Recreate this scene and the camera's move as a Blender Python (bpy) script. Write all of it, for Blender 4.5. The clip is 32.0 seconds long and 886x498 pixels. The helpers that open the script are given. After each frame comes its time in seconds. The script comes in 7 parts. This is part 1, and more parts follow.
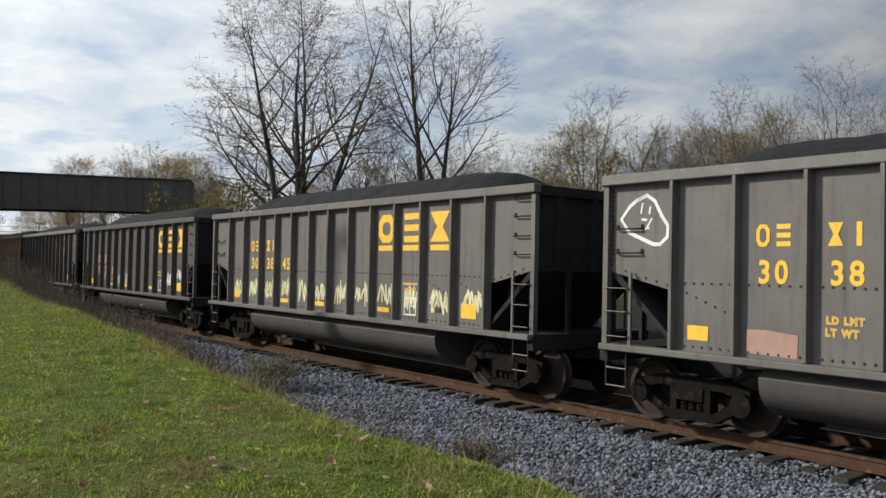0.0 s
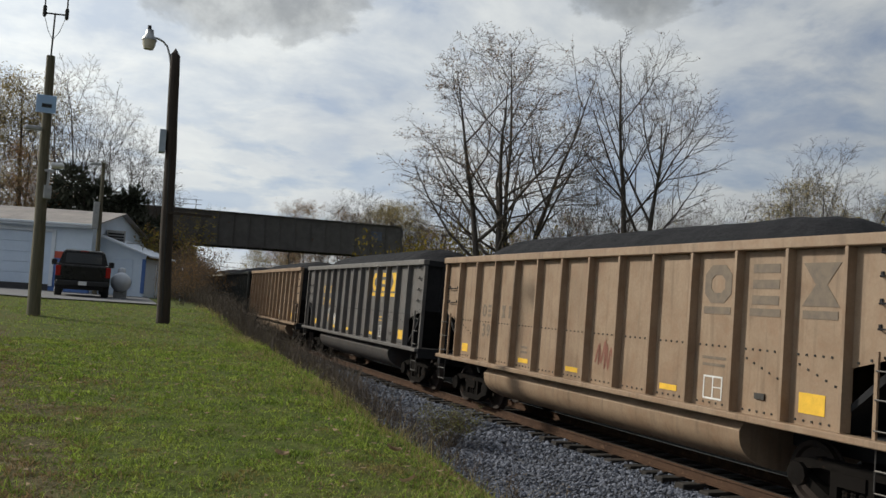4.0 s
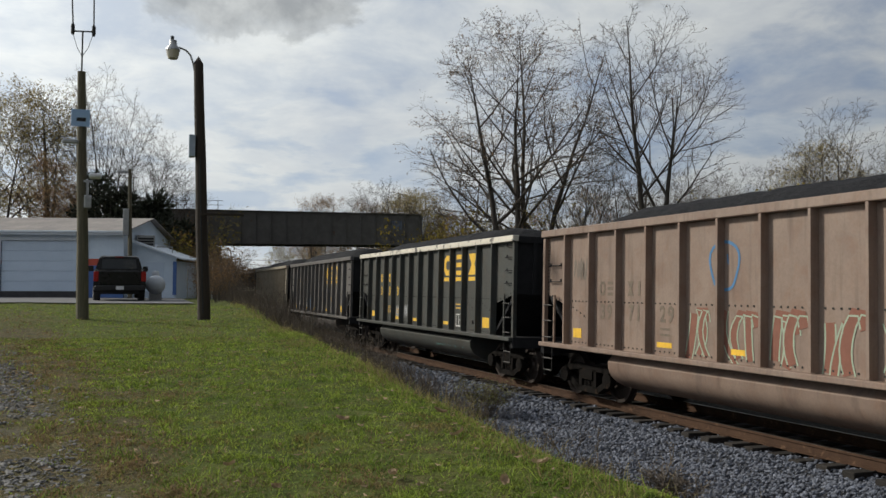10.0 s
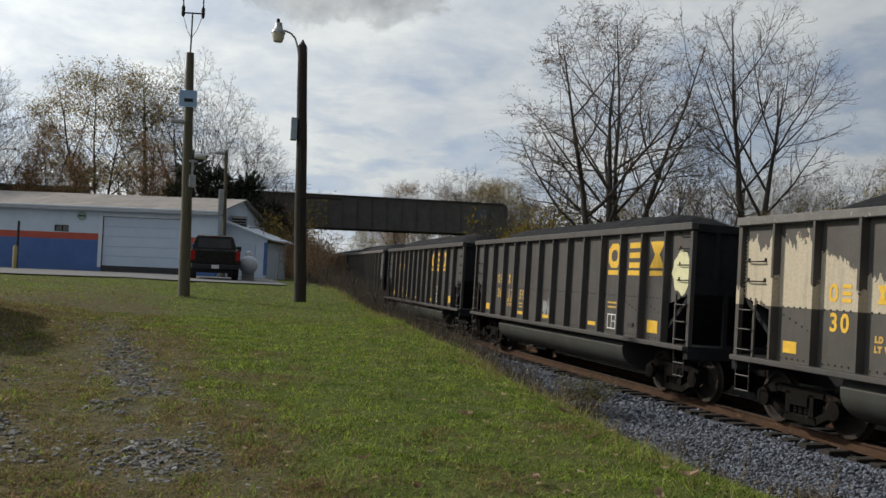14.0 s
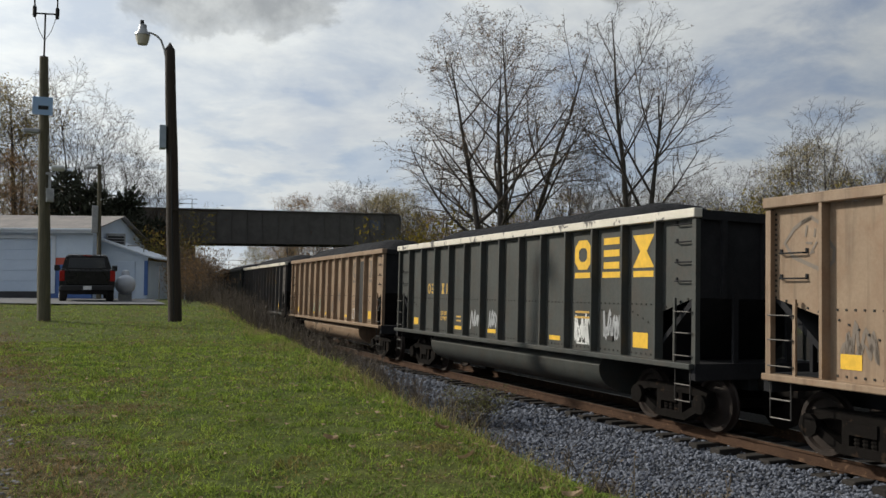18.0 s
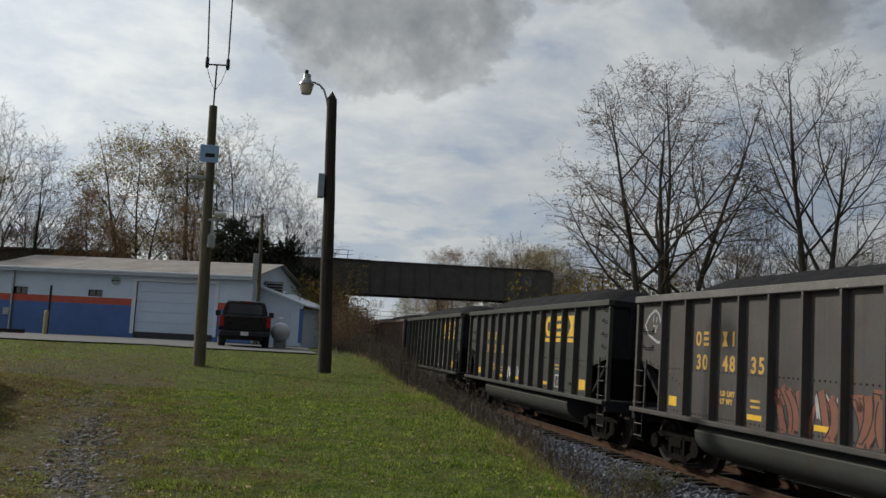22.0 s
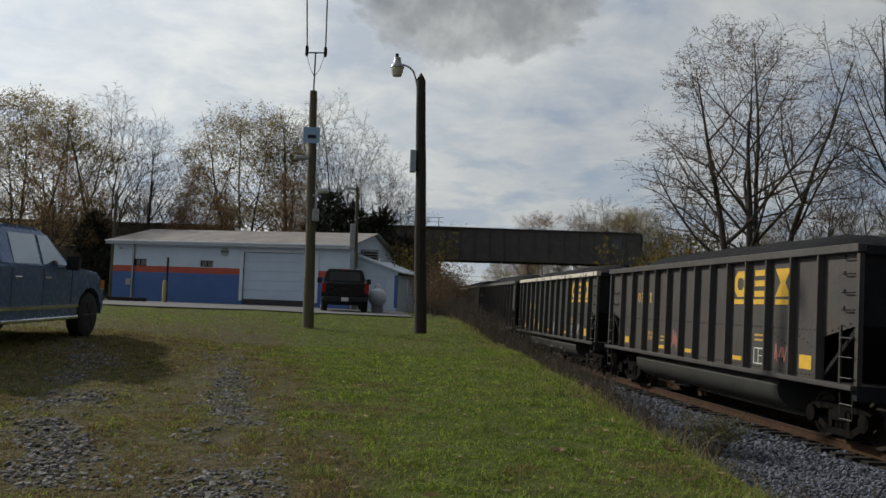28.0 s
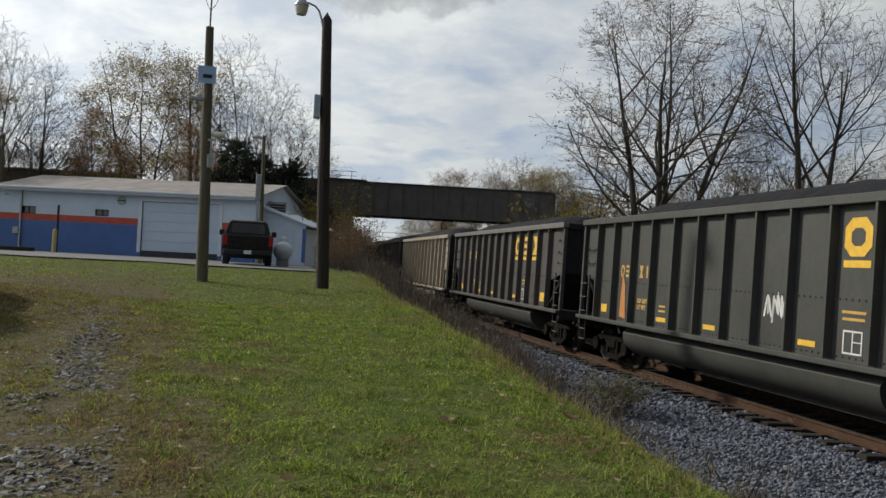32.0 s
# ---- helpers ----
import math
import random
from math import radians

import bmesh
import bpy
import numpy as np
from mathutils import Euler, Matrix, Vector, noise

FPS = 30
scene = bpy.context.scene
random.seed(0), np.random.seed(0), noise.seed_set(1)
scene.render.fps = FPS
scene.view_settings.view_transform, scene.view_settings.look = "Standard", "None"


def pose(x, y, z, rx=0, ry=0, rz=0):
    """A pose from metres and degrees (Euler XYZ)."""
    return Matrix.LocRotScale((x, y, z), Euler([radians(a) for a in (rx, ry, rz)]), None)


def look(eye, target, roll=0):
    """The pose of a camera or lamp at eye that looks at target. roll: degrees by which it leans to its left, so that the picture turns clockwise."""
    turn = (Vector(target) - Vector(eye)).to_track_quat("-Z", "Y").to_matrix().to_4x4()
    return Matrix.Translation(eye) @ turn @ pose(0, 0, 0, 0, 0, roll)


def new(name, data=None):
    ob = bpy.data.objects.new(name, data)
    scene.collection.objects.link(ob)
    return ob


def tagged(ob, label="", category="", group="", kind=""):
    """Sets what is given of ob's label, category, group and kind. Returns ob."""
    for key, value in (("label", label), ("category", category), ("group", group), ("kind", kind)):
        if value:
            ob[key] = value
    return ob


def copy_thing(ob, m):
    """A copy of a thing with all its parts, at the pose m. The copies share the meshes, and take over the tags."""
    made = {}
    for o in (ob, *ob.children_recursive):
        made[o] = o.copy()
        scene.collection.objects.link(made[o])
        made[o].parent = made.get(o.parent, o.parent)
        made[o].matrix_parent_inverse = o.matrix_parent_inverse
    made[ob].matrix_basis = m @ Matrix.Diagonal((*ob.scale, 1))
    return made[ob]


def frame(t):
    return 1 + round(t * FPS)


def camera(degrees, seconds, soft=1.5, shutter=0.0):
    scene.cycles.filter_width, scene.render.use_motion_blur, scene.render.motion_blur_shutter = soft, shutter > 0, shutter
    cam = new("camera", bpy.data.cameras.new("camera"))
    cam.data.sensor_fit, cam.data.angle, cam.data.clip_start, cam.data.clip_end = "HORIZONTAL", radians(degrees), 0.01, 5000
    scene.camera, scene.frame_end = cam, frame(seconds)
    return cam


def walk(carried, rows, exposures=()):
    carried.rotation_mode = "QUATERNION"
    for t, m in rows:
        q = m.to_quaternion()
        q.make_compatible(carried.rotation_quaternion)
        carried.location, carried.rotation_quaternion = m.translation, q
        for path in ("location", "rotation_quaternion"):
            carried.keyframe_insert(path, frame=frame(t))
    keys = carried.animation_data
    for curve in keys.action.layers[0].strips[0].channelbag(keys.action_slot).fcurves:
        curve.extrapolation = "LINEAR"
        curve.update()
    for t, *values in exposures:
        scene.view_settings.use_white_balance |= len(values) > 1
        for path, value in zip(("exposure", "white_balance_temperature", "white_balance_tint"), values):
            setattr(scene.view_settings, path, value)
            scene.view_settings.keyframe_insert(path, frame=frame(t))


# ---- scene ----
cam = camera(55.9, 32.0)
PATH = [
    (0, (0.066, 0.065, 1.675), (1.206, 1.707, 1.696), 0.2),
    (0.5, (0.23, 0.124, 1.664), (1.344, 1.785, 1.701), -0.3),
    (1, (0.434, 0.366, 1.669), (1.539, 2.033, 1.702), -0.6),
    (1.5, (0.648, 0.539, 1.654), (1.684, 2.25, 1.679), 0.7),
    (2, (0.922, 0.781, 1.646), (1.834, 2.559, 1.711), 1.0),
    (2.5, (0.918, 0.784, 1.682), (1.738, 2.602, 1.822), -0.2),
    (3, (0.889, 0.695, 1.678), (1.618, 2.552, 1.814), 0.9),
    (3.5, (0.843, 0.657, 1.717), (1.553, 2.522, 1.844), 4.2),
    (5.5, (0.824, 0.509, 1.726), (1.494, 2.388, 1.871), 0.1),
    (6, (0.844, 0.518, 1.694), (1.536, 2.388, 1.842), 0.4),
    (6.5, (0.876, 0.533, 1.69), (1.569, 2.403, 1.836), 0.3),
    (7, (0.881, 0.572, 1.709), (1.538, 2.457, 1.849), 0.3),
    (7.5, (0.826, 0.535, 1.692), (1.496, 2.417, 1.795), 0.7),
    (8, (0.776, 0.564, 1.672), (1.547, 2.406, 1.778), 1.7),
    (8.5, (0.711, 0.413, 1.676), (1.483, 2.255, 1.78), 2.1),
    (9, (0.629, 0.223, 1.596), (1.329, 2.095, 1.667), 0.5),
    (9.5, (0.497, -0.02, 1.627), (1.111, 1.881, 1.727), -0.7),
    (10, (0.391, -0.189, 1.601), (1.051, 1.696, 1.695), 0.1),
    (10.5, (0.377, -0.162, 1.61), (1.268, 1.628, 1.645), 2.5),
    (11, (0.383, -0.018, 1.597), (1.336, 1.74, 1.615), 3.3),
    (11.5, (0.337, 0.185, 1.546), (1.088, 2.038, 1.515), 2.0),
    (12, (0.26, 0.373, 1.552), (0.734, 2.314, 1.474), 0.9),
    (12.5, (0.123, 0.589, 1.57), (0.473, 2.554, 1.447), 1.6),
    (13, (0.037, 0.576, 1.607), (0.384, 2.543, 1.504), 2.3),
    (13.5, (0.002, 0.383, 1.62), (0.397, 2.343, 1.631), 2.5),
    (14, (-0.015, 0.321, 1.617), (0.467, 2.261, 1.681), 2.4),
    (14.5, (-0.013, 0.389, 1.625), (0.576, 2.299, 1.7), 3.0),
    (16.5, (0.127, 0.324, 1.617), (0.8, 2.206, 1.666), 4.1),
    (17, (0.279, 0.624, 1.601), (1.043, 2.472, 1.643), 2.7),
    (17.5, (0.454, 0.803, 1.587), (1.24, 2.64, 1.682), 0.5),
    (18, (0.545, 1.015, 1.576), (1.258, 2.881, 1.673), 0.2),
    (18.5, (0.613, 1.247, 1.6), (1.232, 3.146, 1.697), 1.2),
    (19, (0.63, 1.393, 1.609), (1.197, 3.309, 1.689), 2.0),
    (19.5, (0.692, 1.589, 1.596), (1.174, 3.529, 1.662), 1.7),
    (20, (0.767, 1.884, 1.641), (1.13, 3.848, 1.729), 1.3),
    (20.5, (0.76, 2.093, 1.674), (1.094, 4.059, 1.817), 2.4),
    (21, (0.692, 2.21, 1.677), (1.038, 4.169, 1.887), 3.0),
    (21.5, (0.685, 2.233, 1.658), (1.046, 4.187, 1.886), 3.0),
    (22, (0.689, 2.287, 1.655), (1.054, 4.241, 1.876), 2.8),
    (22.5, (0.658, 2.294, 1.671), (1.019, 4.249, 1.886), 2.7),
    (23, (0.702, 2.289, 1.675), (1.059, 4.245, 1.891), 2.7),
    (23.5, (0.691, 2.258, 1.658), (1.033, 4.216, 1.885), 2.8),
    (24, (0.717, 2.279, 1.655), (1.022, 4.24, 1.904), 4.1),
    (24.5, (0.692, 2.126, 1.677), (1.016, 4.088, 1.895), 4.6),
    (26.5, (0.374, 1.258, 1.518), (0.665, 3.234, 1.608), 0.4),
    (27, (0.45, 0.943, 1.523), (0.632, 2.933, 1.608), 1.4),
    (27.5, (0.491, 0.702, 1.561), (0.65, 2.693, 1.663), 2.1),
    (28, (0.547, 0.606, 1.586), (0.702, 2.596, 1.715), 2.1),
    (28.5, (0.553, 0.526, 1.59), (0.751, 2.51, 1.749), 1.9),
    (29, (0.502, 0.538, 1.59), (0.776, 2.512, 1.753), 1.8),
    (29.5, (0.508, 0.636, 1.547), (0.86, 2.599, 1.698), 1.6),
    (30, (0.439, 0.826, 1.548), (0.83, 2.783, 1.684), 1.7),
    (30.5, (0.369, 1.05, 1.53), (0.816, 2.998, 1.612), 2.7),
    (31, (0.474, 1.233, 1.514), (0.907, 3.185, 1.544), 3.4),
    (31.5, (0.765, 1.362, 1.521), (1.136, 3.326, 1.554), 3.2),
    (32, (0.938, 1.543, 1.547), (1.298, 3.51, 1.582), 3.0),
]
walk(cam, [(t, look(eye, target, roll)) for t, eye, target, roll in PATH],
     ((0.0, 0.45), (2.0, 0.35), (3.5, 0.15), (6.0, 0.05), (8.0, 0.2), (9.0, 0.15), (10.0, 0.05), (11.0, 0.35), (12.0, 0.25), (13.0, 0.25), (14.5, -0.05), (17.0, 0.2), (18.0, 0.1), (19.0, 0.0), (20.0, -0.05), (21.0, -0.15), (24.0, -0.3), (27.0, -0.21), (28.0, -0.31), (30.0, -0.21), (31.0, 0.09), (32.0, 0.04)))

RAIL_Z, CANT = -0.95, 1.3                     # rail top, lean of the track in its wide curve


def track_x(y):
    """Middle of the track: a wide left-hand curve that runs out straight beyond the wood."""
    k = min(y, 68.8)
    return 12.09 - 0.066355 * k + 0.000482 * k * k


def track_yaw(y):
    return math.degrees(-math.atan(-0.066355 + 0.000964 * y)) if y < 68.8 else 0.0


PITCH = 16.18                                 # coupled length of a hopper
SUN_AZ, SUN_EL = -52.0, 30.0                  # degrees from +y towards +x, and up

# ---- light ----
world = bpy.data.worlds.new("sky")
scene.world = world
world.use_nodes = True


class Nodes:
    """A small helper for node trees: add() makes a node and links or sets its inputs."""

    def __init__(self, tree):
        self.tree = tree
        tree.nodes.clear()

    def add(self, kind, inputs=(), **props):
        node = self.tree.nodes.new("ShaderNode" + kind)
        for k, v in props.items():
            setattr_safe(node, k, v)
        for k, v in dict(inputs).items():
            if isinstance(v, bpy.types.NodeSocket):
                self.tree.links.new(v, node.inputs[k])
            else:
                node.inputs[k].default_value = v
        return node

    def math(self, op, a, b=0.0, clamp=False):
        n = self.add("Math", {0: a, 1: b})
        n.operation, n.use_clamp = op, clamp
        return n.outputs[0]

    def mix(self, fac, a, b, blend="MIX"):
        n = self.tree.nodes.new("ShaderNodeMix")
        n.data_type, n.blend_type = "RGBA", blend
        for i, v in ((0, fac), (6, a), (7, b)):
            if isinstance(v, bpy.types.NodeSocket):
                self.tree.links.new(v, n.inputs[i])
            else:
                n.inputs[i].default_value = v if i == 0 or len(v) == 4 else (*v, 1)
        return n.outputs[2]

    def ramp(self, fac, stops):
        n = self.tree.nodes.new("ShaderNodeValToRGB")
        self.tree.links.new(fac, n.inputs[0])
        e = n.color_ramp.elements
        while len(e) < len(stops):
            e.new(0.5)
        for el, (p, c) in zip(e, stops):
            el.position = p
            el.color = (c, c, c, 1) if isinstance(c, (int, float)) else (*c, 1)
        return n.outputs[0]

    def noise(self, vec, scale, detail=4, rough=0.55, distort=0.0):
        n = self.add("TexNoise", {"Scale": scale, "Detail": detail, "Roughness": rough, "Distortion": distort})
        if vec is not None:
            self.tree.links.new(vec, n.inputs["Vector"])
        return n.outputs[0]


def polar(az, d):
    return 0.5 + d * math.sin(radians(az)), 0.6 + d * math.cos(radians(az))


def setattr_safe(node, k, v):
    if k == "operation":
        node.operation = v
    elif k == "sky_type":
        node.sky_type = v


def direction(az, el):
    a, e = radians(az), radians(el)
    return Vector((math.sin(a) * math.cos(e), math.cos(a) * math.cos(e), math.sin(e)))


def sky_nodes():
    h = Nodes(world.node_tree)
    out, bg = h.add("OutputWorld"), h.add("Background")
    sky = h.add("TexSky")
    sky.sky_type, sky.sun_disc = "NISHITA", False
    sky.sun_elevation, sky.sun_rotation = radians(SUN_EL), radians(SUN_AZ)
    sky.air_density, sky.dust_density, sky.ozone_density = 1.0, 0.6, 2.0
    d = h.add("TexCoord").outputs["Generated"]
    sep = h.add("SeparateXYZ", {0: d})
    up = h.math("MAXIMUM", sep.outputs[2], 0.0)
    lift = h.math("ADD", up, 0.22)
    flat_dir = h.add("CombineXYZ", {0: h.math("DIVIDE", sep.outputs[0], lift), 1: h.math("DIVIDE", sep.outputs[1], lift), 2: 0.0}).outputs[0]
    # broken cloud deck: broad sheets, finer billows on them
    broad = h.noise(flat_dir, 0.75, 5, 0.5, 0.5)
    fine = h.noise(flat_dir, 3.0, 9, 0.6, 0.25)
    cover = h.math("ADD", h.math("MULTIPLY", broad, 0.68), h.math("MULTIPLY", fine, 0.32))
    veil = h.ramp(cover, [(0.36, 0.2), (0.45, 0.82), (0.55, 1.0)])
    # the veil glows round the hidden sun
    dot = h.add("VectorMath", {0: d, 1: direction(SUN_AZ, SUN_EL)}, operation="DOT_PRODUCT").outputs["Value"]
    glow = h.math("POWER", h.math("MAXIMUM", dot, 0.0), 4.0)
    halo = h.math("POWER", h.math("MAXIMUM", dot, 0.0), 14.0)
    shade = h.ramp(fine, [(0.34, (0.52, 0.55, 0.6)), (0.48, (0.66, 0.67, 0.68)), (0.57, (0.76, 0.755, 0.74)), (0.68, (0.84, 0.83, 0.8))])
    warm = h.mix(h.math("MULTIPLY", glow, 0.4, True), shade, (0.82, 0.8, 0.75))
    warm = h.mix(h.math("MULTIPLY", halo, 0.7, True), warm, (1.15, 1.1, 1.0))
    # heavy grey cumulus high over the bridge and over the wood
    ragged = h.math("SUBTRACT", h.noise(h.add("Mapping", {"Vector": d, "Scale": (1.0, 1.0, 1.5)}).outputs[0], 7.0, 9, 0.58, 0.2), 0.5)
    heavy = None
    for az, el, wide, flat in ((6.2, 22.2, 0.15, 1.5), (33.0, 23.4, 0.1, 1.3), (20.0, 26.5, 0.09, 1.6), (-30.0, 30.0, 0.16, 1.6), (55.0, 31.0, 0.16, 1.5)):
        gap = h.add("VectorMath", {0: d, 1: direction(az, el)}, operation="SUBTRACT").outputs[0]
        gap = h.add("VectorMath", {0: gap, 1: (1.0, 1.0, flat)}, operation="MULTIPLY").outputs[0]
        far = h.add("VectorMath", {0: gap}, operation="LENGTH").outputs["Value"]
        m = h.math("SUBTRACT", h.math("ADD", wide, h.math("MULTIPLY", ragged, 0.2)), far)
        heavy = m if heavy is None else h.math("MAXIMUM", heavy, m)
    heavy = h.ramp(h.math("ADD", heavy, 0.5), [(0.497, 0.0), (0.507, 0.55), (0.535, 1.0)])
    lump = h.ramp(h.noise(d, 9.0, 7, 0.6), [(0.36, (0.24, 0.25, 0.265)), (0.52, (0.36, 0.363, 0.365)), (0.66, (0.56, 0.555, 0.54))])
    blue = h.mix(1.0, sky.outputs[0], (0.075, 0.075, 0.085), "MULTIPLY")
    blue = h.mix(0.45, blue, (0.36, 0.46, 0.66))
    col = h.mix(veil, blue, warm)
    # small cumulus and blue streaks low over the horizon
    flat_low = h.add("Mapping", {"Vector": d, "Location": (0.35, 0.1, 0.2), "Scale": (1.0, 1.0, 3.4)}).outputs[0]
    low = h.ramp(h.noise(flat_low, 6.5, 8, 0.56, 0.15), [(0.44, (0.43, 0.5, 0.6)), (0.5, (0.58, 0.61, 0.64)), (0.54, (0.74, 0.73, 0.7)), (0.66, (0.66, 0.65, 0.64))])
    col = h.mix(h.ramp(up, [(0.03, 0.85), (0.12, 0.7), (0.22, 0.2), (0.32, 0.0)]), col, low)
    col = h.mix(h.math("MULTIPLY", heavy, 0.94), col, lump)
    # paler towards the horizon
    haze = h.ramp(up, [(0.0, 0.75), (0.06, 0.3), (0.16, 0.0)])
    col = h.mix(haze, col, (0.66, 0.67, 0.68))
    # the deck is thick and grey overhead
    col = h.mix(h.ramp(up, [(0.52, 0.0), (0.8, 0.8)]), col, (0.3, 0.32, 0.36))
    # the whole deck is brightest on the sun's side
    side = h.ramp(h.math("MULTIPLY", h.math("ADD", dot, 1.0), 0.5), [(0.0, 0.1), (0.3, 0.18), (0.42, 0.55), (0.62, 0.8), (0.8, 1.03), (0.93, 1.4)])
    col = h.mix(1.0, col, side, "MULTIPLY")
    col = h.mix(1.0, col, (0.95, 1.0, 1.03), "MULTIPLY")
    h.tree.links.new(col, bg.inputs[0])
    bg.inputs[1].default_value = 1.0
    h.tree.links.new(bg.outputs[0], out.inputs[0])


sky_nodes()
sun = new("sun", bpy.data.lights.new("sun", "SUN"))
sun.data.energy, sun.data.angle, sun.data.color = 3.3, radians(2.0), (1.0, 0.94, 0.82)
sun.matrix_world = look((0, 0, 40), Vector((0, 0, 40)) - direction(SUN_AZ, SUN_EL))
scene.view_settings.exposure = 0.0

# ---- materials ----


def mat(name, c, c2=None, scale=6.0, rough=0.75, bump=0.2, metal=0.0, stretch=(1, 1, 1), vary=0.0, fine=None, coord="Object",
        patch=None, patch_at=0.6, patch_scale=1.5, island=0.0, spec=0.4, trans=0.0, bump_scale=None):
    """Two-scale noise between c and c2, a finer grain, and where given a patch colour with its own ragged shape."""
    m = bpy.data.materials.new(name)
    m.use_nodes = True
    h = Nodes(m.node_tree)
    out = h.add("OutputMaterial")
    b = h.add("BsdfPrincipled")
    tc = h.add("TexCoord")
    vec = h.add("Mapping", {"Vector": tc.outputs[coord], "Scale": stretch}).outputs[0]
    rnd = h.add("ObjectInfo").outputs["Random"]
    off = h.add("VectorMath", {0: vec, 1: h.add("CombineXYZ", {0: h.math("MULTIPLY", rnd, 37.0), 1: h.math("MULTIPLY", rnd, 91.0), 2: 0.0}).outputs[0]}, operation="ADD").outputs[0]
    c2 = c2 or tuple(x * 0.6 for x in c)
    big = h.noise(off, scale, 5, 0.6)
    small = h.noise(off, scale * 9, 4, 0.6)
    fac = h.math("ADD", h.math("MULTIPLY", big, 0.7), h.math("MULTIPLY", small, 0.3))
    col = h.mix(h.ramp(fac, [(0.36, 0.0), (0.64, 1.0)]), c, c2)
    if patch:
        p = h.noise(off, patch_scale, 6, 0.65, 0.4)
        col = h.mix(h.ramp(p, [(patch_at, 0.0), (patch_at + 0.03, 1.0)]), col, patch)
    if vary:
        col = h.mix(1.0, col, h.ramp(rnd, [(0.0, 1.0 - vary), (1.0, 1.0 + vary)]), "MULTIPLY")
    if island:
        ri = h.add("NewGeometry").outputs["Random Per Island"]
        col = h.mix(1.0, col, h.ramp(ri, [(0.0, 1.0 - island), (1.0, 1.0 + island)]), "MULTIPLY")
    if fine:
        g = h.noise(vec, fine[0], 3, 0.7)
        col = h.mix(h.math("MULTIPLY", h.ramp(g, [(0.4, 0.0), (0.7, 1.0)]), fine[2]), col, fine[1])
    h.tree.links.new(col, b.inputs["Base Color"])
    rr = h.math("ADD", h.math("MULTIPLY", small, 0.3), rough - 0.15, True)
    h.tree.links.new(rr, b.inputs["Roughness"])
    b.inputs["Metallic"].default_value = metal
    b.inputs["Specular IOR Level"].default_value = spec
    if bump:
        bn = h.add("Bump", {"Strength": bump, "Distance": 0.02, "Height": h.noise(vec, bump_scale, 4, 0.6) if bump_scale else fac})
        h.tree.links.new(bn.outputs[0], b.inputs["Normal"])
    if trans:
        t = h.add("BsdfTranslucent", {"Color": col})
        mx = h.add("MixShader", {0: trans, 1: b.outputs[0], 2: t.outputs[0]})
        h.tree.links.new(mx.outputs[0], out.inputs[0])
    else:
        h.tree.links.new(b.outputs[0], out.inputs[0])
    return m


def car_paint(name, c, c2, streak, streak_amount, peel=None, rust=0.0):
    """Weathered hopper paint: blotches, soot running down in streaks, rusty dust, and peeled patches where given."""
    m = bpy.data.materials.new(name)
    m.use_nodes = True
    h = Nodes(m.node_tree)
    out, b = h.add("OutputMaterial"), h.add("BsdfPrincipled")
    obj = h.add("TexCoord").outputs["Object"]
    raw = h.add("SeparateXYZ", {0: obj})
    rnd = h.add("ObjectInfo").outputs["Random"]
    shift = h.add("CombineXYZ", {0: 0.0, 1: h.math("MULTIPLY", rnd, 57.0), 2: 0.0}).outputs[0]
    obj = h.add("VectorMath", {0: obj, 1: shift}, operation="ADD").outputs[0]
    blot = h.noise(obj, 1.3, 6, 0.6)
    grain = h.noise(obj, 22.0, 4, 0.65)
    run = h.noise(h.add("Mapping", {"Vector": obj, "Scale": (7.0, 7.0, 0.55)}).outputs[0], 1.0, 5, 0.6)
    col = h.mix(h.ramp(blot, [(0.36, 0.0), (0.66, 1.0)]), c, c2)
    if rust:
        dust = h.noise(obj, 2.6, 6, 0.7, 0.6)
        col = h.mix(h.math("MULTIPLY", h.ramp(dust, [(0.46, 0.0), (0.68, 1.0)]), rust), col, (0.2, 0.09, 0.04))
    if peel:
        # flaked off above the bolt seam, ragged on top, higher towards the rear end
        p = h.noise(h.add("Mapping", {"Vector": obj, "Scale": (1.0, 2.4, 1.1)}).outputs[0], 1.0, 8, 0.66, 0.4)
        rear = h.add("MapRange", {"Value": raw.outputs[1], "From Min": 3.6, "From Max": 5.6, "To Max": 0.75}).outputs[0]
        top = h.math("ADD", h.math("ADD", h.math("MULTIPLY", p, 1.7), 1.48), rear)
        over = h.ramp(h.math("SUBTRACT", top, raw.outputs[2]), [(0.0, 0.0), (0.02, 1.0)])
        seam = h.ramp(h.math("SUBTRACT", raw.outputs[2], 1.97), [(0.0, 0.0), (0.01, 1.0)])
        col = h.mix(h.math("MULTIPLY", over, seam), col, peel)
    col = h.mix(h.math("MULTIPLY", h.ramp(run, [(0.52, 0.0), (0.72, 1.0)]), streak_amount), col, streak)
    col = h.mix(h.math("MULTIPLY", h.ramp(grain, [(0.35, 0.0), (0.7, 1.0)]), 0.22), col, tuple(x * 0.45 for x in c))
    h.tree.links.new(col, b.inputs["Base Color"])
    h.tree.links.new(h.math("ADD", h.math("MULTIPLY", grain, 0.3), 0.42), b.inputs["Roughness"])
    b.inputs["Specular IOR Level"].default_value = 0.35
    bn = h.add("Bump", {"Strength": 0.25, "Distance": 0.02, "Height": h.math("ADD", blot, h.math("MULTIPLY", grain, 0.25))})
    h.tree.links.new(bn.outputs[0], b.inputs["Normal"])
    h.tree.links.new(b.outputs[0], out.inputs[0])
    return m


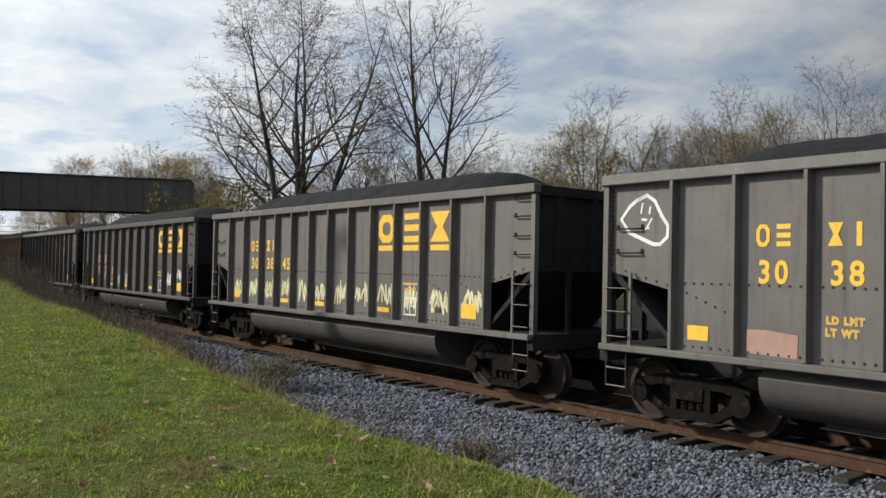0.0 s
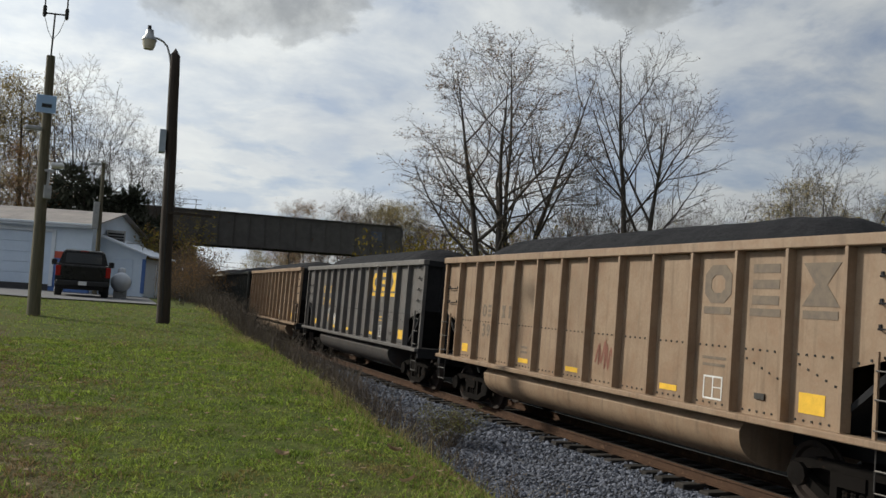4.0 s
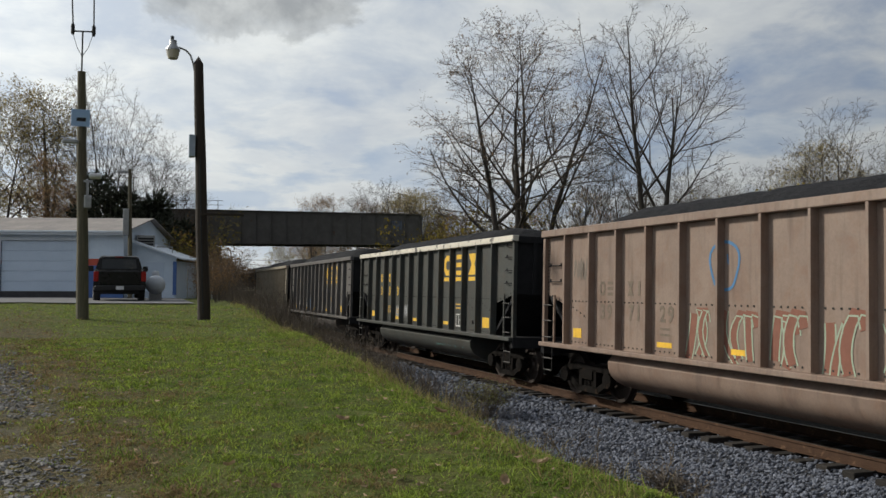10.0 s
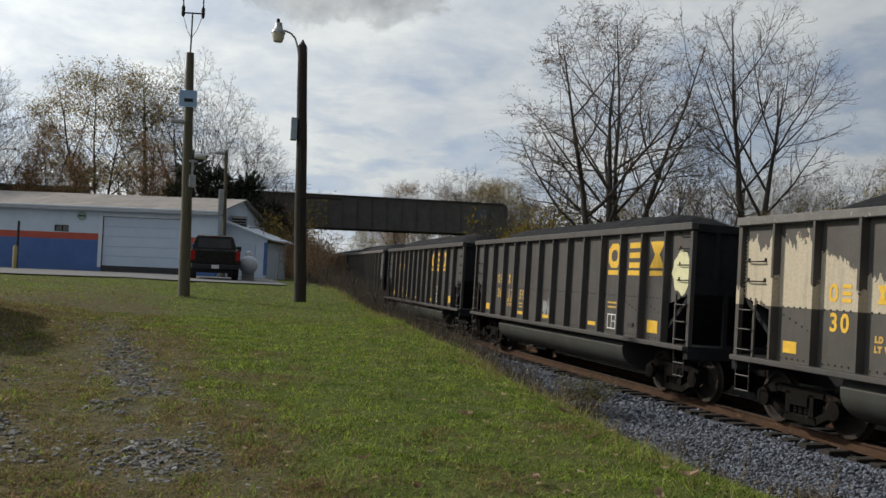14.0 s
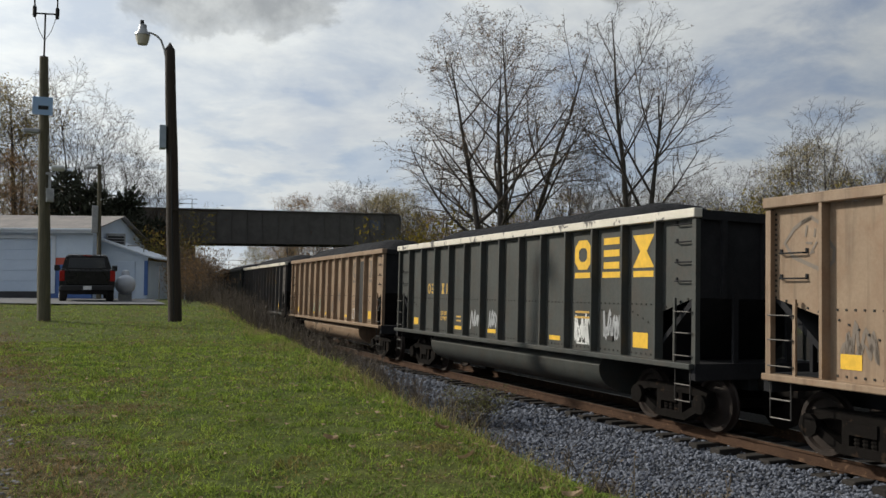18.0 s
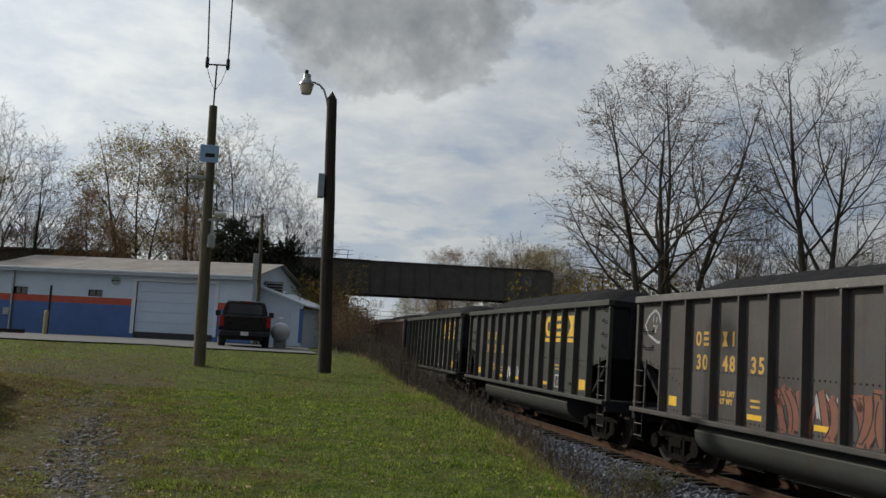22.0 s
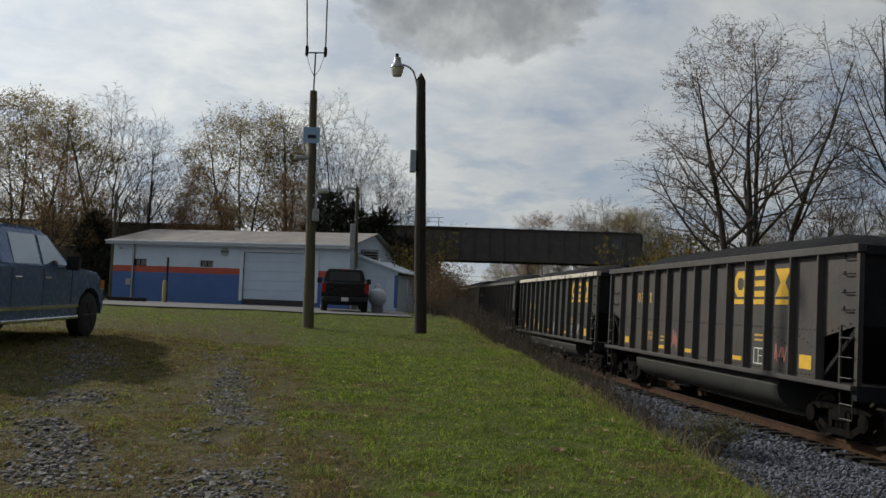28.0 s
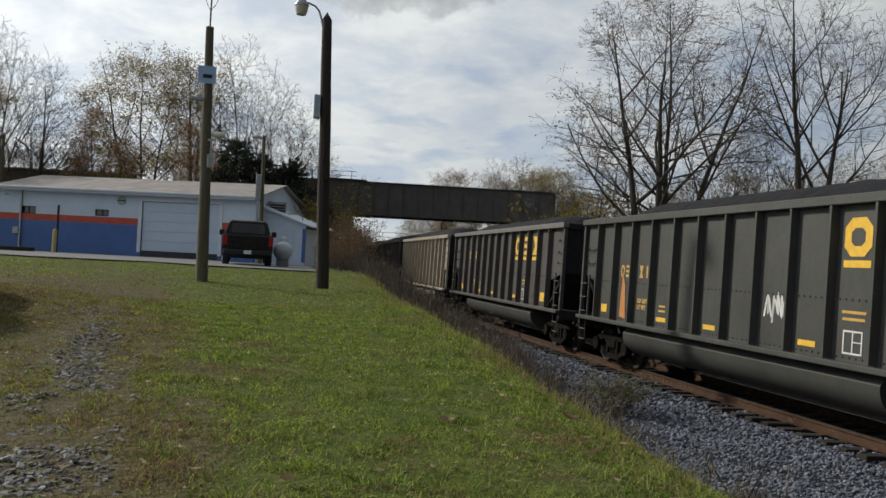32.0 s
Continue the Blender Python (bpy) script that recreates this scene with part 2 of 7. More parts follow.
SOOT = (0.03, 0.029, 0.029)
PAINT = {
    "grey": car_paint("faded grey paint", (0.126, 0.12, 0.115), (0.0972, 0.0922, 0.0878), SOOT, 0.5, rust=0.12),
    "dark": car_paint("dark grey paint", (0.072, 0.0684, 0.0662), (0.0526, 0.0497, 0.0482), SOOT, 0.5, rust=0.15),
    "black": car_paint("black green paint", (0.056, 0.06, 0.055), (0.04, 0.043, 0.039), SOOT, 0.4, rust=0.1),
    "tan": car_paint("tan paint", (0.302, 0.216, 0.144), (0.238, 0.166, 0.108), (0.07, 0.045, 0.03), 0.4, rust=0.35),
    "beige": car_paint("beige paint", (0.338, 0.302, 0.238), (0.281, 0.245, 0.187), (0.09, 0.07, 0.05), 0.4, rust=0.2),
    "pink": car_paint("pinkish tan paint", (0.259, 0.191, 0.151), (0.202, 0.144, 0.115), (0.07, 0.05, 0.04), 0.4, rust=0.3),
    "peeled": car_paint("peeling black paint", (0.0792, 0.0742, 0.0662), (0.0576, 0.054, 0.049), SOOT, 0.25, peel=(0.5, 0.43, 0.32), rust=0.1),
}
CHORD = {
    True: mat("worn steel chord", (0.15, 0.143, 0.135), (0.1, 0.096, 0.09), 2.5, 0.6, 0.2, 0.0, patch=(0.46, 0.44, 0.4), patch_at=0.66, patch_scale=7),
    "flaked": mat("flaking cream chord", (0.66, 0.62, 0.53), (0.56, 0.52, 0.44), 2.5, 0.6, 0.2, patch=(0.13, 0.12, 0.11), patch_at=0.57, patch_scale=3),
}
YELLOW = mat("yellow lettering", (0.8, 0.48, 0.04), (0.62, 0.37, 0.035), 8, 0.65, 0.05)
FADED = mat("faded yellow lettering", (0.6, 0.37, 0.07), (0.45, 0.27, 0.07), 8, 0.7, 0.05)
GREY_LETTER = mat("dark grey lettering", (0.12, 0.095, 0.075), (0.18, 0.14, 0.1), 8, 0.7, 0.05)
BLACK_STEEL = mat("flat black steel", (0.03, 0.03, 0.032), (0.02, 0.02, 0.022), 3, 0.9, 0.3, spec=0.1)
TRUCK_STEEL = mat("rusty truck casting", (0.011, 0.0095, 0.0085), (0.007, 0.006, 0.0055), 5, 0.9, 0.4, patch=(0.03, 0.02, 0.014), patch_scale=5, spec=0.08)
WHEEL_STEEL = mat("brown wheel steel", (0.03, 0.019, 0.014), (0.016, 0.011, 0.009), 5, 0.7, 0.2, 0.1)
ROD_STEEL = mat("worn grab iron steel", (0.075, 0.07, 0.065), (0.04, 0.037, 0.034), 12, 0.5, 0.1, 0.4)
TUB_STEEL = mat("sooty tub steel", (0.115, 0.111, 0.1), (0.075, 0.072, 0.066), 1.2, 0.6, 0.15, patch=(0.16, 0.14, 0.11), patch_at=0.62)
COAL = mat("coal", (0.02, 0.0205, 0.023), (0.01, 0.01, 0.012), 14, 0.9, 1.0, bump_scale=16, spec=0.15)
RIVET = mat("black bolt heads", (0.02, 0.018, 0.016), None, 20, 0.6, 0.0)
RAIL = mat("rusty rail", (0.08, 0.046, 0.029), (0.048, 0.028, 0.019), 4, 0.85, 0.3, patch=(0.13, 0.078, 0.05), patch_scale=9, spec=0.15)
RAIL_HEAD = mat("polished rail head", (0.35, 0.33, 0.31), (0.25, 0.22, 0.2), 5, 0.35, 0.05, 0.9)
TIE = mat("weathered timber tie", (0.032, 0.027, 0.023), (0.015, 0.013, 0.012), 5, 0.9, 0.6, stretch=(0.5, 5, 5), vary=0.3)
STONE = mat("ballast stone", (0.16, 0.173, 0.21), (0.066, 0.074, 0.095), 9, 0.85, 0.5, island=0.55)
BARK = mat("dark bark", (0.085, 0.073, 0.064), (0.05, 0.043, 0.038), 9, 0.95, 0.8, stretch=(1, 1, 0.25))
TWIG = mat("grey brown twigs", (0.12, 0.102, 0.088), (0.08, 0.067, 0.058), 3, 0.95, 0.0)
LEAF_BROWN = mat("brown leaves", (0.2, 0.125, 0.06), (0.13, 0.08, 0.04), 3, 0.8, 0.0, island=0.5, trans=0.4)
LEAF_YELLOW = mat("yellowing leaves", (0.24, 0.17, 0.03), (0.13, 0.12, 0.03), 3, 0.8, 0.0, island=0.5, trans=0.45)
LEAF_GREEN = mat("dull green leaves", (0.3, 0.26, 0.12), (0.27, 0.2, 0.1), 3, 0.8, 0.0, island=0.5, trans=0.5)
LEAF_RUST = mat("russet leaves", (0.34, 0.2, 0.1), (0.26, 0.17, 0.095), 3, 0.8, 0.0, island=0.5, trans=0.5)
LEAF_OLIVE = mat("olive leaves", (0.17, 0.165, 0.055), (0.1, 0.1, 0.04), 3, 0.8, 0.0, island=0.5, trans=0.4)
NEEDLE = mat("dark evergreen needles", (0.04, 0.048, 0.034), (0.055, 0.06, 0.04), 3, 0.9, 0.0, island=0.4)
WEED = mat("dry weed stems", (0.15, 0.122, 0.094), (0.09, 0.073, 0.06), 4, 0.95, 0.0, island=0.4, trans=0.2)
STRAW = mat("straw coloured grass", (0.36, 0.29, 0.13), (0.22, 0.19, 0.08), 4, 0.9, 0.0, island=0.3, trans=0.4)
BLADE = mat("grass blades", (0.092, 0.158, 0.021), (0.29, 0.355, 0.06), 2.4, 0.75, 0.0, island=0.6, trans=0.45, patch=(0.2, 0.17, 0.055), patch_at=0.6, patch_scale=1.2)
BLADE_DRY = mat("dry grass blades", (0.3, 0.205, 0.105), (0.175, 0.145, 0.065), 2.5, 0.85, 0.0, island=0.45, trans=0.35)
POLE_WOOD = mat("dark creosoted pole", (0.055, 0.042, 0.034), (0.028, 0.022, 0.019), 6, 0.9, 0.6, stretch=(4, 4, 0.25))
POLE_PALE = mat("weathered grey green pole", (0.15, 0.135, 0.095), (0.085, 0.078, 0.055), 6, 0.9, 0.6, stretch=(4, 4, 0.25))
GALV = mat("galvanised metal", (0.42, 0.43, 0.44), (0.3, 0.31, 0.32), 8, 0.45, 0.1, 0.6)
BRIDGE = mat("dark painted bridge steel", (0.12, 0.112, 0.108), (0.08, 0.075, 0.072), 1.2, 0.7, 0.25, patch=(0.1, 0.06, 0.04), patch_at=0.66, patch_scale=1.1)
EARTH_WALL = mat("brown stained wall", (0.13, 0.1, 0.078), (0.075, 0.058, 0.046), 1.0, 0.9, 0.4, stretch=(0.4, 1, 2), vary=0.2)
CONCRETE = mat("stained concrete", (0.14, 0.13, 0.115), (0.075, 0.068, 0.06), 1.5, 0.9, 0.4)
WHITE_WALL = mat("pale blue white painted block", (0.66, 0.76, 0.88), (0.58, 0.68, 0.81), 1.2, 0.7, 0.15)
BLUE_WALL = mat("blue painted block", (0.085, 0.17, 0.42), (0.065, 0.135, 0.35), 1.2, 0.6, 0.15)
RED_WALL = mat("red painted stripe", (0.55, 0.1, 0.06), (0.45, 0.08, 0.05), 2, 0.6, 0.1)
ROOFING = mat("faded metal roofing", (0.34, 0.31, 0.29), (0.23, 0.215, 0.21), 0.7, 0.8, 0.1, 0.0, spec=0.2)
TRIM = mat("white trim", (0.74, 0.79, 0.86), (0.64, 0.7, 0.78), 3, 0.6, 0.05)
DOOR_PAINT = mat("pale sectional door", (0.6, 0.7, 0.84), (0.54, 0.64, 0.78), 1.2, 0.5, 0.05)
ASPHALT = mat("grey asphalt", (0.15, 0.15, 0.155), (0.1, 0.1, 0.105), 2.5, 0.9, 0.5, fine=(60, (0.24, 0.24, 0.24), 0.5))
GLASS_DARK = mat("dark window glass", (0.02, 0.024, 0.028), (0.015, 0.018, 0.02), 1, 0.12, 0.0, spec=0.9)
BLUE_CAR = mat("metallic blue car paint", (0.11, 0.19, 0.37), (0.095, 0.165, 0.33), 1, 0.26, 0.0, 0.3, spec=0.8)
CAB_GLASS = mat("sky reflecting cab glass", (0.3, 0.35, 0.4), (0.26, 0.31, 0.36), 1, 0.12, 0.0, 0.75, spec=0.9)
BLACK_CAR = mat("black car paint", (0.01, 0.01, 0.011), (0.007, 0.007, 0.008), 1, 0.3, 0.0, 0.0, spec=0.35)
CHROME = mat("bright chrome", (0.6, 0.61, 0.63), (0.5, 0.5, 0.52), 2, 0.2, 0.0, 0.9)
RUBBER = mat("black rubber", (0.035, 0.035, 0.036), (0.024, 0.024, 0.025), 10, 0.85, 0.2)
PLASTIC = mat("black plastic", (0.022, 0.022, 0.024), (0.016, 0.016, 0.017), 10, 0.6, 0.1)
RED_LENS = mat("red lamp lens", (0.35, 0.015, 0.012), (0.25, 0.01, 0.01), 4, 0.25, 0.0)
AMBER = mat("amber lens", (0.6, 0.22, 0.03), (0.5, 0.18, 0.02), 4, 0.3, 0.0)
WHITE_PLASTIC = mat("white plastic", (0.7, 0.71, 0.73), (0.6, 0.61, 0.63), 4, 0.45, 0.0)
SIGN_BLUE = mat("pale blue sign", (0.3, 0.46, 0.72), (0.36, 0.52, 0.76), 4, 0.5, 0.0)
TANK = mat("white tank paint", (0.66, 0.7, 0.76), (0.55, 0.58, 0.64), 2, 0.45, 0.05, patch=(0.4, 0.3, 0.22), patch_at=0.72)
SAFETY = mat("faded yellow post paint", (0.5, 0.42, 0.16), (0.42, 0.36, 0.2), 4, 0.7, 0.2)
PALE_LENS = mat("frosted lamp glass", (0.62, 0.58, 0.48), (0.5, 0.47, 0.4), 4, 0.3, 0.0)
DEAD_LEAF = mat("fallen brown leaf", (0.34, 0.25, 0.16), (0.22, 0.15, 0.09), 6, 0.9, 0.1, island=0.35, trans=0.2)
SPRAY = {n: mat(n + " spray paint", c, tuple(x * 0.8 for x in c), 5, 0.75, 0.0) for n, c in {
    "white": (0.72, 0.72, 0.7), "pale": (0.68, 0.65, 0.4), "pink": (0.5, 0.2, 0.17), "blue": (0.07, 0.19, 0.36), "teal": (0.14, 0.36, 0.36),
    "black": (0.03, 0.028, 0.026), "orange": (0.5, 0.2, 0.05), "silver": (0.4, 0.41, 0.42), "brick": (0.36, 0.22, 0.18), "stain": (0.2, 0.165, 0.135), "sage": (0.33, 0.4, 0.3), "red": (0.35, 0.05, 0.05), "rust": (0.22, 0.09, 0.06)}.items()}


RUTS = ((0.31, 0.175), (1.53, 0.3))            # wheel ruts: x = -a - k (y - 6)


def ground_material():
    """Lawn with worn, dry and gravelly ground, ballast skirt along the track and shade painted under and past the
    train.
    """
    m = bpy.data.materials.new("lawn and earth")
    m.use_nodes = True
    h = Nodes(m.node_tree)
    out, b = h.add("OutputMaterial"), h.add("BsdfPrincipled")
    p = h.add("NewGeometry").outputs["Position"]
    sep = h.add("SeparateXYZ", {0: p})
    x, y = sep.outputs[0], sep.outputs[1]
    big, mid, fine = h.noise(p, 0.35, 5, 0.6), h.noise(p, 2.2, 6, 0.65), h.noise(p, 26.0, 4, 0.7)
    grass = h.mix(h.ramp(mid, [(0.35, 0.0), (0.65, 1.0)]), (0.07, 0.1, 0.018), (0.13, 0.145, 0.035))
    clod = h.noise(p, 9.0, 5, 0.7)
    dry = h.mix(h.ramp(fine, [(0.38, 0.0), (0.62, 1.0)]), (0.185, 0.14, 0.083), (0.075, 0.064, 0.035))
    dry = h.mix(h.ramp(clod, [(0.42, 0.0), (0.62, 0.8)]), dry, (0.045, 0.04, 0.02))
    grass = h.mix(h.ramp(clod, [(0.42, 0.0), (0.65, 0.6)]), grass, (0.035, 0.042, 0.012))
    thatch = h.ramp(h.noise(p, 0.9, 5, 0.6), [(0.54, 0.0), (0.66, 0.75)])
    grass = h.mix(thatch, grass, (0.12, 0.095, 0.045))
    # drier away from the track
    away = h.math("SUBTRACT", h.math("SUBTRACT", 0.6, x), h.math("MULTIPLY", h.math("MAXIMUM", h.math("SUBTRACT", y, 8.0), 0.0), 0.17))
    limit = h.math("SUBTRACT", 0.6, h.math("MULTIPLY", h.math("MAXIMUM", h.math("SUBTRACT", y, 12.0), 0.0), 0.05))
    away = h.math("MAXIMUM", h.math("MINIMUM", away, limit), -0.6)
    lean = h.math("ADD", h.math("ADD", away, 0.3), h.math("MULTIPLY", h.math("SUBTRACT", big, 0.5), 1.8))
    lean = h.math("ADD", lean, h.math("MULTIPLY", h.math("SUBTRACT", mid, 0.5), 0.9))
    col = h.mix(h.ramp(lean, [(0.08, 0.0), (0.5, 0.8)]), grass, dry)
    grit = h.mix(h.ramp(fine, [(0.42, 0.0), (0.6, 1.0)]), (0.085, 0.075, 0.062), (0.18, 0.175, 0.165))
    # worn wheel track of gravel
    ruts = [h.math("ABSOLUTE", h.math("ADD", h.math("ADD", x, a), h.math("MULTIPLY", h.math("SUBTRACT", y, 6.0), k))) for a, k in RUTS]
    line = h.math("MINIMUM", ruts[0], ruts[1])
    worn = h.math("SUBTRACT", h.math("ADD", h.math("MULTIPLY", mid, 2.2), h.math("MULTIPLY", big, 1.6)), h.math("ADD", h.math("ADD", line, 1.35), h.math("MULTIPLY", h.math("MAXIMUM", h.math("SUBTRACT", y, 10.0), 0.0), 0.06)))
    col = h.mix(h.ramp(worn, [(0.35, 0.0), (0.8, 0.75)]), col, grit)
    # earth and old leaves down the bank
    bank = h.math("ADD", x, h.math("MULTIPLY", h.math("SUBTRACT", mid, 0.5), 1.6))
    earth = h.mix(h.ramp(fine, [(0.38, 0.0), (0.62, 1.0)]), (0.075, 0.06, 0.05), (0.13, 0.105, 0.085))
    bed = h.mix(h.ramp(fine, [(0.4, 0.0), (0.6, 1.0)]), (0.07, 0.07, 0.078), (0.19, 0.2, 0.225))
    def band(v, a, bb):
        n = h.add("MapRange", {"Value": v, "From Min": a, "From Max": bb})
        return n.outputs[0]
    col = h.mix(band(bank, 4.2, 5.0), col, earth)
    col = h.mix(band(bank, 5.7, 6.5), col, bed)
    # near-black from the track outwards: the train's shade, put into the ground colour
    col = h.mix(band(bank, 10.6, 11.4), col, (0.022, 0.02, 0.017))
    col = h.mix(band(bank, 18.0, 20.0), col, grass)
    h.tree.links.new(col, b.inputs["Base Color"])
    b.inputs["Roughness"].default_value = 0.95
    b.inputs["Specular IOR Level"].default_value = 0.15
    bn = h.add("Bump", {"Strength": 0.9, "Distance": 0.06, "Height": h.math("ADD", h.math("ADD", mid, clod), h.math("MULTIPLY", fine, 0.6))})
    h.tree.links.new(bn.outputs[0], b.inputs["Normal"])
    h.tree.links.new(b.outputs[0], out.inputs[0])
    return m


GROUND = ground_material()

# ---- mesh tools ----


def box(bm, x0, x1, y0, y1, z0, z1):
    vs = [bm.verts.new((x, y, z)) for x in (x0, x1) for y in (y0, y1) for z in (z0, z1)]
    for f in ((0, 1, 3, 2), (4, 6, 7, 5), (0, 4, 5, 1), (2, 3, 7, 6), (0, 2, 6, 4), (1, 5, 7, 3)):
        bm.faces.new([vs[i] for i in f])
    return vs


def bevel(bm, w, seg=1):
    bmesh.ops.bevel(bm, geom=bm.edges[:], offset=w, segments=seg, affect="EDGES", clamp_overlap=True)


def tube(bm, p0, p1, r0, r1=None, n=8, caps=True):
    r1 = r0 if r1 is None else r1
    p0, p1 = Vector(p0), Vector(p1)
    q = (p1 - p0).to_track_quat("Z", "Y")
    rings = []
    for p, r in ((p0, r0), (p1, r1)):
        rings.append([bm.verts.new(p + q @ Vector((r * math.cos(2 * math.pi * i / n), r * math.sin(2 * math.pi * i / n), 0))) for i in range(n)])
    for i in range(n):
        bm.faces.new((rings[0][i], rings[0][(i + 1) % n], rings[1][(i + 1) % n], rings[1][i]))
    if caps:
        bm.faces.new(rings[0][::-1])
        bm.faces.new(rings[1])


def rod(bm, pts, r, n=6):
    for a, b in zip(pts, pts[1:]):
        tube(bm, a, b, r, r, n)


def prism(bm, outline, axis, a, b):
    """An outline of (u, v) pairs pushed along an axis from a to b. axis x: (y, z); y: (x, z); z: (x, y)."""
    def at(u, v, w):
        return {"x": (w, u, v), "y": (u, w, v), "z": (u, v, w)}[axis]
    lo = [bm.verts.new(at(u, v, a)) for u, v in outline]
    hi = [bm.verts.new(at(u, v, b)) for u, v in outline]
    n = len(outline)
    bm.faces.new(lo)
    bm.faces.new(hi[::-1])
    for i in range(n):
        bm.faces.new((lo[i], hi[i], hi[(i + 1) % n], lo[(i + 1) % n]))


def lathe(bm, profile, centre, axis="z", n=16):
    """Profile of (radius, height) pairs turned round an axis through centre."""
    c = Vector(centre)
    rings = []
    for r, z in profile:
        ring = []
        for i in range(n):
            a = 2 * math.pi * i / n
            u, v = r * math.cos(a), r * math.sin(a)
            ring.append(bm.verts.new(c + Vector({"z": (u, v, z), "x": (z, u, v), "y": (u, z, v)}[axis])))
        rings.append(ring)
    for a, b in zip(rings, rings[1:]):
        for i in range(n):
            bm.faces.new((a[i], a[(i + 1) % n], b[(i + 1) % n], b[i]))
    bm.faces.new(rings[0][::-1])
    bm.faces.new(rings[-1])


def to_mesh(name, bm, material, smooth=False):
    bmesh.ops.recalc_face_normals(bm, faces=bm.faces[:])
    me = bpy.data.meshes.new(name)
    bm.to_mesh(me)
    bm.free()
    me.materials.append(material)
    if smooth:
        me.shade_smooth()
        me.set_sharp_from_angle(angle=radians(40))
    return me


def part(name, bm, material, parent=None, label="", smooth=False, kind=""):
    ob = new(name, to_mesh(name, bm, material, smooth) if isinstance(bm, bmesh.types.BMesh) else bm)
    ob.parent = parent
    if label or kind:
        tagged(ob, label, kind=kind)
    return ob


def B(*boxes, bev=0.0):
    bm = bmesh.new()
    for b in boxes:
        box(bm, *b)
    if bev:
        bevel(bm, bev)
    return bm


def mesh_of(name, verts, faces, material, smooth=False):
    me = bpy.data.meshes.new(name)
    me.from_pydata(verts, [], faces)
    me.materials.append(material)
    if smooth:
        me.shade_smooth()
    return me


def thing(name, m, label, category, group="", kind=""):
    ob = new(name)
    ob.empty_display_size = 0.2
    ob.matrix_basis = m
    return tagged(ob, label, category, group, kind)


# ---- ground ----


def ground_z(x, y):
    yy, xx = min(max(y, -40), 33.8), min(max(x, -4), 3.4)
    top = 0.0036 - 0.0098 * xx + 0.0246 * yy + 0.007 * max(0, yy - 12)
    if x < -2 and 9 < y < 27:
        top += 0.2 * min(1, (-2 - x) / 2.6) * min(1, (y - 9) / 5, (27 - y) / 7)
    bed = -1.25
    swing = track_x(y) - 9.96
    crest = 3.3 + 0.2 * math.sin(y * 0.45) + 0.12 * math.sin(y * 1.3 + 1)
    if y > 30:
        crest += min(1.0, (y - 30) / 30) * 1.2
    foot = 6.2 + 0.5 * swing + (0.8 if y > 40 else 0.8 * max(0, y - 10) / 30)
    if x > crest:
        if x < foot:
            k = (x - crest) / (foot - crest)
            k = k * k * (3 - 2 * k)
            top = top + (bed - top) * k
        elif x < 13.6 + swing:
            top = bed
        else:
            top = bed + 1.9 * min(1, (x - 13.6 - swing) / 4)
    return top


def rolled(x, y):
    z = ground_z(x, y)
    if -60 < x < 40 and -40 < y < 120:
        a = 0.03 if x < 5 else 0.012
        z += a * noise.noise(Vector((x * 0.7, y * 0.7, 0))) + 0.4 * a * noise.noise(Vector((x * 2.3, y * 2.3, 5)))
    return z


def build_ground():
    xs = [-3000, -900, -300, -120] + [-60 + 3 * i for i in range(15)] + [-15 + 0.7 * i for i in range(22)] + [0.4 + 0.35 * i for i in range(40)] + [14.4 + 1.5 * i for i in range(16)] + [40, 50, 70, 120, 300, 900, 3000]
    ys = [-3000, -900, -300, -90] + [-40 + 3 * i for i in range(13)] + [-1 + 0.45 * i for i in range(60)] + [26 + 1.0 * i for i in range(34)] + [60 + 4 * i for i in range(25)] + [170, 220, 300, 500, 900, 3000]
    verts = [(x, y, rolled(x, y)) for y in ys for x in xs]
    n = len(xs)
    faces = [(j * n + i, j * n + i + 1, (j + 1) * n + i + 1, (j + 1) * n + i) for j in range(len(ys) - 1) for i in range(n - 1)]
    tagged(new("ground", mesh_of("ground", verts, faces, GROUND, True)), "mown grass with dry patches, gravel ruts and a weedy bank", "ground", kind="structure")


build_ground()


def build_pavement():
    verts, faces = [], []
    xs = [-40 + 2 * i for i in range(22)]
    ys = [33.0 + 1.5 * i for i in range(13)]
    for y in ys:
        for x in xs:
            yy = y
            if y == ys[0]:
                yy = 33.6 + 0.25 * math.sin(x * 1.1) - 0.02 * (x + 10)
            verts.append((x, yy, ground_z(x, yy) + 0.045))
    n = len(xs)
    for j in range(len(ys) - 1):
        for i in range(n - 1):
            faces.append((j * n + i, j * n + i + 1, (j + 1) * n + i + 1, (j + 1) * n + i))
    tagged(new("pavement", mesh_of("pavement", verts, faces, ASPHALT, True)), "worn grey asphalt yard before the garage", "pavement", kind="structure")


build_pavement()

# ---- track ----


def lay(y, x=0.0, z=0.0, yaw=0.0):
    """Frame of the track at y, relative to the height of the rails."""
    return pose(track_x(y), y, 0, 0, 0, track_yaw(y)) @ pose(0, 0, 0, 0, CANT, 0) @ pose(x, 0, z, 0, 0, yaw)


def sweep(bm, outline):
    rings = []
    for y in [-90 + 4 * i for i in range(41)] + [80, 420]:
        m = lay(y)
        rings.append([bm.verts.new(m @ Vector((u, 0, w))) for u, w in outline])
    n = len(outline)
    for a, b in zip(rings, rings[1:]):
        for i in range(n):
            bm.faces.new((a[i], a[(i + 1) % n], b[(i + 1) % n], b[i]))
    bm.faces.new(rings[0])
    bm.faces.new(rings[-1][::-1])


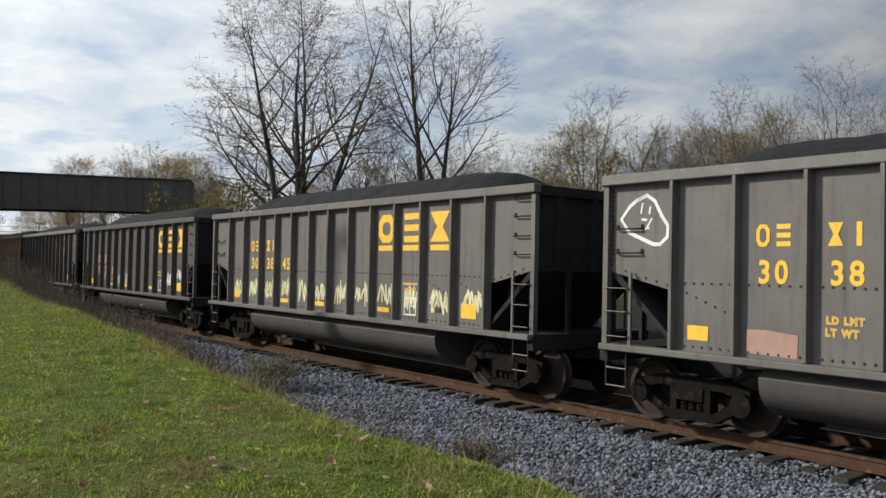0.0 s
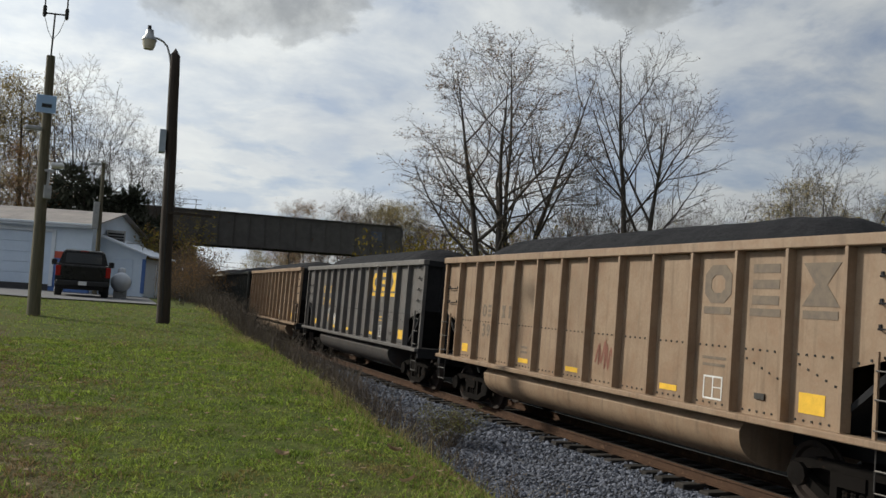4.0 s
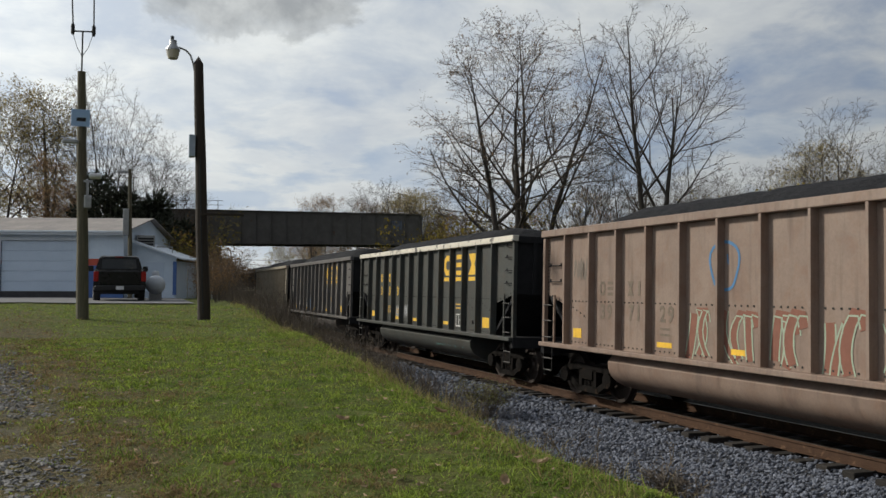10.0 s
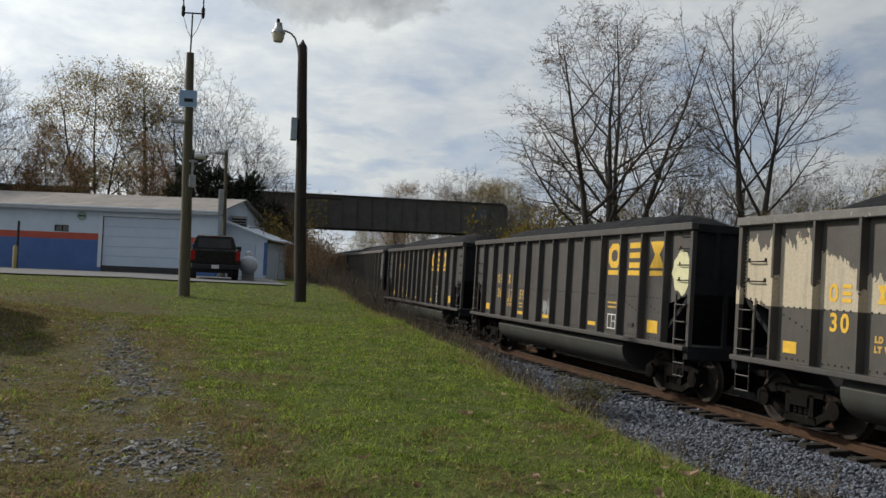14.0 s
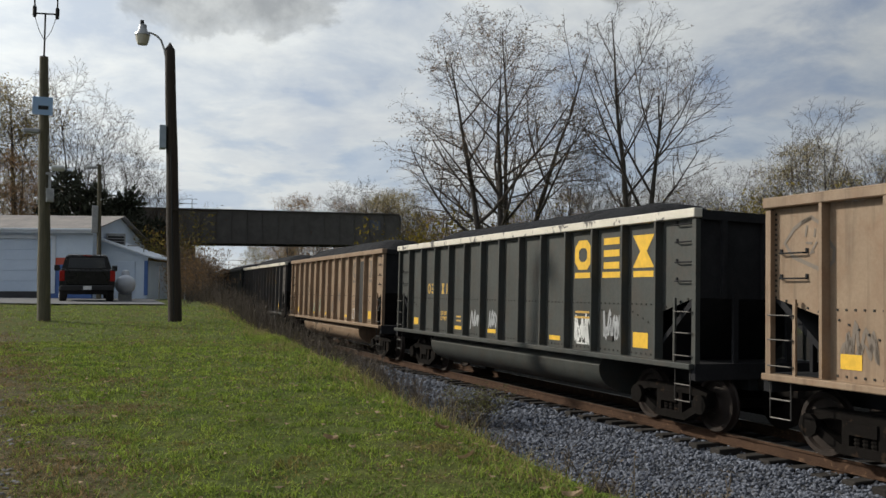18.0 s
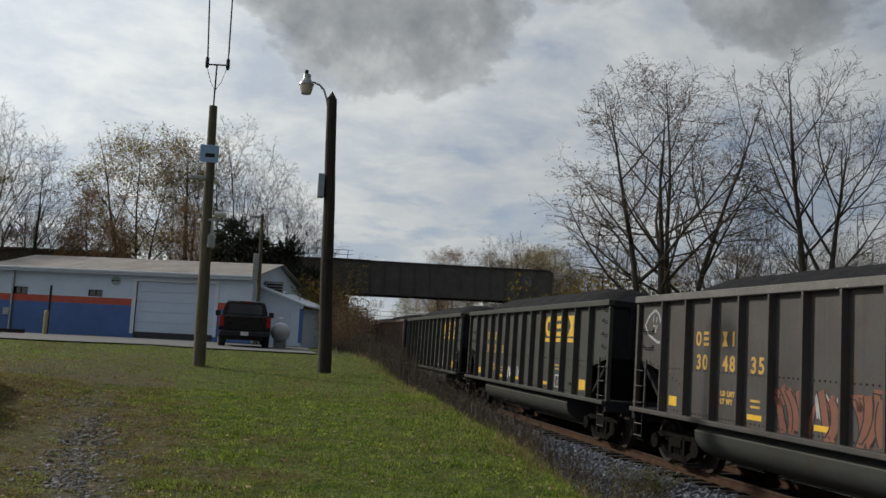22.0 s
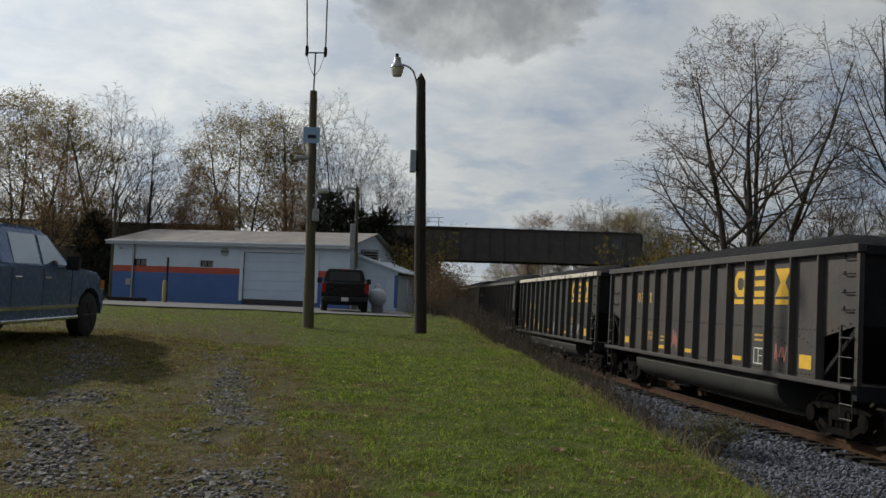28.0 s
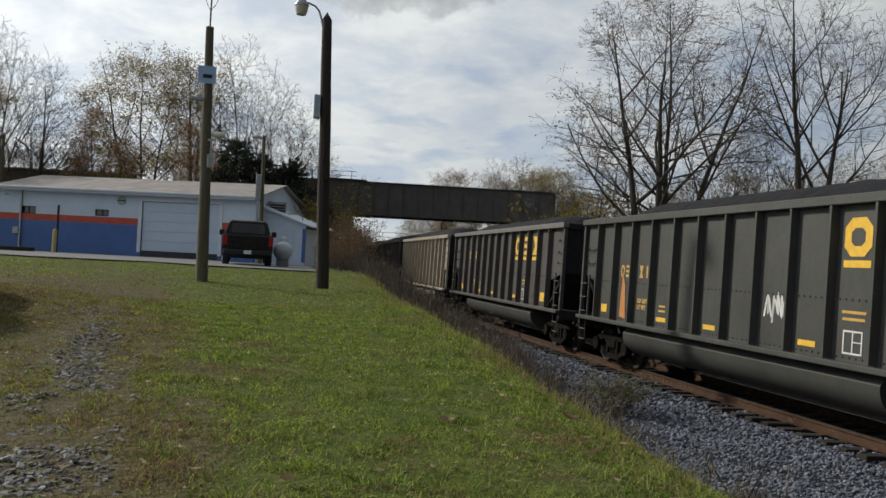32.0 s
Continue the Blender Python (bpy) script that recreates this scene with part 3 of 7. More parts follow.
def build_track():
    track = thing("railway_track", pose(0, 0, RAIL_Z), "single rusty railway track on timber ties", "railway", kind="structure")
    for side in (-1, 1):
        bm = bmesh.new()
        c = side * 0.755
        outline = [(c - 0.075, -0.185), (c + 0.075, -0.185), (c + 0.075, -0.17), (c + 0.012, -0.15), (c + 0.012, -0.05), (c + 0.036, -0.04), (c + 0.036, -0.004),
                   (c + 0.03, 0), (c - 0.03, 0), (c - 0.036, -0.004), (c - 0.036, -0.04), (c - 0.012, -0.05), (c - 0.012, -0.15), (c - 0.075, -0.17)]
        sweep(bm, outline)
        rail = part("rail", bm, RAIL, track, "rust brown steel rail")
        bm = bmesh.new()
        sweep(bm, [(c - 0.026, 0.0005), (c + 0.026, 0.0005), (c + 0.026, 0.002), (c - 0.026, 0.002)])
        part("running_surface", bm, RAIL_HEAD, rail, "polished strip of the rail head")
    rnd = random.Random(4)
    me = to_mesh("tie", B((-1.3, 1.3, -0.115, 0.115, -0.36, -0.19), bev=0.012), TIE)
    plate = to_mesh("tie_plate", B((-0.13, 0.13, -0.09, 0.09, -0.192, -0.18)), RAIL)
    for i in range(150):
        y = -8 + 0.52 * i
        tie = part("tie", me, None, track)
        tie.matrix_basis = lay(y + rnd.uniform(-0.03, 0.03), rnd.uniform(-0.06, 0.06), rnd.uniform(-0.015, 0.01), rnd.uniform(-1.2, 1.2))
        if i < 75:
            p = part("tie_plate", plate, None, tie)
            p.location = (-0.755, 0, 0)
    bm = bmesh.new()
    for i in range(380):
        y = 70 + 0.9 * i
        x = track_x(y)
        box(bm, x - 1.3, x + 1.3, y, y + 0.23, -0.36, -0.19)
    part("far_ties", bm, TIE, track, kind="stuff")


build_track()


def build_ballast():
    """Crushed stone, laid stone by stone near the camera's side of the track, as one heap."""
    rng = np.random.default_rng(7)
    phi = (1 + 5 ** 0.5) / 2
    ico = np.array([(-1, phi, 0), (1, phi, 0), (-1, -phi, 0), (1, -phi, 0), (0, -1, phi), (0, 1, phi), (0, -1, -phi), (0, 1, -phi), (phi, 0, -1), (phi, 0, 1), (-phi, 0, -1), (-phi, 0, 1)], float)
    ico /= np.linalg.norm(ico[0])
    tri = np.array([(0, 11, 5), (0, 5, 1), (0, 1, 7), (0, 7, 10), (0, 10, 11), (1, 5, 9), (5, 11, 4), (11, 10, 2), (10, 7, 6), (7, 1, 8), (3, 9, 4), (3, 4, 2), (3, 2, 6), (3, 6, 8), (3, 8, 9), (4, 9, 5), (2, 4, 11), (6, 2, 10), (8, 6, 7), (9, 8, 1)])
    pts = []
    for y0, y1, n, size in ((0.5, 16, 27000, 0.033), (16, 34, 13000, 0.046), (34, 70, 5200, 0.085)):
        y = rng.uniform(y0, y1, n)
        x = rng.uniform(5.15, 9.15, n)
        edge = 5.6 + 0.35 * np.sin(y * 0.8) + 0.3 * np.sin(y * 2.1) + np.clip((y - 10) / 30, 0, 1) * 0.9
        keep = (x > edge) | (rng.random(n) < 0.12)
        for a, b, k in zip(x, y, keep):
            if k:
                pts.append((a, b, size))
    pts = np.array(pts)
    n = len(pts)
    x, y = pts[:, 0], pts[:, 1]
    # foot at the bank, shoulder up to the tie ends
    top = np.where(x < 7.9, -1.0 + 0.05 * np.clip((x - 6.0) / 1.9, 0, 1), -0.95)
    top = top + np.clip((x - 7.6) / 0.6, 0, 1) * 0.03 - np.clip((x - 8.35) / 0.25, 0, 1) * 0.045
    top = top + 0.03 * np.sin(x * 3.1 + y * 1.7) + rng.uniform(-0.02, 0.03, n)
    s = pts[:, 2] * rng.uniform(0.55, 1.25, n)
    ang = rng.uniform(0, 2 * np.pi, (n, 3))
    v = ico[None] * (1 + rng.uniform(-0.3, 0.3, (n, 12)))[..., None] * np.stack([s, s * rng.uniform(0.6, 1, n), s * rng.uniform(0.5, 0.85, n)], 1)[:, None]
    c, sn = np.cos(ang[:, 0])[:, None], np.sin(ang[:, 0])[:, None]
    v = np.stack([v[..., 0] * c - v[..., 1] * sn, v[..., 0] * sn + v[..., 1] * c, v[..., 2]], -1)
    c, sn = np.cos(ang[:, 1] * 0.1)[:, None], np.sin(ang[:, 1] * 0.1)[:, None]
    v = np.stack([v[..., 0] * c - v[..., 2] * sn, v[..., 1], v[..., 0] * sn + v[..., 2] * c], -1)
    swing = np.array([track_x(b) - 9.96 for b in y]) * np.clip((x - 3.5) / 5.1, 0, 1)
    low = np.array([rolled(a, b) for a, b in zip(x + swing, y)])
    top = np.maximum(top - 0.23, low + 0.008)
    v += np.stack([x + swing, y, top], 1)[:, None]
    f = (tri[None] + 12 * np.arange(n)[:, None, None]).reshape(-1, 3)
    ob = new("ballast", mesh_of("ballast", v.reshape(-1, 3).tolist(), f.tolist(), STONE))
    tagged(ob, "blue grey crushed stone ballast beside the rails", "ballast", kind="stuff")
    # packed bed under and beyond the loose stones
    verts, faces = [], []
    prof = [(5.9, -1.06), (7.4, -1.0), (8.2, -0.97), (8.65, -0.985), (10.9, -0.95), (11.5, -1.1)]
    ys = [-60, -20] + [1.0 * i for i in range(0, 80)] + [80 + 10 * i for i in range(20)] + [420]
    for yy in ys:
        for xx, z in prof:
            w = min(1, max(0, (yy - 10) / 30)) * 0.8 if xx < 6.5 else 0
            swing = (track_x(yy) - 9.96) * (0.5 if xx < 6.5 else 1)
            verts.append((xx + w + swing, yy, z - 0.242 + 0.012 * math.sin(yy * 1.9 + xx * 3)))
    k = len(prof)
    for j in range(len(ys) - 1):
        for i in range(k - 1):
            faces.append((j * k + i, j * k + i + 1, (j + 1) * k + i + 1, (j + 1) * k + i))
    tagged(new("track_bed", mesh_of("track_bed", verts, faces, mat("packed ballast", (0.13, 0.135, 0.15), (0.05, 0.05, 0.056), 22, 0.95, 1.0, coord="Object"), True)), "packed grey ballast bed of the railway", "track bed", kind="structure")


build_ballast()

# ---- coal hoppers ----
# two builds: even bays, or narrower bays between two wide ones at each end; bay 0 is at the rear, bay 11 at the front
RIBS = {"even": [6.25 - 1.0417 * i for i in range(13)],
        "mixed": [5.98 - 1.05 * min(i, 2) - 0.97 * max(0, min(i - 2, 8)) - 1.05 * max(0, i - 10) for i in range(13)]}
BAYS = {k: [(a + b) / 2 for a, b in zip(v, v[1:])] for k, v in RIBS.items()}
MIXED = {0, 1, 3, 6, 10, 12, 13, 17, 18, 22, 23, 24, 25, 28, 30, 31, 33, 36, 38, 41, 44, 46}
FACE = -1.412                                              # outer face of the near side sheets


def font_mesh(text, size, material):
    cu = bpy.data.curves.new("lettering", "FONT")
    cu.body, cu.size, cu.align_x, cu.align_y, cu.extrude, cu.resolution_u = text, size, "CENTER", "CENTER", 0.002, 3
    cu.space_character, cu.offset = 1.28, 0.01
    ob = bpy.data.objects.new("lettering", cu)
    scene.collection.objects.link(ob)
    me = bpy.data.meshes.new_from_object(ob.evaluated_get(bpy.context.evaluated_depsgraph_get()))
    bpy.data.objects.remove(ob)
    bpy.data.curves.remove(cu)
    me.materials.clear()
    me.materials.append(material)
    return me


ON_SIDE = Matrix.Rotation(radians(-90), 4, "Z") @ Matrix.Rotation(radians(90), 4, "X")   # lettering on the side that faces -x


def side_shape(name, pieces, material, parent, label="", at=FACE - 0.004):
    """Flat painted shapes on the near side: pieces of (y, z) outlines, 3 mm thick."""
    bm = bmesh.new()
    for o in pieces:
        prism(bm, o, "x", at, at - 0.003)
    return part(name, bm, material, parent, label)


def coal_heap(seed):
    rnd = random.Random(seed)
    verts, faces = [], []
    ny, nx = 64, 13
    a, b, c = rnd.uniform(0.9, 1.15), rnd.uniform(0, 6), rnd.uniform(0.85, 1.1)
    for j in range(ny):
        y = -7.1 + 14.2 * j / (ny - 1)
        end = min(1, max(0, (7.0 - abs(y + 0.3 * math.sin(b))) / 2.3))
        crown = 0.7 * c * math.sin(end * math.pi / 2) ** 1.3
        for i in range(nx):
            x = -1.36 + 2.72 * i / (nx - 1)
            z = 3.22 + crown * (1 - abs(x / 1.45) ** 2.2 * a * 0.78) - 0.12 * (1 - end)
            z += 0.035 * noise.noise(Vector((x * 1.6, y * 1.6, seed))) + 0.025 * noise.noise(Vector((x * 6, y * 6, seed)))
            verts.append((x, y, z))
    for j in range(ny - 1):
        for i in range(nx - 1):
            faces.append((j * nx + i, j * nx + i + 1, (j + 1) * nx + i + 1, (j + 1) * nx + i))
    return mesh_of("coal_load", verts, faces, COAL)


COAL_HEAPS = [coal_heap(s) for s in (3, 11, 29, 47)]


def side_frame_mesh():
    bm = bmesh.new()
    # frame as beams round its three openings
    def beam(p, q, w, d=0.1):
        p, q = Vector(p), Vector(q)
        n = (q - p).normalized()
        s = Vector((-n.y, n.x)) * w / 2
        prism(bm, [tuple(p + s), tuple(q + s), tuple(q - s), tuple(p - s)], "x", -d, d)
    beam((-1.0, 0.58), (-0.6, 0.67), 0.15)
    beam((-0.65, 0.665), (0.65, 0.665), 0.13)
    beam((0.6, 0.67), (1.0, 0.58), 0.15)
    beam((-0.98, 0.5), (-0.4, 0.2), 0.13)
    beam((0.98, 0.5), (0.4, 0.2), 0.13)
    beam((-0.45, 0.2), (0.45, 0.2), 0.13)
    beam((-0.3, 0.24), (-0.3, 0.64), 0.12)
    beam((0.3, 0.24), (0.3, 0.64), 0.12)
    box(bm, -0.13, 0.13, -0.24, 0.24, 0.42, 0.6)
    return bm


def hopper_meshes(build):
    m = {}
    ribs, bays = RIBS[build], BAYS[build]
    r = ribs[0]
    bm = bmesh.new()
    prism(bm, [(-7.25, 3.34), (-7.25, 2.12), (-r, 1.86), (-r, 1.08), (r, 1.08), (r, 1.86), (7.25, 2.12), (7.25, 3.34)], "x", -0.012, 0.012)
    m["side_sheet"] = to_mesh("side_sheet", bm, PAINT["grey"])
    bm = bmesh.new()
    prism(bm, [(-0.01, -0.05), (0.155, -0.026), (0.155, 0.026), (-0.01, 0.05)], "z", 1.1, 3.344)
    m["rib"] = to_mesh("rib", bm, PAINT["grey"])
    m["top_chord"] = to_mesh("top_chord", B((-0.12, 0.062, -7.34, 7.34, 3.345, 3.49), bev=0.012), CHORD[True])
    m["end_chord"] = to_mesh("end_chord", B((-1.4, 1.4, -0.09, 0.09, 3.32, 3.47)), BLACK_STEEL)
    m["side_sill"] = to_mesh("side_sill", B((-0.14, 0.1, -7.3, 7.3, 1.0, 1.09), bev=0.012), CHORD[True])
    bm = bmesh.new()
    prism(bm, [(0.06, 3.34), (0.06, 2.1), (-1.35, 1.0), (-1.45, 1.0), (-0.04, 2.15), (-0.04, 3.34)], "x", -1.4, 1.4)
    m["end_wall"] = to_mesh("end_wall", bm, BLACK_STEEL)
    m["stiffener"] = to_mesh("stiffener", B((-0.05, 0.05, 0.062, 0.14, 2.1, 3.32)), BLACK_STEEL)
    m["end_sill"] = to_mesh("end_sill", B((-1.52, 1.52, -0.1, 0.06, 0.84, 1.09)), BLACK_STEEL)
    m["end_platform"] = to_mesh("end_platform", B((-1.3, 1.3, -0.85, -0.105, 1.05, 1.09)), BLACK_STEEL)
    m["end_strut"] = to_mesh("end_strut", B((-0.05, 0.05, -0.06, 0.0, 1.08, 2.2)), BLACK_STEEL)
    m["corner_post"] = to_mesh("corner_post", B((-0.05, 0.05, -0.05, 0.05, 1.0, 3.32)), ROD_STEEL)
    m["ladder"] = to_mesh("ladder", B((-0.02, 0.02, -0.025, 0.025, 1.0, 2.1)), ROD_STEEL)
    bm = bmesh.new()
    rod(bm, [(-0.02, 0, 0), (-0.06, 0.04, 0), (-0.06, 0.46, 0), (0.0, 0.5, 0)], 0.011)
    m["rung"] = to_mesh("rung", bm, ROD_STEEL)
    bm = bmesh.new()
    rod(bm, [(-0.02, 0.05, 1.0), (-0.02, 0.05, 0.5), (-0.02, 0.45, 0.5), (-0.02, 0.45, 1.0)], 0.012)
    m["stirrup"] = to_mesh("stirrup", bm, ROD_STEEL)
    bm = bmesh.new()
    rod(bm, [(-0.02, 0.05, 0.75), (-0.02, 0.45, 0.75)], 0.014)
    m["stirrup_bar"] = to_mesh("stirrup_bar", bm, ROD_STEEL)
    bm = bmesh.new()
    rod(bm, [(0, -0.24, 0.05), (0, -0.24, 0.0), (-0.07, -0.22, 0.0), (-0.07, 0.22, 0.0), (0, 0.24, 0.0), (0, 0.24, 0.05)], 0.013)
    for y in (-0.24, 0.24):
        box(bm, -0.02, 0.01, y - 0.02, y + 0.02, 0.0, 0.06)
    m["grab_iron"] = to_mesh("grab_iron", bm, BLACK_STEEL)
    # belly between the trucks
    bm = bmesh.new()
    arc = [(-1.3, 0.98)]
    for i in range(25):
        a = math.pi * i / 24
        c = math.cos(a)
        arc.append((-1.42 * math.copysign(abs(c) ** 0.78, c), 0.84 - 0.57 * math.sin(a) ** 0.8))
    arc.append((1.3, 0.98))
    prism(bm, arc, "y", -4.3, 4.6)
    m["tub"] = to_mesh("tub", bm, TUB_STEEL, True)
    m["centre_sill"] = to_mesh("centre_sill", B((-0.32, 0.32, -7.3, 7.3, 0.66, 0.97)), BLACK_STEEL)
    bm = bmesh.new()
    box(bm, -0.14, 0.14, -0.75, 0, 0.68, 0.88)
    prism(bm, [(-0.2, -0.85), (0.16, -0.85), (0.22, -0.62), (0.1, -0.5), (-0.2, -0.55)], "z", 0.64, 0.94)
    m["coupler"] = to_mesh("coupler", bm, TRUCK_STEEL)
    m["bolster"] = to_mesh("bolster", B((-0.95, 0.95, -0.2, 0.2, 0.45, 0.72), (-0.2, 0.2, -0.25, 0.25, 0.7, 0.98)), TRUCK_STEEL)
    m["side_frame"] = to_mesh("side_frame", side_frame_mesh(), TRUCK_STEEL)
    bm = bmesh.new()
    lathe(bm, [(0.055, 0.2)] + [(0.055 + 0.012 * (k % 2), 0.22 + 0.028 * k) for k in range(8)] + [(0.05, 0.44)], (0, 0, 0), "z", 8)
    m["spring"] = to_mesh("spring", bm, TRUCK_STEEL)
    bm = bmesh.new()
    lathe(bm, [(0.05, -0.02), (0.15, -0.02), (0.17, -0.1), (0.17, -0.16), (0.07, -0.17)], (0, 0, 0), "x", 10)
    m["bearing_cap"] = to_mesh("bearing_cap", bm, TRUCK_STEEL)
    bm = bmesh.new()
    lathe(bm, [(0.1, -0.07), (0.14, -0.07), (0.17, -0.03), (0.36, -0.01), (0.39, -0.065), (0.455, -0.065), (0.46, 0.03), (0.485, 0.045), (0.485, 0.075), (0.1, 0.075)], (0, 0, 0), "x", 24)
    m["wheel"] = to_mesh("wheel", bm, WHEEL_STEEL, True)
    bm = bmesh.new()
    tube(bm, (-0.7, 0, 0), (0.7, 0, 0), 0.085, n=10)
    m["axle"] = to_mesh("axle", bm, TRUCK_STEEL)
    bm = bmesh.new()
    for a, b in zip(ribs, ribs[1:]):
        for k in range(6):
            y = a - 0.17 - (a - b - 0.3) * k / 5
            for z in (1.98, 1.15):
                box(bm, FACE - 0.012, FACE, y - 0.014, y + 0.014, z - 0.014, z + 0.014)
    for e in (-1, 1):
        for k in range(5):
            y = e * (r + 0.15 + 0.2 * k)
            box(bm, FACE - 0.012, FACE, y - 0.014, y + 0.014, 1.93 + 0.045 * k, 1.96 + 0.045 * k)
        for k in range(16):
            box(bm, FACE - 0.012, FACE, e * 7.2 - 0.015, e * 7.2 + 0.015, 2.2 + 0.07 * k, 2.23 + 0.07 * k)
    for b in (0, 10, 11):
        for k in range(5):
            y, z = bays[b] + 0.32 - 0.16 * k, 1.85 - 0.055 * k
            box(bm, FACE - 0.012, FACE, y - 0.014, y + 0.014, z - 0.014, z + 0.014)
    m["bolt_pattern"] = to_mesh("bolt_pattern", bm, RIVET)
    return m


HULLS = {build: hopper_meshes(build) for build in RIBS}


def hopper_prototype(build):
    HM = HULLS[build]
    car = thing("coal_hopper", Matrix(), "loaded coal hopper", "hopper car", "coal hoppers of the train")
    for s in (-1, 1):
        o = part("side_sheet", HM["side_sheet"], None, car)
        o.location.x = s * 1.4
        for y in RIBS[build] if s < 0 else RIBS[build][::3]:
            o = part("rib", HM["rib"], None, car)
            o.matrix_basis = pose(s * 1.4, y, 0, 0, 0, 180 if s < 0 else 0)
        o = part("top_chord", HM["top_chord"], None, car, "worn bare metal top chord")
        o.matrix_basis = pose(s * 1.5, 0, 0, 0, 0, 0 if s > 0 else 180)
        o = part("side_sill", HM["side_sill"], None, car)
        o.matrix_basis = pose(s * 1.48, 0, 0, 0, 0, 0 if s < 0 else 180)
        e = -s
        wall = part("end_wall", HM["end_wall"], None, car, "plain black end wall")
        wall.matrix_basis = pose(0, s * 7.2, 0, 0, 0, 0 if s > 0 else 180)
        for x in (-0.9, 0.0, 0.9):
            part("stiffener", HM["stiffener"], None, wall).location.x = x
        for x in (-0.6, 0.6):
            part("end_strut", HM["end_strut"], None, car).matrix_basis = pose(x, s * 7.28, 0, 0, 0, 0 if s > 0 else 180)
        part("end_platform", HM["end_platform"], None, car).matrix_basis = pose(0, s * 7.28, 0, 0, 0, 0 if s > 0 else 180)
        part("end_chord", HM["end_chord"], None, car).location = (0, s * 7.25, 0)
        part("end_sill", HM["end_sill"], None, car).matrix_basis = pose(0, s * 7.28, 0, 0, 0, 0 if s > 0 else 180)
        part("coupler", HM["coupler"], None, car, "rusty cast coupler").matrix_basis = pose(0, s * 7.3, 0, 0, 0, 180 if s > 0 else 0)
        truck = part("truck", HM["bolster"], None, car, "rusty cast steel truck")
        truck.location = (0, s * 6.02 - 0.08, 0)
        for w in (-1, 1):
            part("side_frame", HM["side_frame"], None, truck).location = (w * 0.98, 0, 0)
            if w < 0:
                for y in (-0.14, 0, 0.14):
                    part("spring", HM["spring"], None, truck).location = (w * 1.0, y, 0)
            for ax in (-0.9, 0.9):
                wheel = part("wheel", HM["wheel"], None, truck)
                wheel.matrix_basis = pose(w * 0.755, ax, 0.46, 0, 0, 0 if w < 0 else 180)
                part("bearing_cap", HM["bearing_cap"], None, truck).matrix_basis = pose(w * 1.0, ax, 0.46, 0, 0, 0 if w < 0 else 180)
        for ax in (-0.9, 0.9):
            part("axle", HM["axle"], None, truck).location = (0, ax, 0.46)
        for q in (-1, 1):
            part("corner_post", HM["corner_post"], None, car).location = (q * 1.46, s * 7.27, 0)
            o = part("ladder", HM["ladder"], None, car, "steel rung ladder with stirrup step")
            o.matrix_basis = pose(q * 1.5, s * 6.76, 0, 0, 0, 0 if q < 0 else 180) @ Matrix.Diagonal((1, -q * s, 1, 1))
            if q < 0:
                for z in (1.2, 1.55, 1.88):
                    part("rung", HM["rung"], None, o).location.z = z
                part("stirrup", HM["stirrup"], None, o)
                part("stirrup_bar", HM["stirrup_bar"], None, o)
    for y, zs in ((-6.95, (2.36, 2.66, 2.98, 3.26)), (6.85, (2.38, 2.72))):
        for z in zs:
            part("grab_iron", HM["grab_iron"], None, car).location = (FACE, y, z)
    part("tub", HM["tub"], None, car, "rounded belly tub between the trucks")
    part("centre_sill", HM["centre_sill"], None, car)
    part("bolt_pattern", HM["bolt_pattern"], None, car, kind="stuff")
    for o in car.children_recursive:
        if o.data and o.name.split(".")[0] in ("side_sheet", "rib", "top_chord", "side_sill", "tub", "corner_post", "ladder"):
            o.material_slots[0].link = "OBJECT"
    return car


def ring_shape(y, z, w, h, band):
    """An eight-sided plain ring in one piece."""
    corners = [(0.5, 1), (1, 0.5), (1, -0.5), (0.5, -1), (-0.5, -1), (-1, -0.5), (-1, 0.5), (-0.5, 1), (0.5, 1)]
    outer = [(y + w * u, z + h * v) for u, v in corners]
    inner = [(y + (w - band) * u, z + (h - band) * v) for u, v in corners]
    return [outer + inner[::-1]]


def bars_shape(y, z, w, h):
    """Three stacked plain bars."""
    return [[(y + w, z + h * c - h * 0.22), (y - w, z + h * c - h * 0.22), (y - w, z + h * c + h * 0.22), (y + w, z + h * c + h * 0.22)] for c in (0.78, 0.0, -0.78)]


def bow_shape(y, z, w, h):
    """A plain hourglass block."""
    return [[(y + w, z + h), (y - w, z + h), (y - w * 0.3, z), (y - w, z - h), (y + w, z - h), (y + w * 0.3, z)]]


def emblem(car, bays, material, first):
    """The owner's big emblem: a ring, a stack of bars and an hourglass, each over a bar, in three bays towards the front."""
    z = 2.88
    c, d, e = bays[first:first + 3]
    for y, pieces in ((c, ring_shape(c, z, 0.31, 0.28, 0.15)), (d, bars_shape(d, z, 0.27, 0.28)), (e, bow_shape(e, z, 0.33, 0.28))):
        side_shape("emblem", pieces, material, car, "plain painted emblem shape")
        side_shape("emblem_bar", [[(y + 0.31, 2.44), (y - 0.31, 2.44), (y - 0.31, 2.545), (y + 0.31, 2.545)]], material, car)


DIGITS = {}


def words(car, text, size, y, z, material, name, label):
    key = (text, size, material.name)
    if key not in DIGITS:
        DIGITS[key] = font_mesh(text, size, material)
    o = part(name, DIGITS[key], None, car, label)
    o.matrix_basis = Matrix.Translation((FACE - 0.004, y, z)) @ ON_SIDE


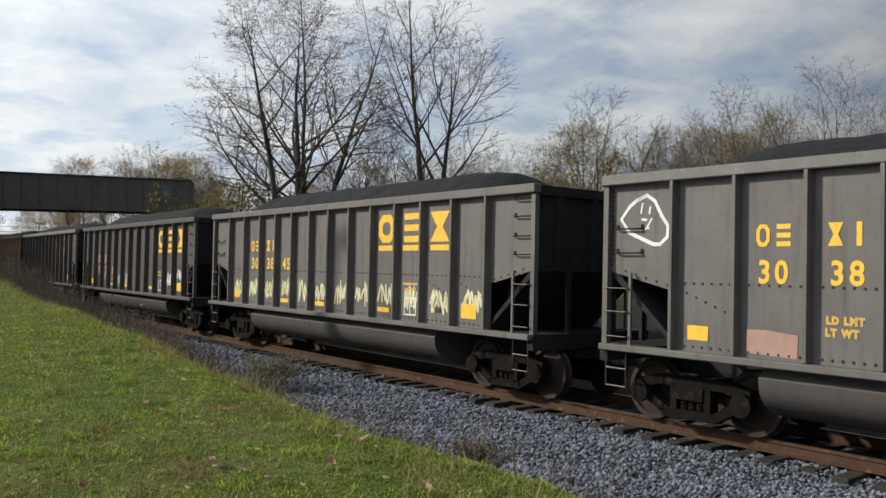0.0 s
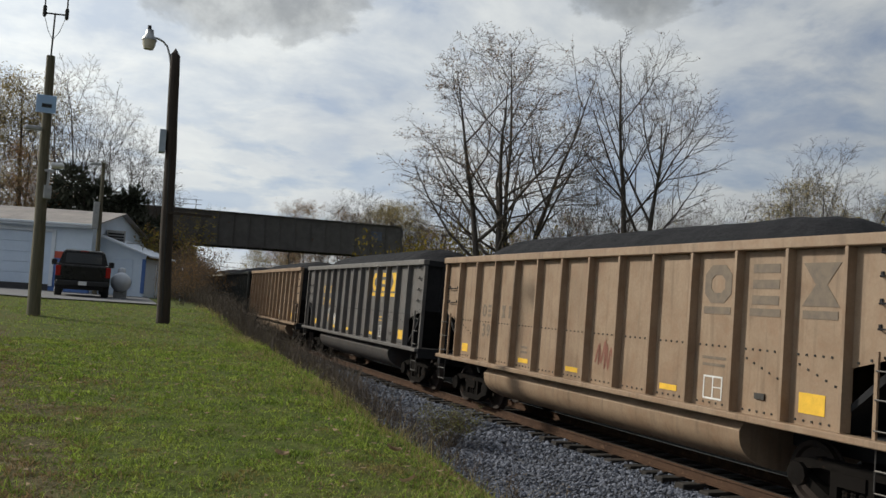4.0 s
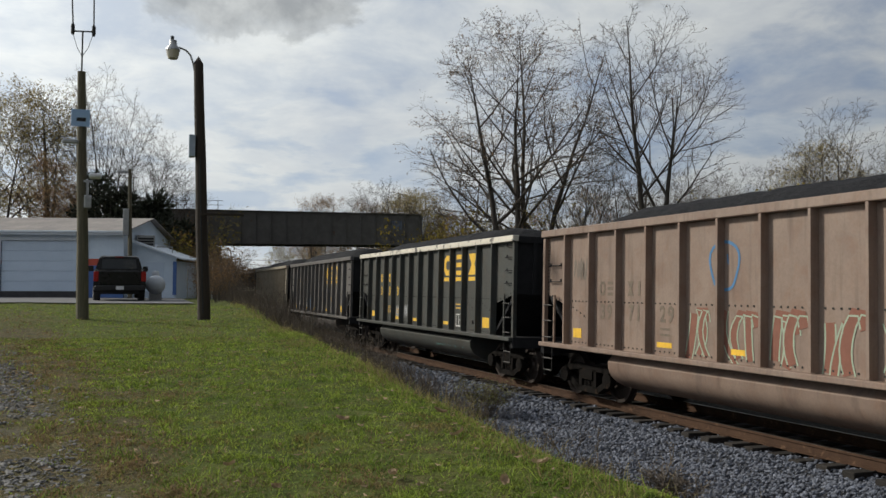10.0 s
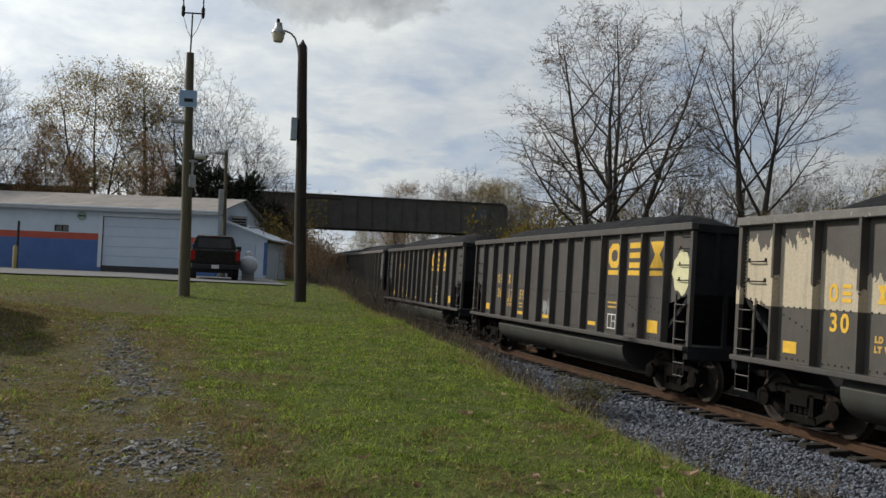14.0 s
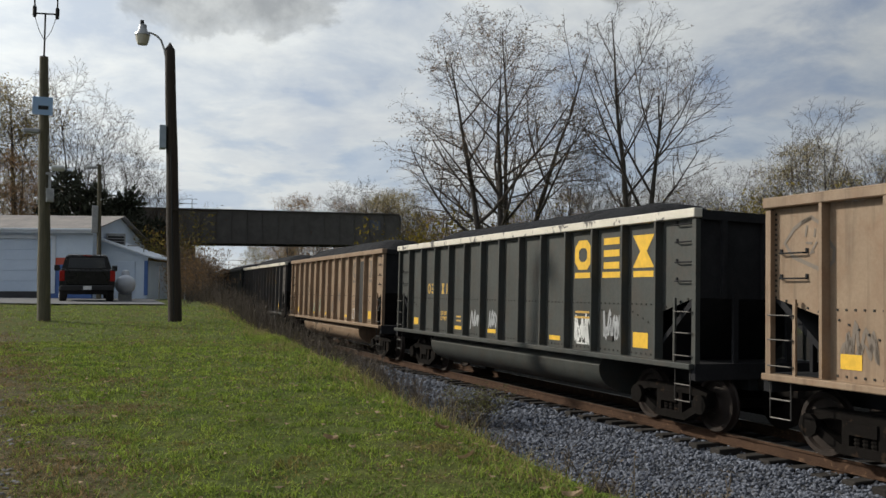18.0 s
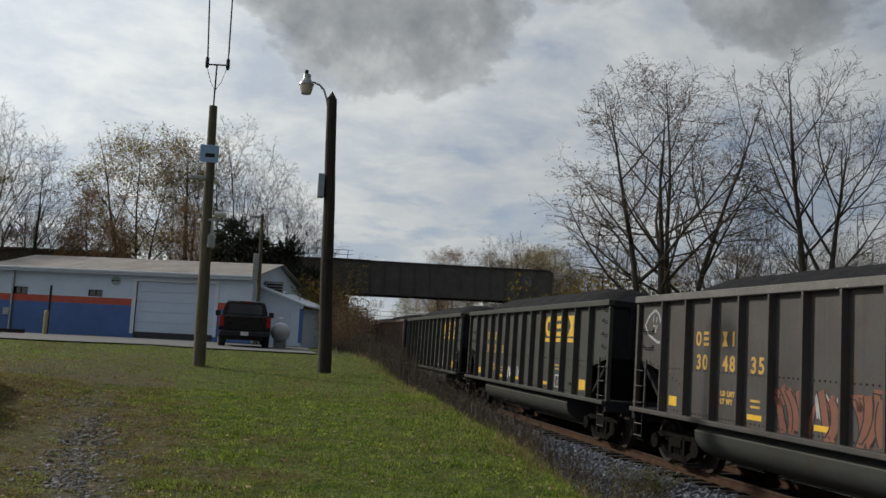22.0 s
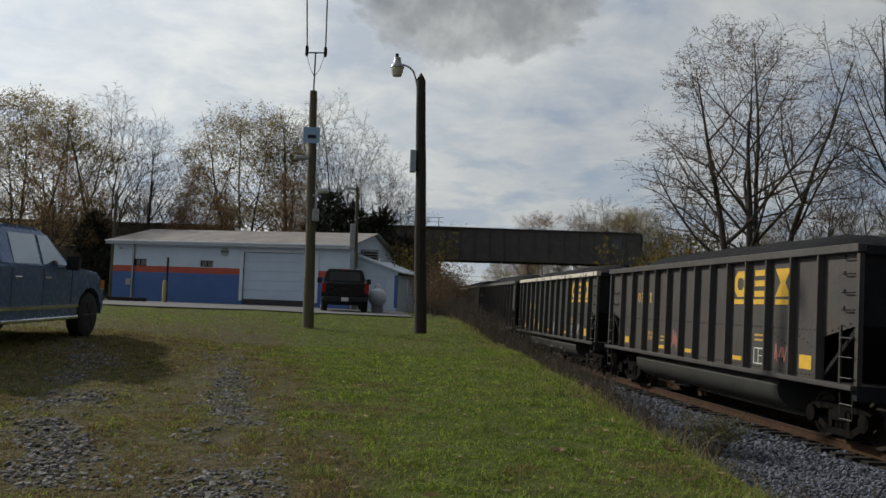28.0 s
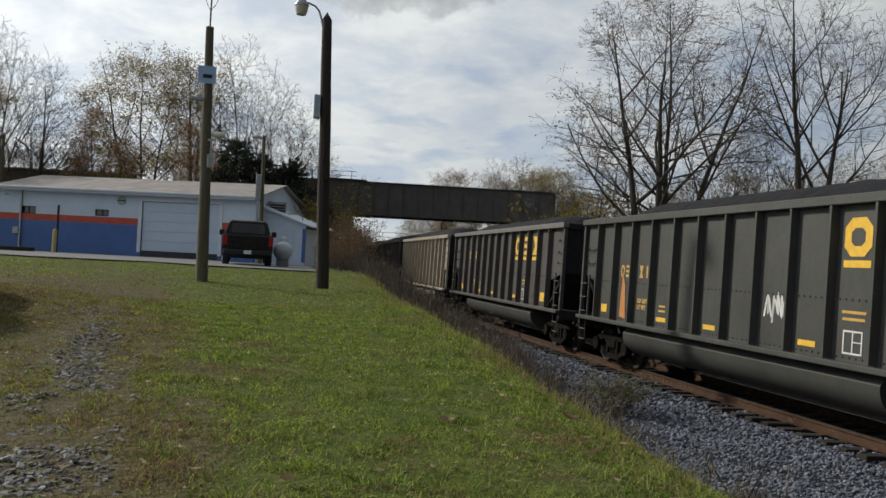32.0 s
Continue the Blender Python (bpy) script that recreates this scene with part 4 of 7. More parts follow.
def marks(car, bays, digits, material, z):
    """Owner's mark as plain shapes, and the car's number in pairs of figures below it."""
    for b, shapes in ((1, (ring_shape, bars_shape)), (2, (bow_shape, None))):
        for dy, shape in zip((0.15, -0.15), shapes):
            y = bays[b] + dy
            w = z + 0.46
            pieces = shape(y, w, 0.1, 0.135, 0.05) if shape is ring_shape else shape(y, w, 0.1, 0.135) if shape else [[(y + 0.035, w - 0.135), (y - 0.035, w - 0.135), (y - 0.035, w + 0.135), (y + 0.035, w + 0.135)]]
            side_shape("owner_mark", pieces, material, car, "plain painted owner's mark")
    for i in range(0, len(digits), 2):
        words(car, digits[i:i + 2], 0.39, bays[1 + i // 2], z, material, "car_number", "painted figures " + digits[i:i + 2])


def panels(car, bays, seed, material, placard):
    rnd = random.Random(seed)
    y = bays[11]
    side_shape("placard", [[(y + 0.3, 1.24), (y - 0.16, 1.24), (y - 0.16, 1.5), (y + 0.3, 1.5)]], placard, car, "yellow reflective placard")
    y = bays[0]
    side_shape("placard", [[(y + 0.3, 1.24), (y - 0.05, 1.24), (y - 0.05, 1.43), (y + 0.3, 1.43)]], placard, car, "yellow reflective placard")
    for b in (3, 5, 8):
        y = bays[b]
        side_shape("reflector", [[(y + 0.3, 1.22), (y - 0.16, 1.22), (y - 0.16, 1.31), (y + 0.3, 1.31)]], placard, car, "yellow reflector strip")
    y = bays[9]
    frame_bars = [[(y + a, 1.2 + c), (y + a2, 1.2 + c), (y + a2, 1.2 + c2), (y + a, 1.2 + c2)] for a, a2, c, c2 in
                  ((0.22, 0.195, 0, 0.34), (-0.195, -0.22, 0, 0.34), (0.22, -0.22, 0.315, 0.34), (0.22, -0.22, 0, 0.025), (0.012, -0.012, 0.025, 0.315), (0.0, -0.2, 0.17, 0.185))]
    side_shape("stencil_grid", frame_bars, SPRAY["white"], car, "white stencilled inspection grid")
    ink = FADED if material is not GREY_LETTER else GREY_LETTER
    if material is not GREY_LETTER:
        words(car, "LD LMT", 0.12, bays[2] + 0.02, 1.6, ink, "stencil_line", "small stencilled words LD LMT")
        words(car, "LT WT", 0.12, bays[2] + 0.06, 1.46, ink, "stencil_line", "small stencilled words LT WT")
    if seed == 8:
        words(car, "EX W 10-8 H 12-7", 0.1, y, 1.84, ink, "stencil_line", "small stencilled size line")
        words(car, "CU FT 4113", 0.1, y, 1.7, ink, "stencil_line", "small stencilled size line")
    else:
        for k in range(2):
            w = rnd.uniform(0.2, 0.3)
            side_shape("stencil_line", [[(y + w, 1.68 + 0.1 * k), (y - w, 1.68 + 0.1 * k), (y - w, 1.72 + 0.1 * k), (y + w, 1.72 + 0.1 * k)]], ink, car, "small stencilled data line")
    for k in range(2):
        w = bays[3]
        side_shape("stencil_line", [[(w + 0.2, 1.42 + 0.1 * k), (w - 0.1, 1.42 + 0.1 * k), (w - 0.1, 1.46 + 0.1 * k), (w + 0.2, 1.46 + 0.1 * k)]], ink, car, "small stencilled data line")
    bm = B((FACE - 0.03, FACE, bays[10] - 0.1, bays[10] + 0.1, 1.32, 1.4))
    part("tag_holder", bm, ROD_STEEL, car)


def scrawl(car, rnd, y, z, w, h, width, material, at=FACE - 0.006):
    """One sprayed tag: a looping line in rounded strokes."""
    pts, n = [], rnd.randint(9, 14)
    for i in range(n):
        k = i / (n - 1)
        pts.append((y + w / 2 - w * k + rnd.uniform(-0.06, 0.06), z + h * (0.5 if i % 2 else -0.5) * rnd.uniform(0.4, 1.0)))
    curve = []
    for i in range(n - 1):
        p0, p1, p2, p3 = (pts[max(0, min(n - 1, i + d))] for d in (-1, 0, 1, 2))
        for s in range(4):
            t = s / 4
            curve.append(tuple(0.5 * (2 * p1[a] + (p2[a] - p0[a]) * t + (2 * p0[a] - 5 * p1[a] + 4 * p2[a] - p3[a]) * t * t + (3 * p1[a] - p0[a] - 3 * p2[a] + p3[a]) * t ** 3) for a in (0, 1)))
    curve.append(pts[-1])
    bm = bmesh.new()
    stroke(bm, curve, width, at)
    part("graffiti", bm, material, car, "sprayed graffiti tag")


def stroke(bm, curve, width, at):
    prev = None
    for i, p in enumerate(curve):
        q = curve[min(i + 1, len(curve) - 1)]
        o = curve[max(i - 1, 0)]
        d = Vector((q[0] - o[0], q[1] - o[1]))
        d = d.normalized() if d.length else Vector((1, 0))
        n = Vector((-d.y, d.x)) * width / 2
        cur = (bm.verts.new((at, p[0] + n.x, p[1] + n.y)), bm.verts.new((at, p[0] - n.x, p[1] - n.y)))
        if prev:
            bm.faces.new((prev[0], cur[0], cur[1], prev[1]))
        prev = cur


def block_letters(car, rnd, spots, z, h, fill, line):
    """A filled piece: fat leaning strokes crossing one another, two or three to a bay, each with a line round it."""
    for spot in spots:
        for k in range(rnd.randint(3, 4)):
            y, zz = spot + 0.27 - 0.19 * k + rnd.uniform(-0.05, 0.05), z + rnd.uniform(-0.06, 0.06)
            lean, bulge, fat = rnd.uniform(-0.14, 0.14), rnd.uniform(-0.16, 0.16), rnd.uniform(0.14, 0.23)
            tall = h * rnd.uniform(0.4, 0.56)
            spine = [(y + lean * t + bulge * (1 - t * t), zz + tall * t) for t in (-1, -0.6, -0.2, 0.2, 0.6, 1)]
            if rnd.random() < 0.5:
                spine += [(spine[-1][0] - 0.16, spine[-1][1] - 0.02), (spine[-1][0] - 0.2, spine[-1][1] - 0.18)]
            lift = FACE - 0.005 - 0.0012 * k
            bm = bmesh.new()
            stroke(bm, spine, fat, lift)
            part("graffiti", bm, fill, car, "sprayed graffiti block shape")
            for side in (-1, 1):
                edge = bmesh.new()
                stroke(edge, [(p[0] + side * fat * 0.5, p[1] + rnd.uniform(-0.015, 0.015)) for p in spine], 0.03, lift - 0.0006)
                part("graffiti_outline", edge, line, car)


# car: paint, figures, sprayed pieces of (what, bays, height, colour...), condition for the label
CARS = {
    0: ("grey", "3038", [("ghost", 0, 0, "white"), ("fade", 1, 1.3, "brick")], "a white rounded drawing"),
    1: ("grey", "303845", [("tag", b, 1.55, "pale") for b in range(0, 12)], "pale graffiti along its foot"),
    2: ("dark", "302755", [("tag", 4, 1.5, "silver"), ("tag", 5, 1.5, "silver"), ("tag", 10, 1.62, "white"), ("tag", 11, 1.75, "white"), ("tub", -1.0, 0, "silver")], "white tags at its front"),
    3: ("dark", "305652", [("tag", 5, 1.55, "white")], "soot streaks"),
    4: ("tan", "393109", [("square", (4, 5, 6, 8), 1.45, "silver", "black"), ("square", (7,), 1.4, "black", "silver"), ("tag", 10, 1.35, "black"), ("tag", 11, 1.35, "black"), ("tub", 0.5, 0, "black")], "pale sprayed squares along its foot"),
    5: ("tan", "39", [("tag", 6, 1.6, "rust")], "rusty stains"),
    6: ("grey", "3048", [("tag", 2, 1.7, "white"), ("tag", 3, 1.6, "white")], "white tags"),
    7: ("tan", "397023", [("loop", 1.2, 2.55, "stain"), ("tag", 8, 1.5, "white"), ("tub", 2.6, 0, "black"), ("tub", 0.2, 0, "black"), ("tub", -1.4, 0, "black")], "scrawls on its belly"),
    8: ("black", "301919", [("tag", 6, 1.6, "white"), ("tag", 7, 1.6, "white"), ("tag", 8, 1.42, "white"), ("tag", 10, 1.5, "white")], "white tags"),
    9: ("black", "300433", [("ghost", 0, 0, "silver"), ("tag", 0, 2.1, "silver"), ("tag", 1, 1.4, "silver"), ("tag", 4, 1.5, "silver"), ("tag", 8, 1.5, "white"), ("tag", 10, 1.4, "silver")], "white tags"),
    10: ("dark", "305432", [("block", (1, 2, 3, 4), 1.45, "pink", "rust"), ("block", (6, 7), 1.5, "blue", "silver"), ("block", (8, 9, 10), 1.45, "silver", "blue"), ("tag", 5, 1.6, "silver")], "pink and blue block graffiti"),
    11: ("pink", "397129", [("block", (4, 5, 6, 7, 8), 1.48, "rust", "sage"), ("loop", 1.0, 2.6, "blue"), ("tag", 0, 2.6, "stain")], "brown red block graffiti"),
    12: ("black", "303539", [("tag", 3, 1.5, "silver"), ("tag", 4, 1.5, "silver"), ("tub", -2.0, 0, "teal"), ("tub", -3.2, 0, "teal")], "clean yellow markings"),
    13: ("grey", "303756", [("tag", 1, 1.55, "white"), ("tag", 3, 1.55, "white"), ("tag", 4, 1.55, "blue")], "white tags"),
    14: ("beige", "", [("blob", 6.6, 2.75, "teal"), ("tag", 0, 1.7, "stain"), ("tag", 5, 1.4, "silver")], "a turquoise sprayed patch"),
    15: ("peeled", "30", [("tag", 6, 1.5, "white")], "peeling patches"),
    16: ("dark", "301759", [("tag", 5, 1.55, "silver"), ("blob", -6.8, 2.5, "pale")], "cream patches at its front"),
    17: ("dark", "", [], "soot streaks"),
    18: ("grey", "305671", [("ghost", 0, 0, "silver"), ("loop", 1.5, 2.4, "silver"), ("tag", 4, 1.5, "white"), ("tag", 5, 1.5, "white"), ("tag", 6, 1.5, "white"), ("tag", 8, 1.5, "white"), ("tag", 11, 1.5, "white"), ("tub", 2.4, 0, "white"), ("tub", 1.2, 0, "white"), ("tub", 0.0, 0, "white")], "white tags"),
    19: ("tan", "39", [("ghost", 0, 0, "stain"), ("tag", 7, 1.5, "silver"), ("tag", 0, 1.6, "stain")], "a dark rounded drawing"),
    20: ("black", "", [("tag", 4, 1.5, "silver"), ("tag", 5, 1.6, "silver"), ("tag", 9, 1.55, "white"), ("tag", 9, 1.4, "white"), ("tag", 10, 1.6, "silver")], "white loops of paint"),
    21: ("tan", "", [("tag", 7, 1.9, "stain"), ("tag", 6, 1.6, "stain"), ("tag", 4, 1.6, "sage"), ("tag", 3, 1.5, "sage"), ("smear", 10, 2.2, "black")], "one blackened panel"),
    22: ("dark", "309931", [("tag", 5, 1.5, "silver"), ("tag", 0, 2.2, "stain")], "faded yellow markings"),
    23: ("black", "3095", [("ghost", 0, 0, "silver"), ("block", (4, 5, 6, 7), 1.42, "teal", "blue"), ("tag", 8, 1.5, "white"), ("tub", 1.5, 0, "teal")], "turquoise graffiti along its foot"),
    24: ("dark", "304835", [("ghost", 0, 0, "silver"), ("block", (4, 5, 6, 8), 1.45, "rust", "black"), ("tag", 5, 1.6, "silver")], "red graffiti"),
    25: ("black", "303139", [("tag", 4, 1.45, "white"), ("tag", 5, 1.4, "silver")], "a white sprayed figure"),
    26: ("black", "300506", [("tag", 0, 1.7, "white"), ("tag", 1, 1.4, "silver"), ("tag", 3, 2.6, "white"), ("tub", 2.5, 0, "silver"), ("tub", 1.0, 0, "silver")], "white tags"),
    27: ("pink", "", [("block", (4, 5), 1.55, "silver", "black"), ("tag", 9, 1.7, "black"), ("loop", -2.6, 2.2, "black"), ("tag", 10, 1.6, "rust"), ("tub", -0.5, 0, "black")], "black scrawls"),
    28: ("pink", "", [("tag", 6, 1.6, "rust")], "dull rusty stains"),
    29: ("dark", "", [("ghost", 0, 0, "silver"), ("block", (5, 6, 7), 1.45, "orange", "black"), ("tag", 9, 1.45, "orange")], "orange graffiti"),
    30: ("dark", "30", [("tag", 7, 1.6, "white"), ("tag", 8, 1.55, "white"), ("tag", 6, 1.5, "silver")], "white tags"),
    31: ("dark", "", [("tag", 4, 1.55, "pink"), ("tag", 10, 1.5, "pink")], "faint pink graffiti"),
    32: ("black", "30", [("tag", 3, 1.5, "white"), ("tag", 6, 1.4, "silver"), ("tag", 10, 1.5, "silver")] + [("tub", 4.0 - 1.1 * k, 0, "silver") for k in range(6)], "a scrawled belly"),
    33: ("dark", "30", [("tag", 8, 1.5, "silver"), ("tag", 10, 1.45, "silver"), ("tag", 3, 1.6, "silver"), ("tub", 1.2, 0, "silver"), ("tub", 0.4, 0, "silver")], "faint tags at its foot"),
    34: ("beige", "397842", [("tag", 5, 1.6, "stain"), ("tag", 6, 1.75, "stain"), ("tag", 10, 1.75, "pink"), ("tub", -0.3, 0, "stain")], "faint scrawls"),
    35: ("black", "", [("tag", 7, 1.75, "white"), ("smear", 1, 1.9, "orange")], "orange and white scrawls"),
}
LOOK = {"grey": "faded grey", "dark": "dark grey", "black": "black green", "tan": "tan", "beige": "beige", "pink": "pinkish tan", "peeled": "black and cream"}
REST = ("dark", "black", "grey", "dark", "tan", "dark", "black", "dark", "grey", "black", "dark", "beige", "dark")


def build_train():
    first = {"mixed": hopper_prototype("mixed"), "even": hopper_prototype("even")}
    cars = []
    for j in range(49):
        build = "mixed" if j in MIXED else "even"
        cars.append(first[build] if j in (0, 2) else copy_thing(first[build], Matrix()))
    for j, car in enumerate(cars):
        paint, digits, sprayed, state = CARS.get(j, (REST[j % len(REST)], "", [], "soot streaks"))
        rnd = random.Random(100 + j)
        bays = BAYS["mixed" if j in MIXED else "even"]
        dark = paint in ("grey", "dark", "black", "peeled")
        tagged(car, "coal hopper in %s paint with %s" % (LOOK[paint], state))
        for o in car.children_recursive:
            kind = o.name.split(".")[0]
            if kind in ("side_sheet", "rib", "corner_post", "ladder"):
                o.material_slots[0].material = PAINT[paint]
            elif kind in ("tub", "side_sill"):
                # grey, dark and peeled cars: shade under the sill painted in as a darker belly
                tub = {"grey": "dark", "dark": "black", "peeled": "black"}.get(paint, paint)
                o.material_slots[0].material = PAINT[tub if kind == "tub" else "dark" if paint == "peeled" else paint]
            elif kind == "top_chord":
                o.material_slots[0].material = CHORD["flaked"] if dark and j in (9, 12, 20, 22, 32) else CHORD[True] if j % 3 == 0 and dark else PAINT["dark" if paint == "peeled" else paint]
        part("coal_load", COAL_HEAPS[j % 4], None, car, "heap of black coal")
        letter = (YELLOW if paint != "peeled" else FADED) if dark else GREY_LETTER
        emblem(car, bays, letter, 8 if j in MIXED else 9)
        marks(car, bays, digits, (YELLOW if j in (0, 1, 8, 9, 12, 13, 15, 26, 10, 18) else FADED) if dark else GREY_LETTER, 2.13 if j in MIXED else 1.78)
        panels(car, bays, j, letter, YELLOW)
        for what, where, z, colour, *rest in sprayed:
            if what == "tag":
                scrawl(car, rnd, bays[where] - 0.04, z, 0.6, rnd.uniform(0.4, 0.6), 0.05, SPRAY[colour])
                if rnd.random() < 0.6:
                    scrawl(car, rnd, bays[where] - 0.04, z - 0.12, 0.6, 0.34, 0.04, SPRAY[colour])
            elif what == "tub":
                scrawl(car, rnd, where, 0.72, 1.0, 0.24, 0.035, SPRAY[colour], -1.385)
            elif what == "ghost":
                bm = bmesh.new()
                rim = [(6.72, 3.12), (6.53, 3.18), (6.38, 3.1), (6.24, 2.88), (6.13, 2.75), (6.14, 2.6), (6.27, 2.5), (6.39, 2.5), (6.65, 2.59), (6.87, 2.67), (7.03, 2.86), (6.86, 3.04)]
                stroke(bm, rim + rim[:2], 0.055, FACE - 0.006)
                part("graffiti", bm, SPRAY[colour], car, "sprayed rounded figure outline")
                for mark in ([(6.61, 3.08), (6.64, 2.93)], [(6.46, 3.03), (6.48, 2.92)], [(6.63, 2.85), (6.52, 2.84)], [(6.43, 2.86), (6.52, 2.74), (6.56, 2.71), (6.48, 2.73)]):
                    bm = bmesh.new()
                    stroke(bm, mark, 0.032, FACE - 0.006)
                    part("graffiti", bm, SPRAY[colour], car)
            elif what == "loop":
                bm = bmesh.new()
                o = [(where + 0.36 * math.cos(a) * (1 + 0.12 * math.sin(3 * a)), z + 0.42 * math.sin(a) * (1 + 0.1 * math.cos(2 * a))) for a in [2 * math.pi * i / 26 for i in range(27)]]
                stroke(bm, o, 0.05, FACE - 0.006)
                for dy in (0.05, -0.08):
                    stroke(bm, [(where + dy, z + 0.18), (where + dy - 0.02, z + 0.02)], 0.03, FACE - 0.006)
                part("graffiti", bm, SPRAY[colour], car, "sprayed looped outline")
            elif what == "blob":
                bm = bmesh.new()
                c = bm.verts.new((FACE - 0.005, where, z))
                ring = [bm.verts.new((FACE - 0.005, where + 0.42 * math.cos(a) * rnd.uniform(0.75, 1.0), z + 0.5 * math.sin(a) * rnd.uniform(0.75, 1.0))) for a in [2 * math.pi * i / 22 for i in range(22)]]
                for i in range(22):
                    bm.faces.new((c, ring[i], ring[(i + 1) % 22]))
                part("paint_patch", bm, SPRAY[colour], car, "irregular sprayed patch")
            elif what == "smear":
                y = bays[where]
                o = [(y + 0.42, 1.1), (y - 0.42, 1.1), (y - 0.44, 1.9), (y - 0.4, 3.2), (y + 0.36, 3.15), (y + 0.44, 2.0)]
                if colour == "orange":
                    o = [(y + 0.2, 1.2), (y - 0.15, 1.15), (y - 0.05, 1.9), (y + 0.12, 2.2)]
                side_shape("paint_patch", [o], SPRAY[colour], car, "smeared paint patch", FACE - 0.009)
            elif what == "square":
                for b in where:
                    y = bays[b]
                    side_shape("paint_patch", [[(y + 0.36, z - 0.3), (y - 0.3, z - 0.28), (y - 0.31, z + 0.3), (y + 0.34, z + 0.29)]], SPRAY[colour], car, "sprayed pale square")
                    scrawl(car, rnd, y, z, 0.34, 0.5, 0.06, SPRAY[rest[0]], FACE - 0.0095)
            elif what == "fade":
                y = bays[where]
                side_shape("paint_patch", [[(y + 0.38, z - 0.16), (y - 0.36, z - 0.18), (y - 0.37, z + 0.1), (y + 0.1, z + 0.14), (y + 0.38, z + 0.13)]], SPRAY[colour], car, "faded brick red repair patch")
            elif what == "block":
                block_letters(car, rnd, [bays[b] for b in where], z, 0.75, SPRAY[colour], SPRAY[rest[0]])
        # the drawn sides stand taller and wider than their plan
        for o in car.children:
            if o.name.split(".")[0] == "truck":
                o.matrix_basis = Matrix.Diagonal((1.05, 1.0, 1.05, 1)) @ o.matrix_basis
            else:
                o.matrix_basis = Matrix.Diagonal((1.04, 1.0, 1.125, 1)) @ o.matrix_basis
    return cars


hoppers = build_train()
# distance that the train has come at each time
RUN = ((0, 2.53), (1, -14.59), (2, -31.29), (3, -48.37), (6, -99.10), (7, -115.80), (8, -132.52), (9, -149.70), (10, -166.82), (11, -183.80), (12, -200.95), (13, -218.08), (14, -234.92), (17, -286.40), (18, -303.28), (19, -320.16), (20, -337.57), (21, -355.86), (22, -373.66), (23, -390.89), (24, -408.12), (27, -460.53), (28, -478.48), (29, -496.02), (30, -513.42), (31, -531.02), (32, -549.10))


def motions():
    for j, car in enumerate(hoppers):
        rows = []
        for t in range(33):
            a, b = [(p, q) for p, q in zip(RUN, RUN[1:]) if p[0] <= t <= q[0]][0]
            y = a[1] + (b[1] - a[1]) * (t - a[0]) / (b[0] - a[0]) + PITCH * j
            rows.append((t, pose(0, 0, RAIL_Z) @ lay(max(y, -140.0)) if y > -140.0 else pose(0, y + 140.0, RAIL_Z) @ lay(-140.0)))
        walk(car, rows)

# ---- bridge ----


def build_bridge():
    a = math.atan2(81.4 - 85.7, 26.7 - 5.9)
    br = thing("girder_bridge", pose(26.7, 81.4, 0, 0, 0, math.degrees(a)), "dark steel plate girder bridge over the railway", "bridge")
    # local x runs along the span, 0 at its right end
    for y in (0.0, 4.6):
        bm = bmesh.new()
        o = [(-28, 6.05), (0.0, 6.05), (0.0, 8.6), (-0.12, 8.95), (-0.45, 9.15), (-28, 9.4)]
        prism(bm, o, "y", y - 0.02, y + 0.02)
        girder = part("girder", bm, BRIDGE, br, "deep riveted plate girder")
        bm = bmesh.new()
        box(bm, -28, 0, y - 0.22, y + 0.22, 6.0, 6.06)
        part("bottom_flange", bm, BRIDGE, girder)
        bm = bmesh.new()
        prism(bm, [(-28, 9.4), (-0.45, 9.15), (-0.12, 8.95), (0.0, 8.6), (0.06, 8.6), (-0.07, 9.0), (-0.43, 9.21), (-28, 9.46)], "y", y - 0.22, y + 0.22)
        part("top_flange", bm, BRIDGE, girder)
        for i in range(19):
            x = -0.3 - 1.5 * i
            part("stiffener", B((x - 0.05, x + 0.05, y - 0.14, y + 0.14, 6.06, 9.1)), BRIDGE, girder)
    for i in range(18):
        x = -0.8 - 1.5 * i
        part("floor_beam", B((x - 0.12, x + 0.12, 0.02, 4.58, 6.1, 6.7)), BRIDGE, br)
    part("deck", B((-30, 1, 0.3, 4.3, 6.7, 7.0)), BRIDGE, br, "dark bridge deck")
    for x0, x1 in ((-34, -20.9), (-0.6, 9)):
        bm = bmesh.new()
        prism(bm, [(x0, -3), (x1, -3), (x1, 5.9), (x0, 5.9)], "y", -1.2, 6.2)
        part("abutment", bm, CONCRETE, br, "stained concrete abutment")
    bm = bmesh.new()
    for i in range(7):
        x = -20.5 - 2.0 * i
        tube(bm, (x, 0, 9.35), (x, 0, 10.35), 0.035, n=6)
    for z in (9.85, 10.3):
        tube(bm, (-33, 0, z), (-20, 0, z), 0.025, n=6)
    part("railing", bm, BRIDGE, br, "thin pipe railing")
    bm = bmesh.new()
    box(bm, -3.2, -2.1, -0.05, -0.03, 7.6, 8.5)
    part("faded_sign", bm, mat("faded blue grey plate", (0.12, 0.14, 0.18), (0.08, 0.09, 0.12), 3, 0.7, 0.1), br, "faded bluish plate on the girder")


build_bridge()


